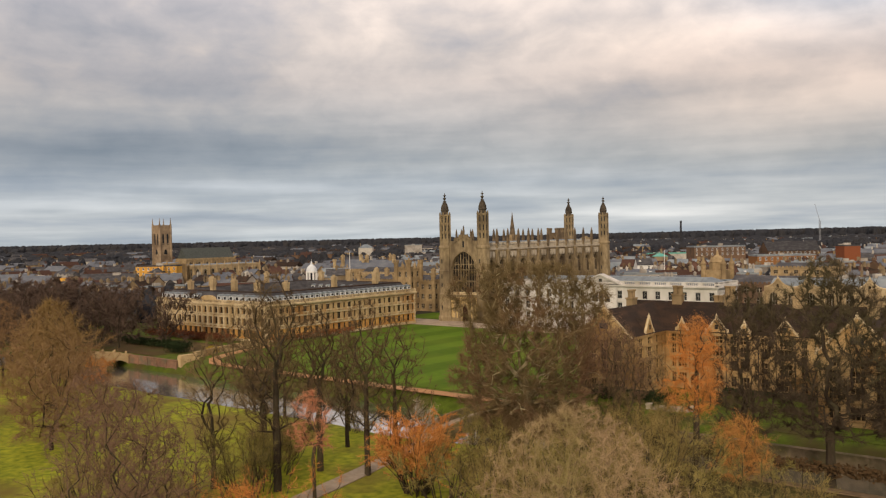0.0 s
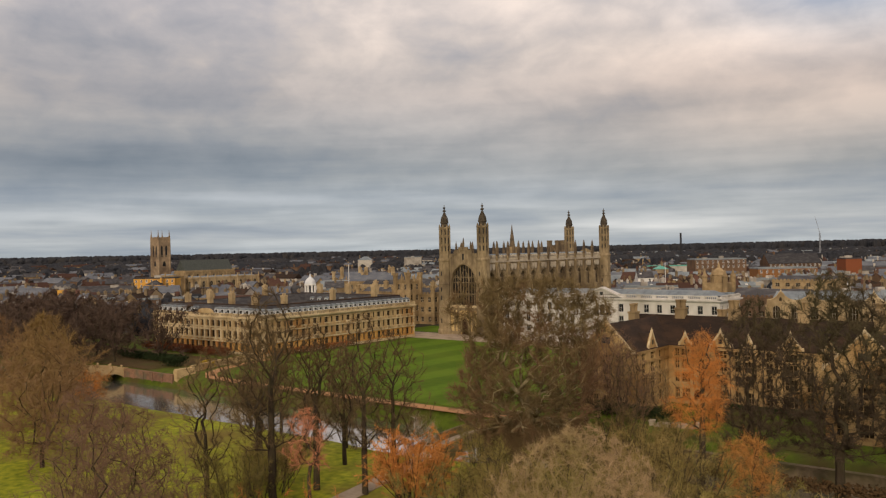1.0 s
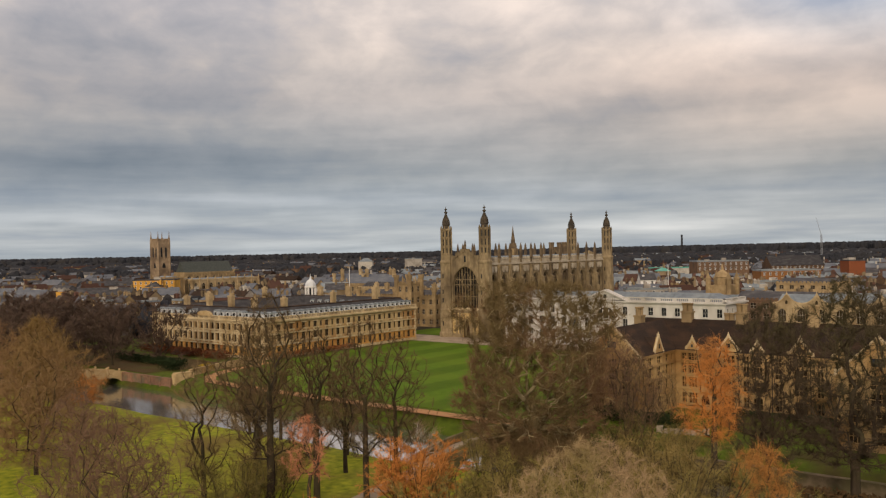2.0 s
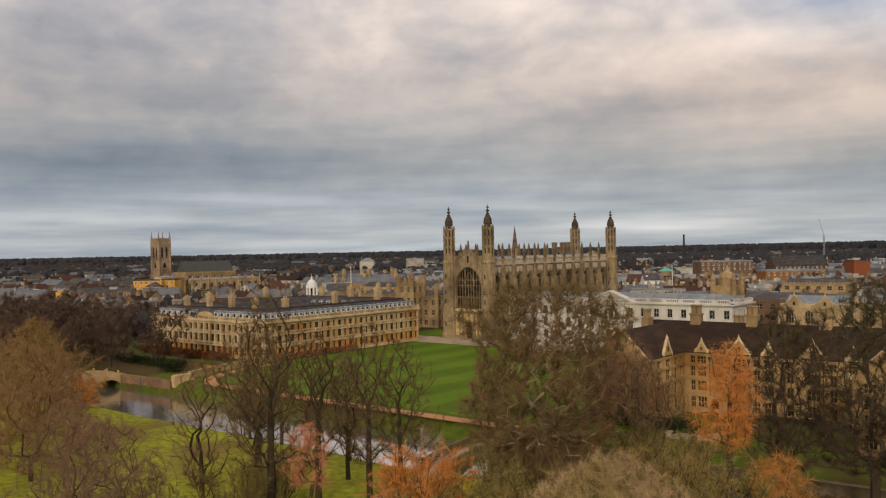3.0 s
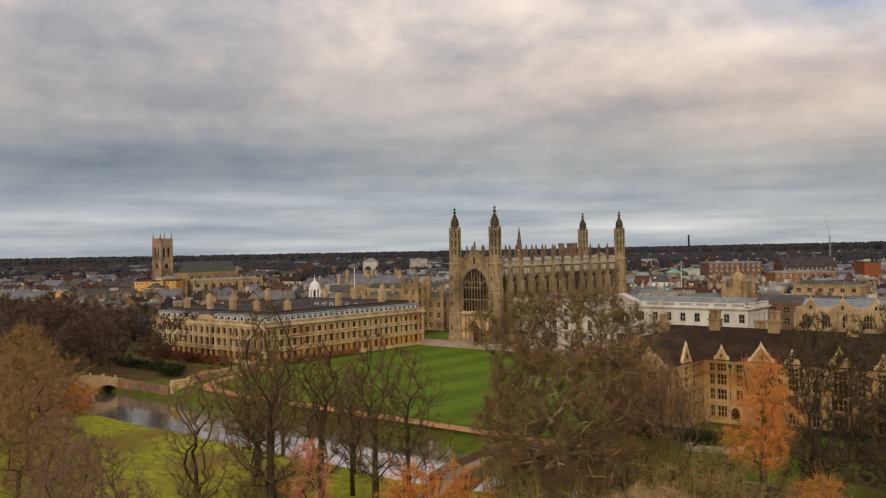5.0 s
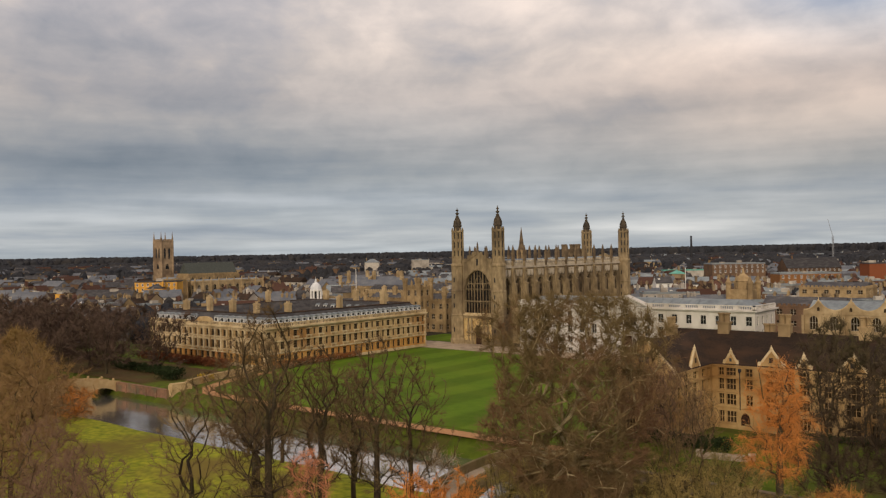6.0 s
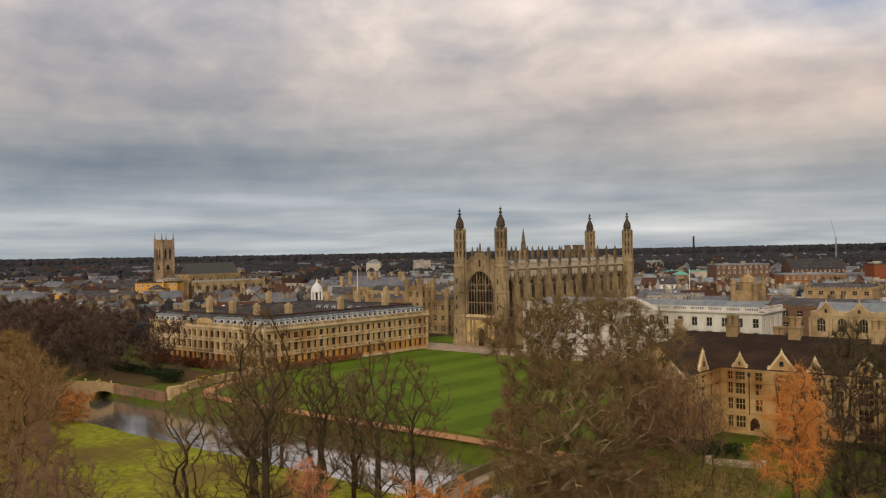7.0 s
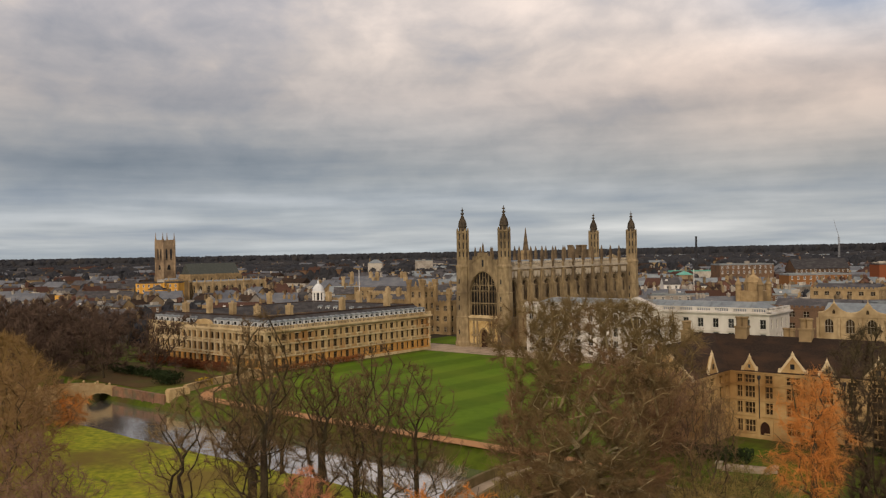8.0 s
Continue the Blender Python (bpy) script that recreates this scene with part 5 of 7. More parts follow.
# ---- the town behind ----
def crenels(m, side, u0, u1, z, pitch=1.6, h=0.9, thick=0.5):
    side.block(m, u0, u1, z, z + 0.35 * h, -thick, 0.05)
    n = max(1, round((u1 - u0) / pitch))
    p = (u1 - u0) / n
    for i in range(n):
        side.block(m, u0 + p * i, u0 + p * (i + 0.55), z + 0.35 * h, z + h, -thick, 0.05)


def gothic_range(name, label, x0, x1, y0, y1, h, stone, roof_h, bays_w, bays_s, storeys, roof=None, pinnacles=True, arched=False, category="college"):
    """A battlemented stone range with rows of mullioned or arched windows on the fronts that are seen."""
    t = thing(name, label, category)
    for nm, side, ln, bays in (("west_wall", Side((x0, y0, 0), (1, 0, 0), (0, -1, 0)), x1 - x0, bays_w), ("south_wall", Side((x1, y0, 0), (0, 1, 0), (1, 0, 0)), y1 - y0, bays_s)):
        holes = []
        for i in range(bays):
            c = ln * (i + 0.5) / bays
            w = min(ln / bays * 0.42, 2.4 if arched else 1.9)
            for k in range(storeys):
                z0 = h * (k + 0.25) / storeys
                holes.append((c - w / 2, c + w / 2, z0, z0 + h / storeys * (0.62 if arched else 0.5)))
        m = Mesh()
        pierced(m, side, 0 if nm == "west_wall" else 0.6, ln, 0, h, holes, 0.6)
        for a, b, z0, z1 in holes:
            if arched:
                spandrels(m, side, a, b, z1 - (b - a) * 0.5, z1 - 0.03, z1, 0.6)
        part(nm, m, stone, t)
        for a, b, z0, z1 in holes:
            window(side, a, b, z0, z1, t, 3 if arched else 2, 2, 0.1, 0.4, FRAME, BROWN_GLASS)
        m = Mesh()
        side.block(m, -0.1, ln + 0.1, h - 0.3, h, -0.2, 0.2)
        crenels(m, side, 0, ln, h)
        for i in range(bays + 1):
            u = ln * i / bays
            if arched:
                side.block(m, u - 0.35, u + 0.35, 0, h * 0.95, -0.1, 0.7)
        part("battlement", m, stone, t)
        if pinnacles:
            for i in range(bays + 1):
                p = side.at(ln * i / bays, 0, 0.1)
                m = Mesh()
                pinnacle(m, p[0], p[1], h - 0.2, 3.2, 0.3)
                part("pinnacle", m, stone, t)
    m = Mesh()
    m.box(x0, x0 + 0.5, y0 + 0.6, y1, 0, h)
    m.box(x0 + 0.5, x1 - 0.6, y1 - 0.5, y1, 0, h)
    part("back_wall", m, stone, t)
    m = Mesh()
    if x1 - x0 > y1 - y0:
        m.gable_roof(x0 + 0.6, x1 - 0.6, y0 + 0.6, y1 - 0.6, h - 0.1, roof_h, "x", 0)
    else:
        m.gable_roof(x0 + 0.6, x1 - 0.6, y0 + 0.6, y1 - 0.6, h - 0.1, roof_h, "y", 0)
    part("roof", m, roof or SLATE, t)
    return t


def church_tower(name, label, x, y, s, h, stone, stages, pin=5.0, turrets=False, base=0.0):
    """A square tower with tall belfry openings, corner buttresses or turrets, battlements and pinnacles."""
    t = thing(name, label, "tower", (x, y, 0))
    m = Mesh()
    m.box(-s + 0.4, s - 0.4, -s + 0.4, s - 0.4, base, h)
    part("core", m, GLASS, t)
    for nm, side in (("west_wall", Side((-s, -s, 0), (1, 0, 0), (0, -1, 0))), ("south_wall", Side((s, -s, 0), (0, 1, 0), (1, 0, 0))), ("east_wall", Side((s, s, 0), (-1, 0, 0), (0, 1, 0))), ("north_wall", Side((-s, s, 0), (0, -1, 0), (-1, 0, 0)))):
        holes = []
        for z0, z1, n in stages:
            for i in range(n):
                c = 2 * s * (i + 0.5 + (0.3 if n > 1 else 0)) / (n + (0.6 if n > 1 else 0))
                w = 2 * s * 0.5 / (n + 0.6)
                holes.append((c - w / 2, c + w / 2, z0, z1))
        m = Mesh()
        pierced(m, side, 0.41, 2 * s - 0.41, base, h, holes, 0.4)
        for a, b, z0, z1 in holes:
            spandrels(m, side, a, b, z1 - (b - a), z1 - 0.03, z1, 0.4)
        part(nm, m, stone, t)
        for z in (h * 0.45, h * 0.68, h - 0.5):
            m = Mesh()
            side.block(m, 0, 2 * s, z, z + 0.35, -0.1, 0.22)
            part("string_course", m, stone, t)
        m = Mesh()
        crenels(m, side, 0.3, 2 * s - 0.3, h, 1.3, 1.1)
        part("battlement", m, stone, t)
    for sx in (-1, 1):
        for sy in (-1, 1):
            m = Mesh()
            if turrets:
                m.lathe(sx * s, sy * s, [(1.35, base), (1.35, h + 2.6), (1.5, h + 2.7), (1.5, h + 3.4), (1.1, h + 3.5)], 8)
            else:
                m.lathe(sx * (s - 0.2), sy * (s - 0.2), [(0.95, base), (0.85, h), (0.7, h + 0.6), (0.62, h + 1.4)], 8)
            part("corner_buttress", m, stone, t)
            if not turrets:
                m = Mesh()
                m.lathe(sx * (s - 0.2), sy * (s - 0.2), [(0.75, h + 1.3), (0.75, h + 1.6), (0.5, h + 1.7), (0.12, h + pin * 0.92), (0.3, h + pin * 0.95), (0.04, h + pin)], 8)
                part("pinnacle", m, stone, t)
    return t


# far college tower and its chapel
church_tower("chapel_tower", "tall pinkish stone chapel tower with pinnacles above the roofs", -411, 144, 5.0, 42, PINKSTONE, ((28.0, 36.5, 2), (20.5, 24.5, 1)), 6.5)
gothic_range("tall_chapel", "high grey-roofed stone chapel beside the far tower", -402, -388, 150, 196, 16, GOTHIC, 9, 2, 6, 1, mat("green_slate", (0.085, 0.095, 0.088), (0.06, 0.066, 0.062), 1.0), False, True)
gothic_range("long_chapel", "buff stone chapel range with arched windows and pinnacles", -312, -300, 96, 150, 13.5, HALLSTONE, 1.5, 2, 9, 1, LEAD, True, True)
gothic_range("gate_range", "buff stone gate range with arched openings", -318, -303, 78, 92, 15.5, GOTHIC, 1.5, 1, 1, 1, LEAD, True, True)
church_tower("parish_tower", "square stone church tower with corner turrets beyond the chapel", -54, 151, 3.9, 29.6, CHAPEL_DARK, ((22, 28, 2),), 3, True)
SCHOOLS = gothic_range("old_schools", "battlemented golden stone range between court and chapel", -78, -36, 26, 38, 11.8, GOTHIC, 2.6, 11, 3, 3, SLATE, False)
GATE = gothic_range("gate_tower", "golden stone gate tower with battlements beside the chapel", -50.5, -43.5, 20, 27, 17.2, GOTHIC, 0.6, 2, 2, 4, LEAD, True)


def corner_turret(parent, x, y, z0, z1, r, stone):
    """A slim octagonal turret with a moulded head and battlements."""
    m = Mesh()
    m.lathe(x, y, [(r, z0), (r, z1 - 2.2), (r * 1.18, z1 - 2.0), (r, z1 - 1.8), (r, z1 - 0.9), (r * 1.22, z1 - 0.7), (r * 1.22, z1)], 8)
    t = part("corner_turret", m, stone, parent)
    for i in range(8):
        a = i * math.pi / 4
        m = Mesh()
        m.lathe(x + r * math.cos(a), y + r * math.sin(a), [(r * 0.26, z1 - 0.02), (r * 0.26, z1 + 0.7)], 4)
        part("merlon", m, stone, t)


def oriel(parent, side, u, z0, z1, w):
    """A projecting bay window of three lights on a moulded corbel."""
    m = Mesh()
    side.outline(m, [(u - w / 2, z0), (u + w / 2, z0), (u + w / 4, z0 - 1.2), (u - w / 4, z0 - 1.2)], -0.1, 0.7)
    side.block(m, u - w / 2 - 0.1, u + w / 2 + 0.1, z0, z0 + 0.3, -0.1, 0.9)
    side.block(m, u - w / 2 - 0.1, u + w / 2 + 0.1, z1, z1 + 0.5, -0.1, 0.9)
    for i in range(4):
        c = u - w / 2 + w * i / 3
        side.block(m, c - 0.12, c + 0.12, z0 + 0.3, z1, 0.0, 0.8)
    o = part("oriel_window", m, HALLSTONE, parent, "projecting stone bay window")
    m = Mesh()
    side.block(m, u - w / 2 + 0.12, u + w / 2 - 0.12, z0 + 0.3, z1, 0.05, 0.6)
    part("pane", m, BROWN_GLASS, o)


for x, y in ((-50.5, 20), (-43.5, 20), (-50.5, 27), (-43.5, 27)):
    corner_turret(GATE, x, y, 0, 20.0, 0.95, GOTHIC)
oriel(GATE, Side((-50.5, 20, 0), (1, 0, 0), (0, -1, 0)), 3.5, 6.0, 10.5, 3.0)
for x, y in ((-36, 26), (-78, 26), (-57, 26)):
    corner_turret(SCHOOLS, x, y, 0, 14.6, 0.9, GOTHIC)
for x, y in ((-40, 31), (-54, 30), (-60, 33), (-66, 31), (-73, 32)):
    m = Mesh()
    chimney(m, x, y, 12.5, 16.8, 0.9, 0.6, 3)
    part("chimney", m, HALLSTONE, SCHOOLS)

LIBRARY = gothic_range("library_range", "long pale stone library range with grey slate roof", -190, -142, 118, 134, 12.0, GOTHIC, 5.2, 9, 4, 2, BLUE_SLATE, True)
for x, y in ((-186, 121), (-176, 126), (-166, 121), (-152, 126), (-145, 121)):
    m = Mesh()
    chimney(m, x, y, 11, 20.0, 0.9, 0.6, 3)
    part("chimney", m, HALLSTONE, LIBRARY)
for x, y in ((-190, 118), (-142, 118), (-166, 118)):
    corner_turret(LIBRARY, x, y, 0, 17.0, 1.0, HALLSTONE)
gothic_range("inner_court", "pale golden stone court range with battlements and mullioned windows", -118, -84, 66, 78, 12.5, HALLSTONE, 3.0, 10, 3, 3, SLATE, False)
gothic_range("garden_court", "buff stone college range with a grey slate roof", -146, -112, 84, 96, 13.0, GOTHIC, 4.0, 9, 3, 3, BLUE_SLATE, False)
HALL = gothic_range("hall_range", "golden stone gothic hall range with curved gables and arched windows", 97, 177, 22, 36, 12.2, HALLSTONE, 3.2, 15, 3, 2, LEAD, False, True)
gothic_range("screen_range", "brown brick chambers behind the white building", 70, 97, 62, 74, 11.0, BRICK_BROWN, 3.0, 6, 3, 3, SLATE, False)
gothic_range("buff_chambers", "tall buff stone chambers with plain parapet", 56, 82, 148, 166, 13.0, GOTHIC, 2.2, 6, 4, 4, SLATE, False)


def hall_gable(parent, x):
    """A stone gable with hollow curved shoulders, a small niche and a finial, and a lead roof running back from it."""
    front = Side((x, 22, 0), (1, 0, 0), (0, -1, 0))
    left = [(-4.0, 12.2), (-4.0, 12.9), (-3.0, 13.05), (-2.1, 13.4), (-1.3, 14.0), (-0.6, 14.8), (-0.25, 15.3)]
    m = Mesh()
    for a, b in zip(left, left[1:]):
        if b[0] > a[0]:
            for s in (-1, 1):
                front.outline(m, [(s * a[0], 12.2), (s * b[0], 12.2), (s * b[0], b[1]), (s * a[0], a[1])], -0.6, 0.12)
    front.block(m, -0.25, 0.25, 12.2, 15.4, -0.6, 0.12)
    g = part("curved_gable", m, HALLSTONE, parent)
    m = Mesh()
    for s in (-1, 1):
        m.tube([front.at(s * u, z + 0.1, -0.2) for u, z in left[1:]], [0.24] * 6, 4)
    p = front.at(0, 0, -0.2)
    m.lathe(p[0], p[1], [(0.2, 15.3), (0.32, 15.7), (0.12, 16.0), (0.05, 16.7)], 6)
    part("coping", m, CLARE_PALE, g)
    m = Mesh()
    front.outline(m, [(-0.35, 12.8)] + arch_points(-0.35, 0.35, 13.4, 13.9, 4) + [(0.35, 12.8)], 0.1, 0.15)
    part("niche", m, BROWN_GLASS, g)
    m = Mesh()
    front.outline(m, [(-3.4, 12.3), (3.4, 12.3), (2.2, 13.2), (0, 14.8), (-2.2, 13.2)], -6.5, -0.6)
    part("cross_roof", m, LEAD, g)


for k in range(9):
    hall_gable(HALL, 101.0 + 8.4 * k)


def build_gatehouse():
    g = thing("gatehouse", "ornate golden stone gatehouse with a domed lantern and pinnacles", "gatehouse", (40, 128, 0))
    m = Mesh()
    m.box(-4.5, 4.5, -4.5, 4.5, 0, 13)
    part("body", m, GOTHIC, g)
    for sx in (-1, 1):
        for sy in (-1, 1):
            m = Mesh()
            m.lathe(sx * 4.5, sy * 4.5, [(1.1, 0), (1.1, 15.2), (1.3, 15.4), (1.3, 16), (0.9, 16.4), (0.5, 17.5), (0.15, 18.5), (0.05, 19.4)], 8)
            part("corner_turret", m, GOTHIC, g)
    m = Mesh()
    m.lathe(0, 0, [(3.0, 13), (3.0, 16.2), (3.3, 16.4), (2.9, 17.0), (2.3, 18.1), (1.3, 19.0), (0.6, 19.5), (0.5, 20.5), (0.1, 22)], 8)
    part("dome", m, GOTHIC, g)
    return g


build_gatehouse()

HOUSE_WINDOW = None


def house_window():
    global HOUSE_WINDOW
    if HOUSE_WINDOW is None:
        m = Mesh()
        m.box(-0.62, 0.62, -0.05, 0.08, -0.12, 0.0)
        k = len(m.v)
        m.lattice(1.1, 1.7, 2, 2, 0.09, 0.08, 0.05)
        m.v[k:] = [(x - 0.55, y + 0.01, z) for x, y, z in m.v[k:]]
        n = len(m.f)
        m.box(-0.46, 0.46, -0.01, 0.02, 0.0, 1.6)
        HOUSE_WINDOW = m.data("window", WHITE, GLASS)
        for p in HOUSE_WINDOW.polygons:
            p.material_index = 1 if p.index >= n else 0
    return HOUSE_WINDOW


EYE_X, EYE_Y = 180.0, -232.0
FX, FY = -0.639, 0.769


def dp_near(x, y):
    return (x - EYE_X) * FX + (y - EYE_Y) * FY < 430


def build_house(rnd, x, y, rz, w, d, h, wall, roof, kind, label, windows=True, name="town_house"):
    t = thing(name, label, "house", (x, y, 0), rz, "houses of the town")
    m = Mesh()
    m.box(-w / 2, w / 2, -d / 2, d / 2, -0.5, h)
    rh = 0.0
    if kind == "gable":
        rh = d * rnd.uniform(0.36, 0.52)
        for s in (-1, 1):
            x0 = s * w / 2 - (0.35 if s > 0 else 0.0)
            m.prism([(-d / 2, h), (d / 2, h), (0, h + rh)], (x0, 0, 0), (0, 1, 0), (0, 0, 1), (0.35, 0, 0))
    m.box(-w / 2 - 0.12, w / 2 + 0.12, -d / 2 - 0.12, d / 2 + 0.12, h - 0.35, h - 0.05)
    part("wall", m, wall, t)
    m = Mesh()
    if kind == "gable":
        for s in (-1, 1):
            m.prism([(s * (d / 2 + 0.35), h - 0.12), (0, h + rh + 0.1), (0, h + rh + 0.3), (s * (d / 2 + 0.45), h + 0.08)], (-w / 2 - 0.15, 0, 0), (0, 1, 0), (0, 0, 1), (w + 0.3, 0, 0))
    elif kind == "hip":
        rh = min(w, d) * 0.32
        m.hip_roof(-w / 2, w / 2, -d / 2, d / 2, h, rh, 0.35)
    else:
        m.box(-w / 2 + 0.3, w / 2 - 0.3, -d / 2 + 0.3, d / 2 - 0.3, h, h + 0.2)
        for a, b, c, e in ((-w / 2, w / 2, -d / 2, -d / 2 + 0.3), (-w / 2, w / 2, d / 2 - 0.3, d / 2), (-w / 2, -w / 2 + 0.3, -d / 2 + 0.3, d / 2 - 0.3), (w / 2 - 0.3, w / 2, -d / 2 + 0.3, d / 2 - 0.3)):
            m.box(a, b, c, e, h, h + 0.8)
        rh = 0.2
    part("roof", m, roof, t)
    if kind == "flat":
        for _ in range(rnd.randint(1, 3)):
            m = Mesh()
            a, b = rnd.uniform(-w / 3, w / 3), rnd.uniform(-d / 3, d / 3)
            m.box(a - rnd.uniform(0.8, 2), a + rnd.uniform(0.8, 2), b - 1, b + 1, h + 0.1, h + rnd.uniform(1.2, 2.6))
            part("roof_plant", m, RENDER, t)
    else:
        for _ in range(rnd.randint(0, 3) if windows and kind == "gable" else 0):
            m = Mesh()
            ux, s = rnd.uniform(-w / 2 + 1.2, w / 2 - 1.2), rnd.choice((-1, 1))
            yy = s * d * 0.3
            m.box(ux - 0.55, ux + 0.55, min(yy, yy - s * 1.6), max(yy, yy - s * 1.6), h + rh * 0.28, h + rh * 0.4 + 1.05)
            part("dormer", m, WHITE, t)
        for _ in range((rnd.randint(2, 4) if w < 15 else rnd.randint(4, 7)) if dp_near(x, y) else rnd.randint(1, 2)):
            m = Mesh()
            cx = (rnd.choice((-1, 1, 0.2, -0.4)) if w < 15 else rnd.uniform(-1, 1)) * (w / 2 - 0.7)
            chimney(m, cx, rnd.uniform(-0.4, 0.4), h + rh * 0.4, h + rh + rnd.uniform(0.9, 1.9), 0.5, 0.8, 2)
            part("chimney", m, wall if rnd.random() < 0.5 else BRICK_BUFF, t)
    if windows:
        wm = house_window()
        fl = max(1, int(h // 3))
        for k in range(max(0, fl - 2), fl):
            z = h - (fl - k) * 3.0 + 0.8
            for side in (0, 1, 2, 3):
                ln = w if side % 2 == 0 else d
                # only the fronts turned towards the river meadows show from the air
                a = radians(rz + (-90, 0, 90, 180)[side])
                if math.cos(a) * 0.64 - math.sin(a) * 0.77 < 0.15:
                    continue
                n = max(1, int(ln // 3.1))
                for i in range(n):
                    u = -ln / 2 + ln * (i + 0.5) / n
                    ob = part("window", wm, None, t)
                    off = (d if side % 2 == 0 else w) / 2 + 0.02
                    px, py, r = ((u, -off, 180), (off, u, 270), (-u, off, 0), (-off, -u, 90))[side]
                    ob.matrix_basis = pose(px, py, z, 0, 0, r)
    return t


def depth_of(x, y):
    return (x - EYE_X) * FX + (y - EYE_Y) * FY


def across_of(x, y):
    return (x - EYE_X) * FY + (y - EYE_Y) * -FX


KEEP_CLEAR = ((-36, 125, -200, 118), (-92, -30, -200, 45), (30, 52, 116, 140), (-420, -384, 130, 200), (-324, -226, 62, 160), (-292, -228, 8, 62), (-194, -138, 112, 140), (-150, -80, 60, 100), (94, 182, 10, 46), (52, 86, 142, 170),
              (-62, -46, 142, 160), (-306, -270, 50, 84), (-70, -10, 300, 350), (-5, 42, 255, 300), (-60, 0, 415, 470), (-12, 14, 182, 202))


def build_town():
    rnd = random.Random(77)
    walls = ((BRICK, "red brick"), (BRICK_BROWN, "brown brick"), (BRICK_BUFF, "buff brick"), (RENDER, "pale rendered"), (GOTHIC, "buff stone"))
    roofs = ((SLATE, "grey slate"), (REDTILE, "red tile"), (TILE, "dark tile"), (LEAD, "lead"), (BLUE_SLATE, "blue-grey slate"))
    far = {}
    made = 0
    rows = []
    for gx in range(-1500, 420, 13):
        for gy in range(-70, 1900, 15):
            x, y = gx + rnd.uniform(-4, 4), gy + rnd.uniform(-4, 4)
            dp, ac = depth_of(x, y), across_of(x, y)
            pick = (rnd.random(), rnd.random(), rnd.random(), rnd.random(), rnd.random())
            if dp < 240 or abs(ac) > dp * 0.56 + 12 or dp > 2300:
                continue
            if any(a < x < b and c < y < e for a, b, c, e in KEEP_CLEAR) or (x < -30 and y < -20 and x > -150) or (x < -85 and y < 8 and x > -170):
                continue
            if pick[0] < 0.22 + (0.36 if dp > 700 else 0) + (0.36 if dp > 900 else 0):
                continue
            left = ac < -60
            # long ranges and terraces face the meadows; nothing stands in one already there
            if any(abs((x - a) * 0.769 + (y - b) * 0.639) < c + 5 and abs((y - b) * 0.769 - (x - a) * 0.639) < 8 for a, b, c in rows):
                continue
            if left and dp > 560 and pick[4] < 0.5:
                continue
            wi = (0, 1, 3, 3, 4)[int(pick[1] * 5)] if not left else (0, 1, 2, 3, 4)[int(pick[1] * 5)]
            if not left and ac < 60:
                wi = (2, 4, 4, 3, 1)[int(pick[1] * 5)]
            ri = (0, 4, 1, 3, 4, 2)[int(pick[2] * 6)] if not 60 > ac > -60 else (0, 0, 3, 0)[int(pick[2] * 4)]
            if left and ri == 3:
                ri = 0
            w, d, h = rnd.uniform(7, 13), rnd.uniform(5.5, 8), rnd.uniform(5.5, 10.0) + (1.0 if 380 < dp < 620 else 0)
            kind = "gable" if pick[3] < 0.62 else ("hip" if pick[3] < 0.84 else "flat")
            rz = rnd.choice((0, 90)) + rnd.uniform(-7, 7) + (12 if x > 40 else 0)
            long = pick[4] > 0.62 and dp > 300
            if long:
                w, d, rz = rnd.uniform(17, 34), rnd.uniform(7, 9), 39.7 + rnd.uniform(-5, 5)
                rows.append((x, y, w / 2))
            wall, wn = walls[wi]
            roof, rn = roofs[ri]
            if dp < 530 and made < 420:
                made += 1
                build_house(rnd, x, y, rz, w, d, h, wall, roof if kind != "flat" else LEAD, kind, f"{wn} {'terrace' if long else 'town house'} with a {rn if kind != 'flat' else 'flat lead'} roof", dp < 410)
            else:
                f = far.setdefault(wi, (Mesh(), wall))[0]
                g = far.setdefault(10 + ri, (Mesh(), roof))[0]
                if rnd.random() < 0.5:
                    w, d = d, w
                f.box(x - w / 2, x + w / 2, y - d / 2, y + d / 2, 0, h)
                if kind == "flat":
                    g.box(x - w / 2, x + w / 2, y - d / 2, y + d / 2, h, h + 0.5)
                else:
                    g.gable_roof(x - w / 2, x + w / 2, y - d / 2, y + d / 2, h, min(w, d) * 0.42, "x" if w > d else "y")
                if rnd.random() < 0.6:
                    f.box(x - 0.5, x + 0.5, y - 0.8, y + 0.8, h, h + min(w, d) * 0.42 + 1.5)
    for key, (mesh, material) in far.items():
        ob = part("far_houses", mesh, material, None)
        tagged(ob, "distant roofs and walls of the low town" if key < 10 else "distant pitched roofs of the low town", "houses", "", "stuff")


build_town()

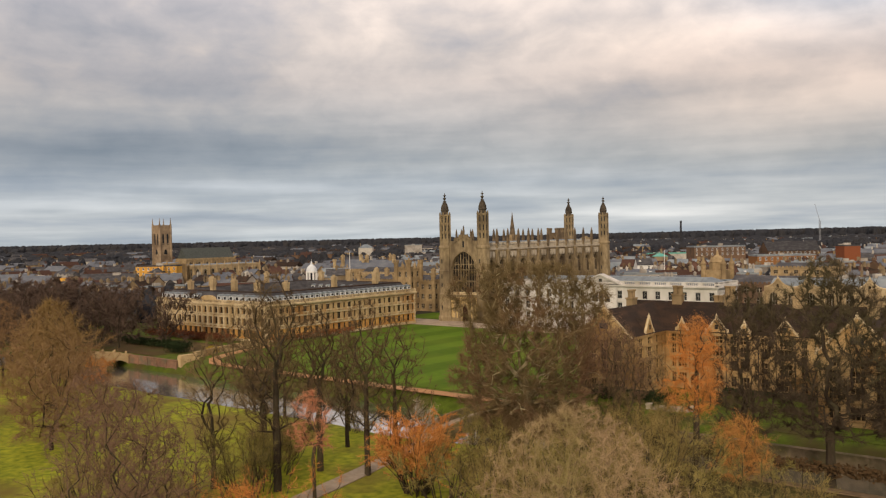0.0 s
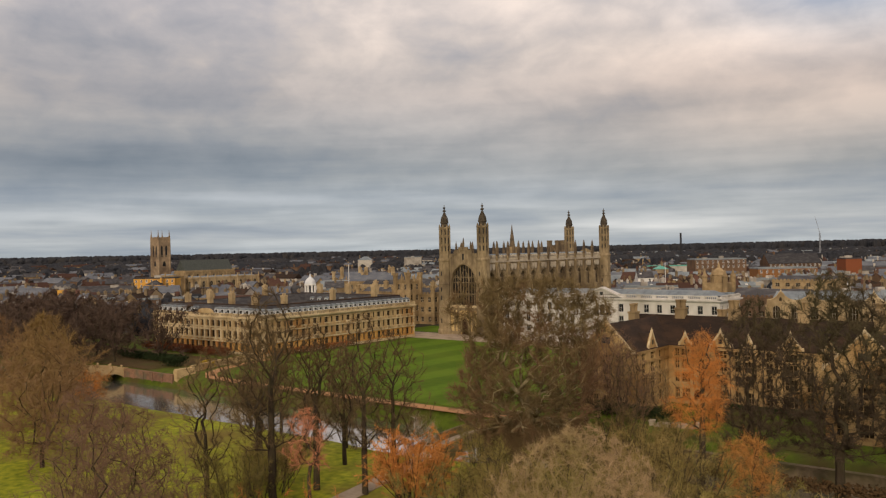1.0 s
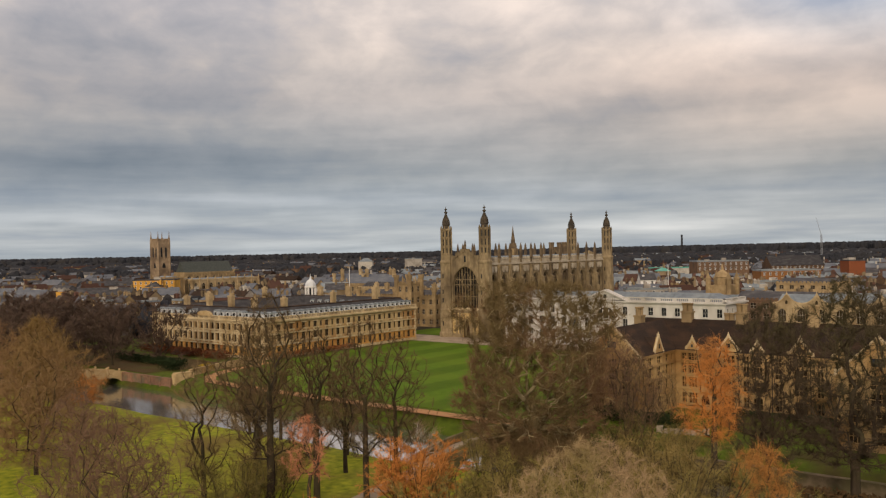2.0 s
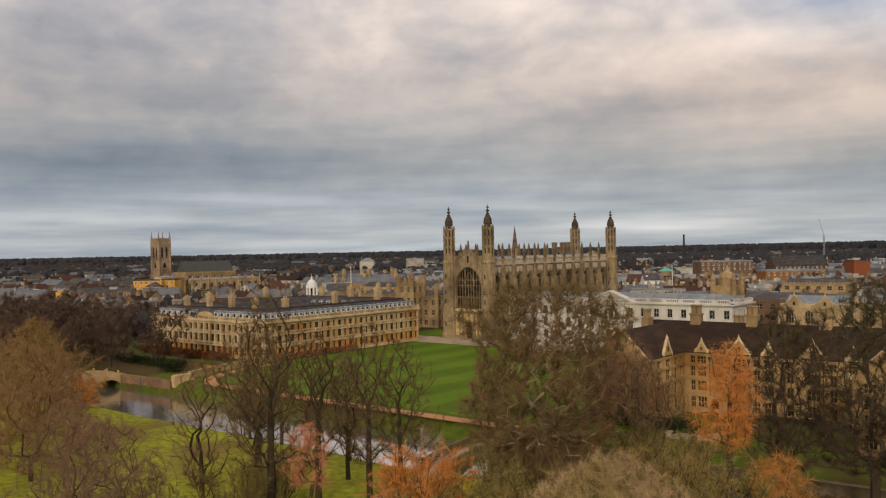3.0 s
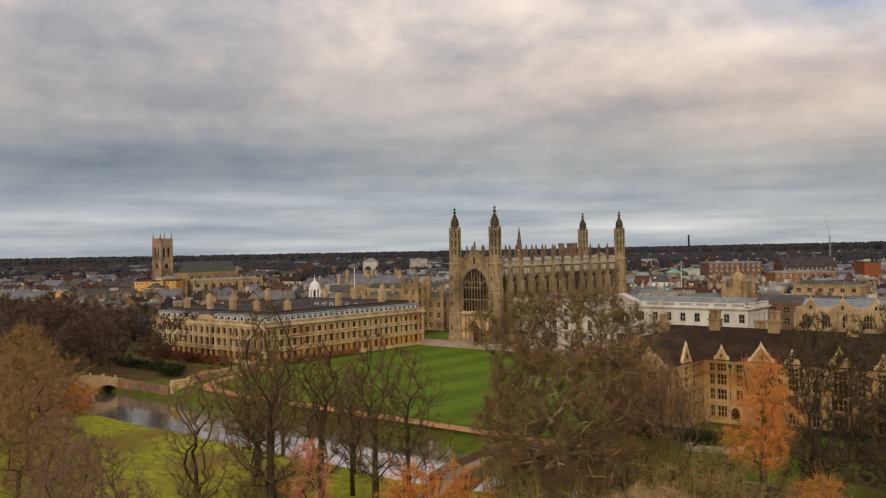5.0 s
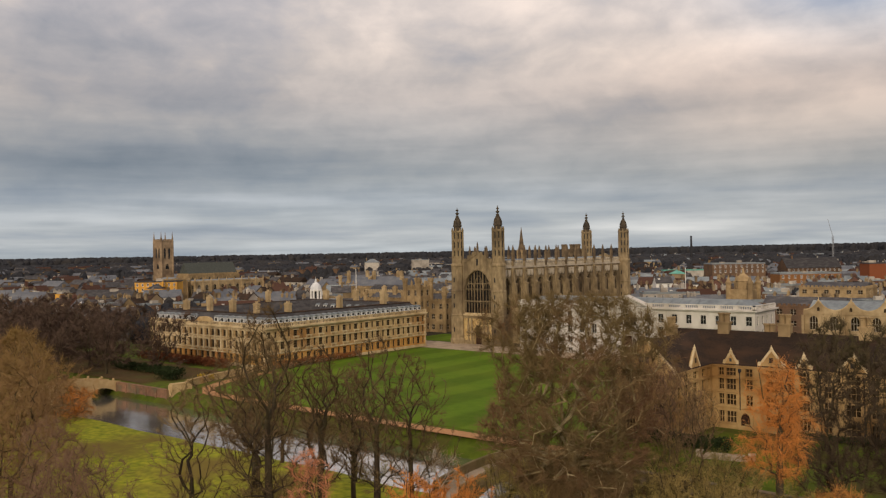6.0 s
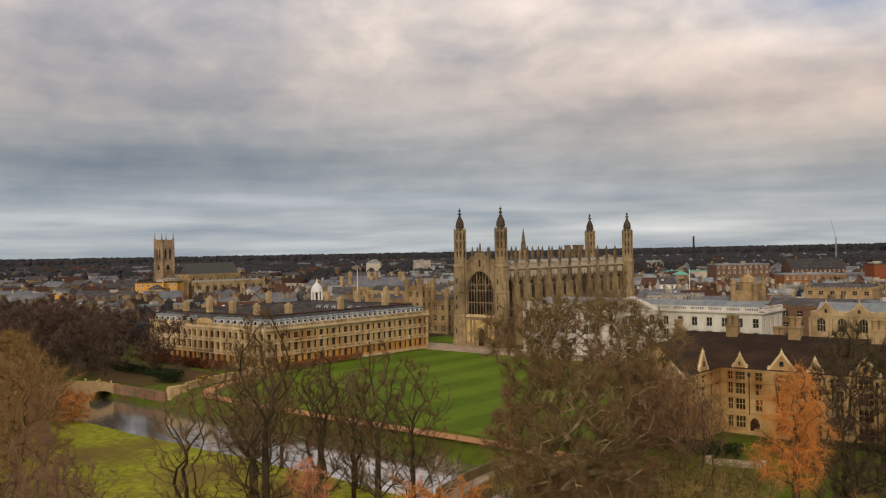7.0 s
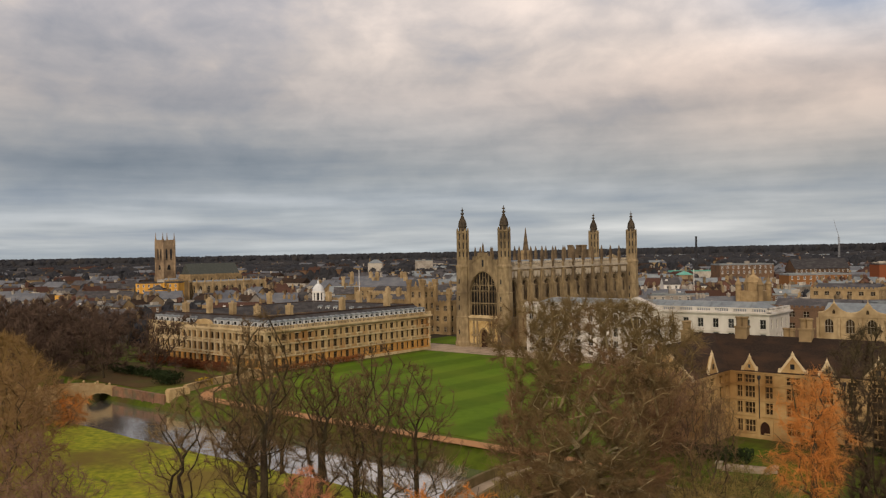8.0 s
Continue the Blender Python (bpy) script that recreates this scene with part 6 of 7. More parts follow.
# single buildings that stand out
rnd = random.Random(9)
build_house(rnd, -290, 64, 40, 25, 12, 15.0, OCHRE, SLATE, "flat", "bright ochre painted building with a grey roof", True, "ochre_building")
build_house(rnd, -283, 58, 40, 9, 9, 11.5, OCHRE, SLATE, "hip", "bright ochre painted tower house", True, "ochre_building")
build_house(rnd, -246, 11, 40, 3.5, 3.5, 11.6, OCHRE, SLATE, "flat", "ochre rendered stair block among dark roofs", False, "ochre_block")
build_house(rnd, -266, -9, 40, 3.0, 3.0, 12, OCHRE, SLATE, "flat", "ochre rendered stair block among dark roofs", False, "ochre_block")
build_house(rnd, -41, 326, 40, 34, 18, 19, BRICK_BROWN, LEAD, "flat", "large brown brick block with a flat roof", True, "brick_block")
build_house(rnd, 19, 276, 40, 34, 14, 14.5, mat("orange_brick", (0.28, 0.135, 0.055), (0.21, 0.10, 0.042), 2.0), LEAD, "flat", "long orange brick building with a pale parapet", True, "long_building")
build_house(rnd, -30, 443, 40, 40, 18, 13.5, BRICK_BROWN, SLATE, "gable", "long building with a big grey slate roof", True, "market_hall")
build_house(rnd, 38, 342, 40, 10, 12, 18.5, mat("bright_red_brick", (0.25, 0.085, 0.04), (0.19, 0.065, 0.032), 2.0), SLATE, "flat", "tall red brick block on the skyline", False, "brick_block")
build_house(rnd, 0.7, 192, -52, 9, 8, 10.5, BRICK, REDTILE, "gable", "red brick house with a white gable", True, "gabled_house")
build_house(rnd, -9, 184, 38, 9, 8, 12, WHITE, SLATE, "hip", "white painted town house with grey roof", True, "white_house")
build_house(rnd, -19, 176, 38, 8, 8, 13, WHITE, SLATE, "gable", "white painted town house with grey roof", True, "white_house")
build_house(rnd, -53, 267, 38, 8, 8, 14.5, BRICK_BUFF, COPPER, "hip", "town building with a green copper roof", False, "copper_roofed_house")
build_house(rnd, -92, 362, 38, 30, 8, 13.5, RENDER, COPPER, "flat", "long white building with pale green roof edge", False, "long_building")
build_house(rnd, -552, 600, 38, 22, 12, 19, RENDER, LEAD, "flat", "large white laboratory building on the far edge of town", False, "laboratory")
build_house(rnd, -598, 560, 38, 18, 14, 17, RENDER, LEAD, "hip", "pale stepped building on the far edge of town", False, "laboratory")


def mast(name, label, x, y, h, r, material, category, ball=False):
    t = thing(name, label, category, (x, y, 0))
    m = Mesh()
    m.lathe(0, 0, [(r * 1.3, 0), (r * 1.2, h * 0.1), (r, h * 0.5), (r * 0.85, h)], 10)
    part("shaft", m, material, t)
    m = Mesh()
    m.lathe(0, 0, [(r * 1.05, h - 0.05), (r * 1.05, h + r * 0.6)], 10)
    part("cap", m, material, t)
    return t


mast("chimney_stack", "tall dark brick chimney stack on the skyline", -458, 1203, 47, 1.8, IRON, "chimney")
mast("flagpole", "white flagpole above the college roofs", -118, 60, 23, 0.16, WHITE, "flagpole")
mast("flagpole", "thin mast above the far roofs", -330, 300, 26, 0.2, IRON, "mast")
mast("flagpole", "thin pole above the town roofs", 4, 152, 21, 0.16, WHITE, "flagpole")


def build_spire():
    t = thing("church_spire", "slim grey stone church spire rising behind the chapel", "church", (-390, 590, 0))
    m = Mesh()
    m.box(-4, 4, -4, 4, 0, 30)
    part("tower", m, GOTHIC, t)
    m = Mesh()
    m.lathe(0, 0, [(3.6, 30), (3.0, 34), (0.15, 56)], 8)
    part("spire", m, CHAPEL_DARK, t)
    return t


build_spire()


def build_crane():
    t = thing("tower_crane", "thin tower crane with a raised jib on the horizon", "crane", (-240, 1254, 0))
    m = Mesh()
    for sx in (-1, 1):
        for sy in (-1, 1):
            m.tube([(sx, sy, 0), (sx, sy, 42)], [0.25, 0.25], 4)
    for k in range(14):
        m.tube([(-1, -1, 3 * k), (1, -1, 3 * k + 3)], [0.14, 0.14], 3)
        m.tube([(1, 1, 3 * k), (-1, 1, 3 * k + 3)], [0.14, 0.14], 3)
    part("mast", m, STEEL, t)
    m = Mesh()
    m.tube([(0, 0, 42), (-6, -5, 70)], [0.4, 0.25], 4)
    part("jib", m, STEEL, t)
    return t


build_crane()


def far_woods():
    """Belts of winter trees between and beyond the houses, out to the skyline."""
    rnd = random.Random(12)
    m = Mesh()

    def clump(x, y, z, r, h):
        n = 7
        k = len(m.v)
        rings = ((0.75, 0.0), (1.0, 0.35), (0.82, 0.7), (0.4, 0.95))
        for q, t in rings:
            for i in range(n):
                a = 6.283 * i / n + rnd.uniform(-.25, .25)
                rr = r * q * rnd.uniform(0.7, 1.25)
                m.v.append((x + rr * math.cos(a), y + rr * math.sin(a), z + h * t * rnd.uniform(0.72, 1.15) if r < 8 else z + h * t * rnd.uniform(0.92, 1.06)))
        for j in range(3):
            for i in range(n):
                p, s = k + j * n + i, k + j * n + (i + 1) % n
                m.f.append((p, s, s + n))
                m.f.append((p, s + n, p + n))
        m.f.append(tuple(k + 3 * n + i for i in range(n)))

    for _ in range(5600):
        dp = 300 + 4000 * rnd.random() ** 1.3
        ac = rnd.uniform(-0.58, 0.58) * dp
        x, y = EYE_X + FX * dp + FY * ac, EYE_Y + FY * dp - FX * ac
        if any(a - 6 < x < b + 6 and c - 6 < y < e + 6 for a, b, c, e in KEEP_CLEAR) or dp < 330 and rnd.random() < 0.7:
            continue
        if dp < 700 and rnd.random() < (0.55 if ac > -60 else 0.3):
            continue
        h = rnd.uniform(5, 11) if dp < 700 else rnd.uniform(9, 13)
        clump(x, y, (0 if y < 900 else 2.0), rnd.uniform(3, 6.5) * (1 if dp < 1200 else 2.6), h + (0 if dp < 2400 else rnd.uniform(10, 12) + max(0.0, ac / dp) * 13))
    tagged(part("far_trees", m, FARWOOD, None), "belts of dark winter trees around the distant town, blued for haze", "woods", "", "stuff")


far_woods()

# ---- trees ----
def ribbon(m, p, d, length, width, rnd, sag=0.0, segs=2):
    """One thin twig: a narrow tapering strip that bends a little."""
    k = len(m.v)
    side = d.orthogonal().normalized()
    side.rotate(Matrix.Rotation(rnd.uniform(0, 6.283), 3, d))
    q = p.copy()
    step = length / segs
    for i in range(segs + 1):
        w = side * width * (1 - 0.8 * i / segs) * 0.5
        m.v.append(tuple(q - w))
        m.v.append(tuple(q + w))
        d = (d + Vector((rnd.uniform(-.18, .18), rnd.uniform(-.18, .18), rnd.uniform(-.12, .16) - sag))).normalized()
        q = q + d * step
    for i in range(segs):
        a = k + 2 * i
        m.f.append((a, a + 1, a + 3, a + 2))


def limb(m, rnd, p, d, length, r0, r1, segs, n, lift=0.1, wob=0.16):
    """A tapering, wandering branch. Returns its places and directions."""
    pts, dirs, q = [p.copy()], [d.copy()], p.copy()
    for i in range(segs):
        d = (d + Vector((rnd.uniform(-wob, wob), rnd.uniform(-wob, wob), rnd.uniform(-wob, wob) * 0.7 + lift))).normalized()
        q = q + d * (length / segs)
        pts.append(q.copy())
        dirs.append(d.copy())
    m.tube(pts, [r0 + (r1 - r0) * (i / segs) ** 0.8 for i in range(segs + 1)], n)
    return pts, dirs


def along(pts, dirs, s):
    f = s * (len(pts) - 1)
    i = min(int(f), len(pts) - 2)
    return pts[i].lerp(pts[i + 1], f - i), dirs[i].lerp(dirs[i + 1], f - i).normalized()


def spread(rnd, d, angle, turn):
    a = d.orthogonal().normalized()
    a.rotate(Matrix.Rotation(turn, 3, d))
    return (d * math.cos(angle) + a * math.sin(angle)).normalized()


def bare_tree(seed, h, trunk=0.35, clear=0.25, limbs=15, reach=0.34, angle=0.75, lift=0.12, bark=None, twig=None, dense=1.0, fork=1, tw=0.028, twl=1.0, sub=5, subsub=4, tips=9, wob=0.16, low=0, bends=2, fuzz=0.95):
    """A leafless tree, h metres high: trunk, limbs, branches and a haze of fine twigs."""
    rnd = random.Random(seed)
    wood, fine = Mesh(), Mesh()
    base = Vector((0, 0, -0.3))
    leaders, lines = [], []
    tr = h * 0.018 * trunk / 0.35
    if fork == 1:
        leaders.append((limb(wood, rnd, base, Vector((0, 0, 1)), h * 0.93, tr, tr * 0.12, 9, 8, 0.1, 0.07), h, tr))
    else:
        pts, dirs = limb(wood, rnd, base, Vector((0, 0, 1)), h * clear, tr * 1.25, tr, 5, 9, 0.1, 0.08)
        for i in range(fork):
            dd = spread(rnd, dirs[-1], rnd.uniform(0.3, 0.62) * angle / 0.6, i * 6.283 / fork + rnd.uniform(-.4, .4))
            ln = h * (0.92 - clear) * rnd.uniform(0.82, 1.08)
            leaders.append((limb(wood, rnd, pts[-1], dd, ln, tr * 0.75, tr * 0.1, 8, 7, 0.09, 0.2), ln, tr * 0.75))
        for i in range(low):
            p, d = along(pts, dirs, rnd.uniform(0.55, 0.95))
            ln = h * rnd.uniform(0.24, 0.4)
            leaders.append((limb(wood, rnd, p, spread(rnd, d, rnd.uniform(1.1, 1.5), i * 2.4), ln, tr * 0.42, 0.05, 7, 6, 0.07, 0.22), ln, tr * 0.42))
    for (pts, dirs), ln, r in leaders:
        k = max(4, int(limbs / len(leaders)))
        for i in range(k):
            s = (clear if fork == 1 else 0.14) + (0.97 - (clear if fork == 1 else 0.14)) * (i + rnd.uniform(0.1, 0.9)) / k
            p, d = along(pts, dirs, s)
            l1 = h * reach * (1.08 - 0.72 * s) * rnd.uniform(0.7, 1.15)
            d1 = spread(rnd, d, angle * rnd.uniform(0.8, 1.25), i * 2.4 + rnd.uniform(-.5, .5))
            r1 = max(r * (1 - s) * 0.62, 0.045)
            p1, q1 = limb(wood, rnd, p, d1, l1, r1, 0.03, 5, 5, lift, wob)
            lines += [(p1, q1)] * 2
            for j in range(sub):
                t = 0.22 + 0.76 * (j + rnd.random()) / sub
                pp, dd = along(p1, q1, t)
                l2 = l1 * (0.62 - 0.25 * t) * rnd.uniform(0.7, 1.25)
                d2 = spread(rnd, dd, rnd.uniform(0.45, 1.0), rnd.uniform(0, 6.283))
                p2, q2 = limb(wood, rnd, pp, d2, l2, max(r1 * 0.4, 0.03), 0.018, 3, 4, lift * 0.9, wob * 1.1)
                lines += [(p2, q2)] * 2
                for k2 in range(subsub):
                    t2 = 0.2 + 0.8 * (k2 + rnd.random()) / subsub
                    pq, dq = along(p2, q2, t2)
                    l3 = max(l2 * 0.65, 0.8) * rnd.uniform(0.6, 1.3)
                    d3 = spread(rnd, dq, rnd.uniform(0.4, 0.95), rnd.uniform(0, 6.283))
                    ribbon(wood, pq, d3, l3, 0.05, rnd, -lift * 0.5, 2)
                    lines.append(([pq, pq + d3 * l3 * 0.5, pq + d3 * l3 * 0.97], [d3, d3, d3]))
    for _ in range(int(len(lines) * 0.72 * tips * dense)):
        pts, dirs = rnd.choice(lines)
        pt, dt = along(pts, dirs, 0.25 + 0.75 * rnd.random() ** 0.8)
        ribbon(fine, pt, spread(rnd, dt, rnd.uniform(0.15, fuzz), rnd.uniform(0, 6.283)), rnd.uniform(0.3, 1.15) * twl, tw, rnd, -0.05, bends)
    return wood, fine, bark or BARK, twig or TWIG


def grown_tree(seed, h, radius, base, profile, fork, leader=0.0, shoots=300, pull=0.35, wob=0.1, arch=-0.1, bole=0.02, bark=None, twig=None, twigs=9000, width=0.03, length=(0.3, 1.1), fuzz=1.0, sag=-0.03, segs=1, fine_r=0.035, lean=0.0, uneven=0.45, taper=0.58):
    """A leafless tree grown towards shoots spread through its crown: each shoot joins the nearest bough, and boughs thicken by what they carry.

    The crown runs from base to 1 (shares of the height h); profile gives its radius by height, fork is where the bole divides, leader how far a main stem goes on."""
    rnd = random.Random(seed)
    place, parent, path = [Vector((0, 0, -0.4))], [-1], [0.0]

    def grow(p, i):
        place.append(p)
        parent.append(i)
        path.append(path[i] + (p - place[i]).length)
        return len(place) - 1

    i, top = 0, max(fork, leader) * h
    k = max(3, int(top / 1.6))
    sway = [0.0, 0.0]
    for j in range(1, k + 1):
        sway = [sway[0] + rnd.gauss(0, 0.05) + lean * top / k, sway[1] + rnd.gauss(0, 0.05)]
        i = grow(Vector((sway[0], sway[1], -0.4 + (top + 0.4) * j / k)), i)
    mid = place[-1]
    goals = []
    off = rnd.uniform(0, 50)
    while len(goals) < shoots:
        t, a = rnd.random(), rnd.uniform(0, 6.283)
        for (t0, r0), (t1, r1) in zip(profile, profile[1:]):
            if t0 <= t <= t1:
                r = r0 + (r1 - r0) * (t - t0) / max(t1 - t0, 1e-6)
        if rnd.random() > r + 0.1:
            continue
        r *= radius * (1 + uneven * noise.noise(Vector((math.cos(a) * 1.3, math.sin(a) * 1.3, t * 2.6 + off))) * 1.6)
        q = rnd.random() ** 0.42
        goals.append(Vector((mid.x * t + r * q * math.cos(a), mid.y * t + r * q * math.sin(a), h * (base + (1 - base) * t))))
    start = Vector((0, 0, fork * h))
    goals.sort(key=lambda g: (g - start).length)
    cap = 40 + len(goals) * 9
    pos, far, n0 = np.zeros((cap, 3)), np.zeros(cap), 0
    low = fork * h * 0.8
    for g in goals:
        while n0 < min(len(place), cap):
            pos[n0], far[n0] = place[n0], path[n0] + (1e6 if place[n0].z < low else 0.0)
            n0 += 1
        d = np.sqrt(((pos[:n0] - np.array(g)) ** 2).sum(1))
        cost = d + pull * far[:n0] + np.maximum(pos[:n0, 2] - g.z, 0) * 0.6
        i = int(cost.argmin())
        o = place[i].copy()
        gap = (g - o).length
        k = max(1, min(8, int(gap / 1.1)))
        for j in range(1, k + 1):
            u = j / k
            p = o.lerp(g, u) + Vector((0, 0, arch * gap * math.sin(math.pi * u)))
            if j < k:
                p += Vector((rnd.gauss(0, wob), rnd.gauss(0, wob), rnd.gauss(0, wob * 0.7))) * min(gap, 4.0) * 0.3
            i = grow(p, i)
    n = len(place)
    kids = [[] for _ in range(n)]
    load = [0.0] * n
    for i in range(n - 1, 0, -1):
        load[i] = load[i] or 1.0
        load[parent[i]] += load[i]
        kids[parent[i]].append(i)
    thick = [max(0.013, bole * h * (w / load[0]) ** taper) for w in load]
    for i in range(1, min(4, n)):
        thick[i - 1] *= 1.25 - 0.1 * i
    wood, fine = Mesh(), Mesh()
    stack = [(0, -1)]
    while stack:
        i, root = stack.pop()
        line = [i] if root < 0 else [root, i]
        while kids[line[-1]]:
            ks = sorted(kids[line[-1]], key=lambda c: -load[c])
            stack += [(c, line[-1]) for c in ks[1:]]
            line.append(ks[0])
        if len(line) < 2:
            continue
        rr = [thick[c] for c in line]
        if root >= 0:
            rr[0] = rr[1]
        (wood if rr[0] > fine_r else fine).tube([place[c] for c in line], rr, 8 if rr[0] > 0.25 else (5 if rr[0] > 0.08 else 3))
    ends = [i for i in range(1, n) if thick[i] < 0.09]
    for _ in range(twigs):
        i = rnd.choice(ends)
        o, g = place[parent[i]], place[i]
        d = (g - o).normalized()
        ribbon(fine, o.lerp(g, rnd.random()), spread(rnd, d, rnd.uniform(0.15, fuzz), rnd.uniform(0, 6.283)), rnd.uniform(*length), width, rnd, sag, segs)
    return wood, fine, bark or BARK, twig or TWIG


ROUND = ((0.0, 0.45), (0.2, 0.85), (0.5, 1.0), (0.8, 0.72), (1.0, 0.2))
DOME = ((0.0, 0.85), (0.3, 1.0), (0.6, 0.9), (0.85, 0.58), (1.0, 0.12))
BROAD = ((0.0, 0.5), (0.25, 0.8), (0.6, 1.0), (0.85, 0.96), (1.0, 0.62))
TALL = ((0.0, 0.55), (0.3, 1.0), (0.6, 0.85), (0.85, 0.5), (1.0, 0.12))


def bush_plant(seed, h, radius, stems, twigs, colour, width=0.026, reach=1.0, bends=1):
    """A broad thicket of stems from the ground, full of fine twigs; its outline is uneven."""
    rnd = random.Random(seed)
    wood, fine = Mesh(), Mesh()
    lines = []
    for i in range(stems):
        a = rnd.uniform(0, 6.283)
        r = radius * 0.5 * rnd.random() ** 0.5
        p = Vector((r * math.cos(a), r * math.sin(a), -0.2))
        d = Vector((math.cos(a) * rnd.uniform(0.05, 0.75), math.sin(a) * rnd.uniform(0.05, 0.75), 1)).normalized()
        pts, dirs = limb(wood, rnd, p, d, h * rnd.uniform(0.6, 0.92), 0.09, 0.02, 5, 4, 0.02, 0.16)
        for j in range(9 if h < 12 else 14):
            pp, dd = along(pts, dirs, rnd.uniform(0.3, 0.98))
            lines.append(limb(wood, rnd, pp, spread(rnd, dd, rnd.uniform(0.3, 1.4), rnd.uniform(0, 6.283)), min(h, 10) * rnd.uniform(0.14, 0.28), 0.025, 0.012, 3, 3, 0.0, 0.28))
    for _ in range(twigs):
        p2, q2 = rnd.choice(lines)
        a, b = along(p2, q2, rnd.random())
        ribbon(fine, a, spread(rnd, b, rnd.uniform(0.2, 1.5), rnd.uniform(0, 6.283)), rnd.uniform(0.3, 1.0) * reach, width, rnd, -0.02, bends)
    return wood, fine, BARK, colour


def plant(kit, name, label, x, y, z, rz=0.0, scale=1.0, tall=1.0, group="", category="tree"):
    wood, fine, bark, twig = kit
    if isinstance(wood, Mesh):
        kit = (wood.data("trunk", bark), fine.data("crown", twig), bark, twig)
    t = thing(name, label, category, group=group)
    part("trunk", kit[0], None, t)
    part("crown", kit[1], None, t)
    t.matrix_basis = pose(x, y, z, 0, 0, rz) @ Matrix.Diagonal((scale, scale, scale * tall, 1))
    return t, kit


def grove(kit, name, label, spots, group, z=-1.2, category="tree"):
    """Trees of one growth at the places (x, y, turn, scale, height scale)."""
    first = None
    for x, y, rz, s, k in spots:
        if first is None:
            first, kit = plant(kit, name, label, x, y, z, rz, s, k, group, category)
        else:
            copy_thing(first, pose(x, y, z, 0, 0, rz) @ Matrix.Diagonal((s / first.scale.x, s / first.scale.y, s * k / first.scale.z, 1)))
    return first


# the great plane by the river
PLANE_TWIG = mat("plane_twig", (0.175, 0.128, 0.060), (0.12, 0.088, 0.042), 0.3, (0.19, 0.108, 0.062), 0.09)
plant(grown_tree(11, 27.2, 10.2, 0.24, BROAD, 0.46, 0.0, 2200, 0.16, 0.26, -0.03, 0.025, PLANE_BARK, PLANE_TWIG, 88000, 0.037, (0.4, 1.3), 1.4, -0.02, 1, 0.045, 0.0, 0.3, 0.47), "plane_tree",
      "huge leafless plane tree with mottled pale limbs on the meadow", 128.7, -152.2, -1.2, 225, 1.0, 1.02)

# tall bare trees on the meadow by the river
A = grown_tree(21, 24.5, 5.2, 0.26, ROUND, 0.2, 0.55, 400, 0.4, 0.14, -0.14, 0.0175, twigs=8500, width=0.03, length=(0.35, 1.2), fuzz=0.9)
B = grown_tree(22, 23, 5.8, 0.3, ROUND, 0.2, 0.0, 400, 0.36, 0.16, -0.16, 0.0195, twigs=8500, width=0.03, length=(0.35, 1.2), fuzz=0.9)
C = grown_tree(23, 20.5, 4.2, 0.24, ROUND, 0.18, 0.45, 330, 0.4, 0.14, -0.16, 0.0185, twigs=7000, width=0.03, length=(0.35, 1.1), fuzz=0.9)
D = grown_tree(24, 18, 5.6, 0.2, ROUND, 0.2, 0.0, 420, 0.33, 0.16, -0.1, 0.018, twigs=5000, width=0.032, length=(0.35, 1.1), fuzz=1.0)
grove(A, "lime_tree", "tall leafless lime tree on the river meadow", [(103, -170, 0, 1.12, 1.0), (107.5, -158.5, 70, 0.95, 1.0), (109, -154.5, 200, 0.86, 1.0)], "bare meadow trees")
grove(B, "elm_tree", "leafless forked elm tree on the river meadow", [(90, -162, 20, 1.0, 1.0), (85.5, -140.5, 310, 0.72, 1.0), (83.5, -156, 190, 0.85, 1.1)], "bare meadow trees")
H = grown_tree(28, 25, 7.6, 0.2, ROUND, 0.24, 0.0, 900, 0.3, 0.25, -0.06, 0.021, twig=mat("dark_oak_twig", (0.10, 0.074, 0.05), (0.068, 0.05, 0.034), 0.3, (0.09, 0.078, 0.04), 0.08), twigs=24000, width=0.054, length=(0.35, 1.25), fuzz=1.25)
OAKS = grove(H, "oak_tree", "big dark leafless oak tree on the river bank", [(157.0, -128, 250, 1.08, 1.02), (166.5, -127.5, 30, 1.0, 1.0)], "dark oaks")
copy_thing(OAKS, pose(147, -128, -1.2, 0, 0, 120) @ Matrix.Diagonal((0.68, 0.68, 0.88, 1)))
grove(C, "ash_tree", "slender leafless ash tree near the water", [(100.5, -160.5, 0, 1.08, 1.0), (77.5, -139.5, 60, 0.8, 1.0), (68, -139.2, 140, 0.72, 1.0), (94, -149, 200, 0.85, 1.0), (60, -139.5, 260, 0.66, 1.0), (95, -173.8, 30, 0.95, 1.0)], "bare meadow trees")
E2 = grown_tree(25, 17, 5.4, 0.14, ROUND, 0.16, 0.0, 620, 0.26, 0.18, -0.1, 0.016, twig=TWIG_RED, twigs=12500, width=0.026, length=(0.3, 1.0), fuzz=1.2)
grove(E2, "maple_tree", "reddish-brown leafless maple tree in winter", [(120, -201, 0, 1.18, 1.0), (104, -191, 90, 0.98, 1.0), (112, -191.2, 170, 0.8, 1.0), (111, -104, 50, 1.1, 1.0), (104.5, -103, 250, 1.0, 1.0), (87, -185, 200, 0.95, 1.0), (117, -104.5, 140, 0.9, 1.0)], "reddish trees")
F2 = grown_tree(26, 19, 7.4, 0.1, DOME, 0.18, 0.0, 600, 0.26, 0.18, -0.1, 0.017, twig=mat("tawny_twig", (0.27, 0.165, 0.085), (0.195, 0.118, 0.062), 0.3, (0.235, 0.155, 0.06), 0.07), twigs=13000, width=0.05, length=(0.4, 1.4), fuzz=1.3)
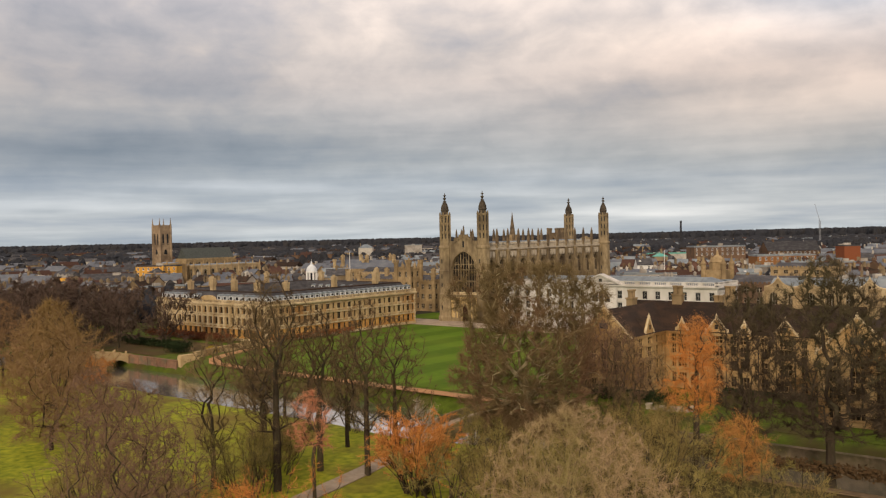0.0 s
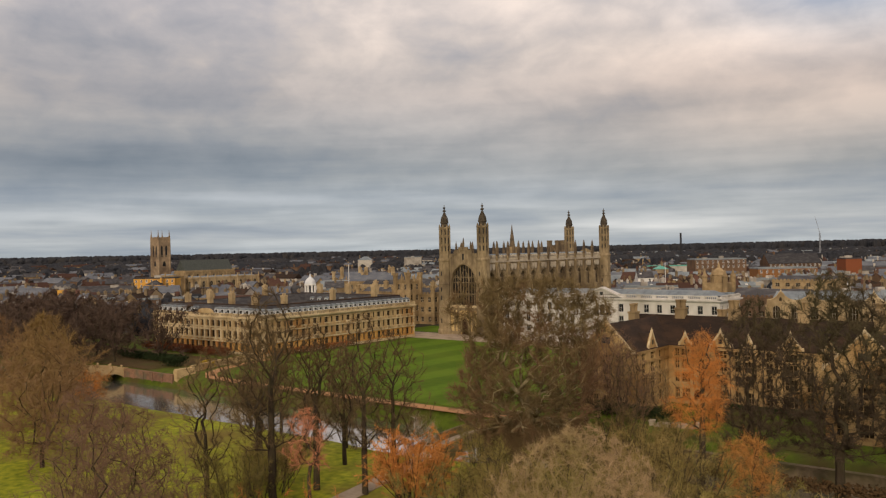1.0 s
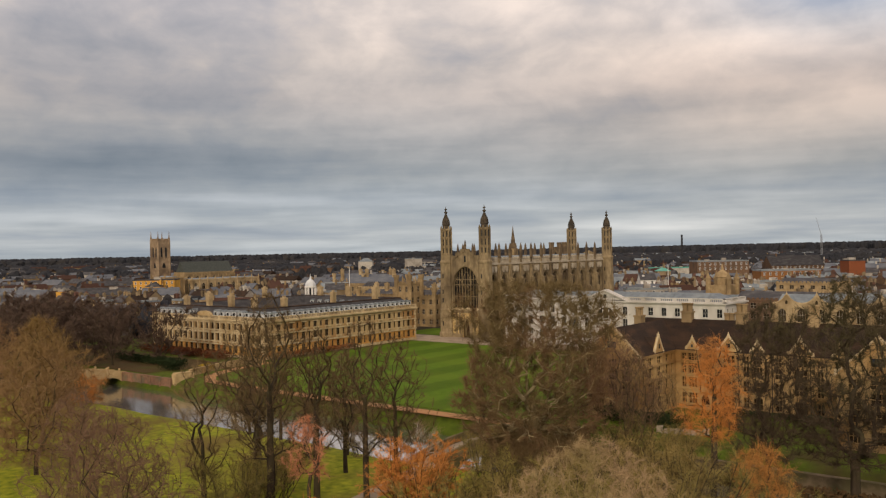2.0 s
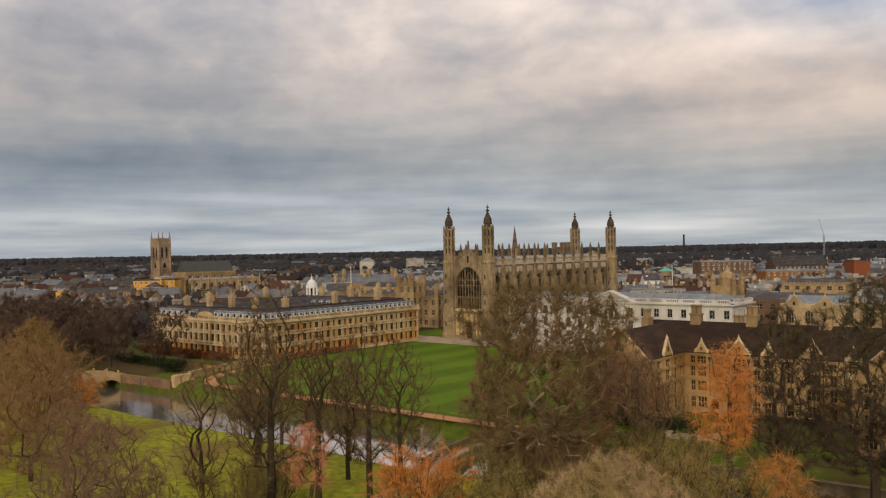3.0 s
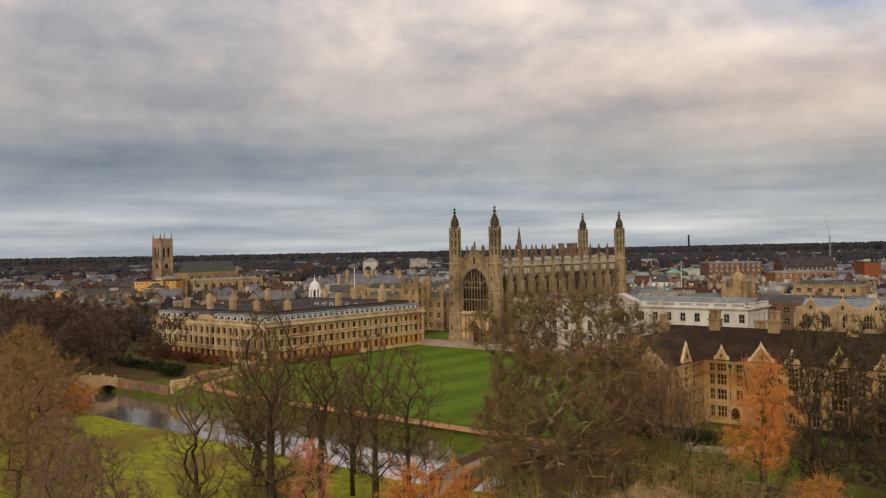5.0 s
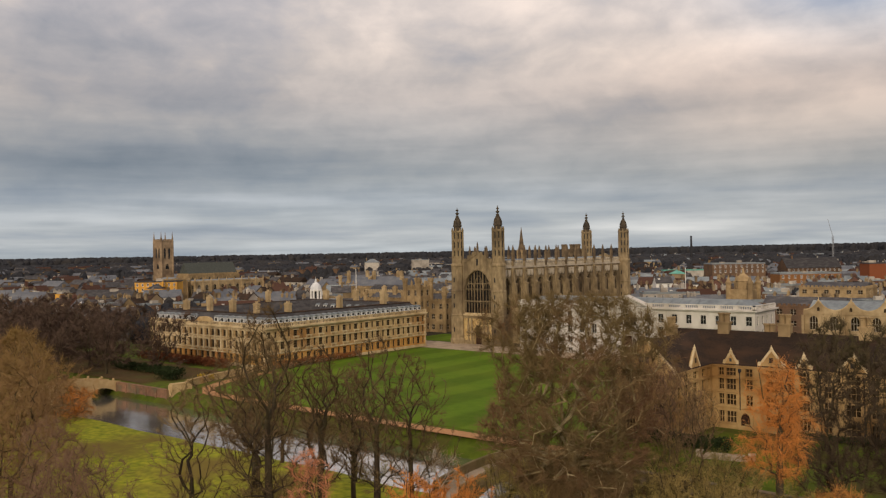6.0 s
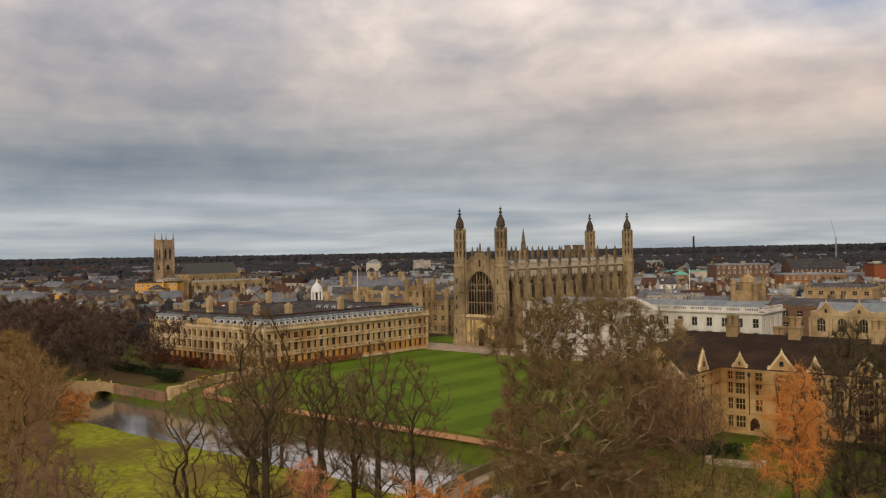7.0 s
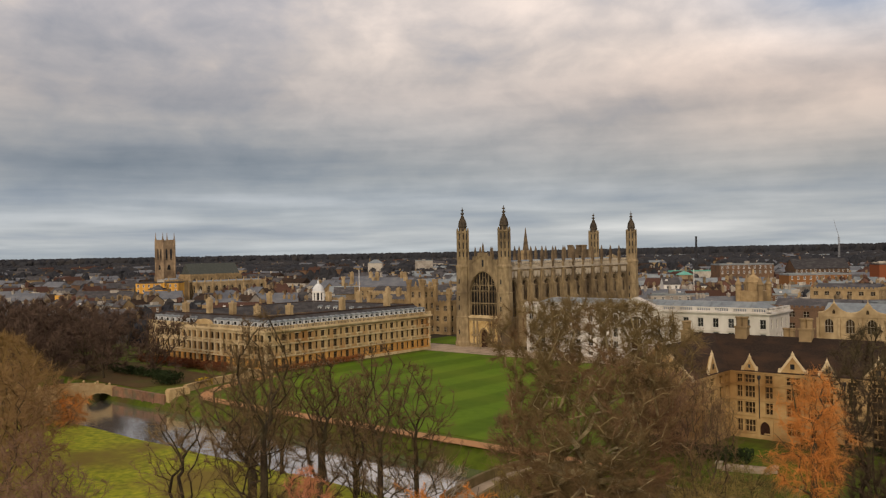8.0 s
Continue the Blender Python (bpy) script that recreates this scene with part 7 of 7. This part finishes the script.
grove(F2, "beech_tree", "tawny leafless beech tree with a broad twiggy crown", [(57, -176, 0, 1.0, 1.0), (42.5, -168, 70, 1.1, 1.05), (25, -160, 160, 1.05, 1.0), (6, -151, 250, 1.0, 0.95), (32, -182, 20, 0.95, 1.0), (-14, -152, 110, 1.0, 1.0), (72, -198, 200, 0.85, 1.0), (-40, -150, 300, 1.0, 1.0)], "tawny trees")
G2 = bare_tree(27, 17, 0.3, 0.15, 18, 0.36, 0.8, 0.1, twig=mat("dark_wood_twig", (0.115, 0.078, 0.06), (0.08, 0.055, 0.043), 0.3), dense=0.8, fork=4, fuzz=1.3, tw=0.15, twl=1.6, low=3, bends=1, sub=4, subsub=3)
rnd = random.Random(5)
wood_spots = [(-34 - 9 * i + rnd.uniform(-3, 3), -100 - 11 * (i % 3) + rnd.uniform(-4, 4), rnd.uniform(0, 360), rnd.uniform(0.85, 1.08), 1.0) for i in range(12)]
wood_spots += [(-28 - 10 * i + rnd.uniform(-3, 3), -126 + 4 * (i % 2) + rnd.uniform(-3, 3), rnd.uniform(0, 360), rnd.uniform(0.8, 1.0), 1.0) for i in range(1, 7)]
wood_spots += [(-74 - 10 * i + rnd.uniform(-3, 3), -92 - 9 * (i % 2), rnd.uniform(0, 360), rnd.uniform(0.95, 1.15), 1.0) for i in range(8)]
wood_spots += [(-76 - 12 * i + rnd.uniform(-3, 3), -70 - 16 * (i % 2) + rnd.uniform(-4, 4), rnd.uniform(0, 360), rnd.uniform(0.85, 1.05), 1.0) for i in range(6)]
grove(G2, "garden_tree", "dark leafless tree in the college garden beyond the bridge", wood_spots, "garden trees", 0)
grove(D, "small_elm", "small leafless tree with a spreading crown by the path", [(120.3, -100, 30, 0.58, 1.0), (66, -143, 80, 0.5, 1.0), (131.4, -132.4, 200, 0.62, 1.62)], "small trees", -0.8)
plant(bare_tree(31, 7, 0.6, 0.25, 16, 0.5, 1.0, -0.02, twig=TWIG, fork=4, wob=0.3), "hawthorn_tree", "small gnarled dark hawthorn tree beside the gravel path", 91.8, -112.8, -0.3)
plant(grown_tree(32, 13.6, 2.8, 0.5, DOME, 0.4, 0.0, 170, 0.25, 0.16, -0.05, 0.016, None, mat("russet_twig", (0.60, 0.27, 0.15), (0.46, 0.19, 0.10), 0.5), 3800, 0.024, (0.3, 1.0), 1.4), "cherry_tree", "small russet-twigged leafless tree on the river meadow", 111.5, -171.5, -1.2, 40)
plant(bare_tree(33, 5.5, 0.5, 0.12, 14, 0.5, 0.9, 0.0, bark=mat("bleached_bark", (0.55, 0.50, 0.44), (0.42, 0.38, 0.33), 2.0), twig=TWIG_PALE, fork=3, dense=0.3), "dead_tree", "small bleached dead tree by the river", 99, -137.8, -1.3, 0, 1.2)

# willows
plant(bush_plant(41, 11.6, 3.0, 46, 24000, WILLOW, 0.05, 0.65), "willow_tree", "bright orange coppiced willow on the meadow", 118.4, -161, -1.2, 0, group="orange willows")
plant(grown_tree(42, 21.6, 3.5, 0.44, TALL, 0.38, 0.75, 300, 0.25, 0.18, 0.1, 0.017, None, WILLOW, 9500, 0.027, (0.5, 1.7), 1.2, 0.42, 3, 0.05, 0.03, 0.75), "willow_tree", "tall orange weeping willow on the river bank", 145.0, -140.5, -1.2, 60, group="orange willows")
OCHRE_SHOOT = mat("ochre_willow_shoot", (0.52, 0.255, 0.075), (0.40, 0.19, 0.055), 0.5)
plant(grown_tree(43, 10.7, 3.1, 0.36, DOME, 0.3, 0.0, 200, 0.25, 0.15, 0.05, 0.022, None, OCHRE_SHOOT, 5500, 0.027, (0.5, 1.5), 1.3, 0.3, 2, 0.04, 0.0, 0.5), "willow_tree", "small ochre-orange willow at the water's edge", 152.0, -144.5, -1.2, 130, group="orange willows")
plant(grown_tree(44, 6.5, 4.8, 0.1, DOME, 0.2, 0.0, 70, 0.25, 0.15, 0.05, 0.024, None, WILLOW, 5000, 0.06, (0.5, 1.6), 1.3, 0.3, 2, 0.05), "willow_tree", "low orange willow drooping over the river", 3.5, -139.5, -1.4, 200, group="orange willows")
plant(bush_plant(45, 11.0, 6.0, 34, 11000, WILLOW, 0.028), "willow_tree", "bright orange willow among the meadow trees", 123.2, -188.8, -1.2, 250, group="orange willows")

# pale and olive thickets
plant(grown_tree(51, 18.4, 9.4, 0.12, DOME, 0.12, 0.0, 2200, 0.16, 0.2, -0.03, 0.012, None, TWIG_PALE, 58000, 0.018, (0.25, 0.8), 1.5, 0.0, 1, 0.05, 0.0, 0.35), "birch_tree", "pale fluffy leafless tree with a rounded dense crown", 154.5, -184, -1.2, 20)
O1 = bush_plant(52, 9.0, 6.5, 26, 9500, TWIG_OLIVE, 0.034, 0.8)
O2 = bush_plant(53, 8.0, 5.5, 22, 7500, TWIG_OLIVE, 0.034, 0.8)
grove(O1, "thicket_bush", "olive-brown leafless thicket on the meadow", [(137, -161, 0, 1.35, 1.05), (147, -155, 80, 1.3, 1.05), (160, -160, 150, 1.2, 1.0), (168, -168, 300, 1.2, 1.0), (133, -130.5, 40, 1.05, 1.0), (117, -134, 120, 0.85, 1.0), (146, -129.5, 200, 0.8, 0.9), (140, -143, 10, 1.2, 1.1), (126, -147, 70, 1.0, 0.9), (137, -150, 250, 1.1, 1.0), (97, -166, 130, 1.0, 1.0), (92, -160, 20, 0.8, 0.95), (101.5, -174, 260, 0.95, 1.05)], "olive thickets", -1.2, "bush")
grove(O2, "scrub_bush", "low olive leafless scrub on the meadow", [(130.5, -158, 0, 1.2, 1.0), (123, -160.5, 90, 1.1, 1.0), (150, -168, 260, 1.4, 1.0), (141, -171, 30, 1.4, 1.0), (124, -131, 60, 0.95, 1.0), (109.5, -137.5, 150, 0.85, 1.0), (114.5, -136.5, 20, 0.95, 1.0), (119, -112.5, 210, 0.75, 0.9), (112, -113, 330, 0.6, 0.9), (127, -111, 250, 0.6, 0.9), (88, -140, 20, 0.55, 0.8), (95, -191, 300, 1.1, 1.0)], "olive thickets", -1.2, "bush")
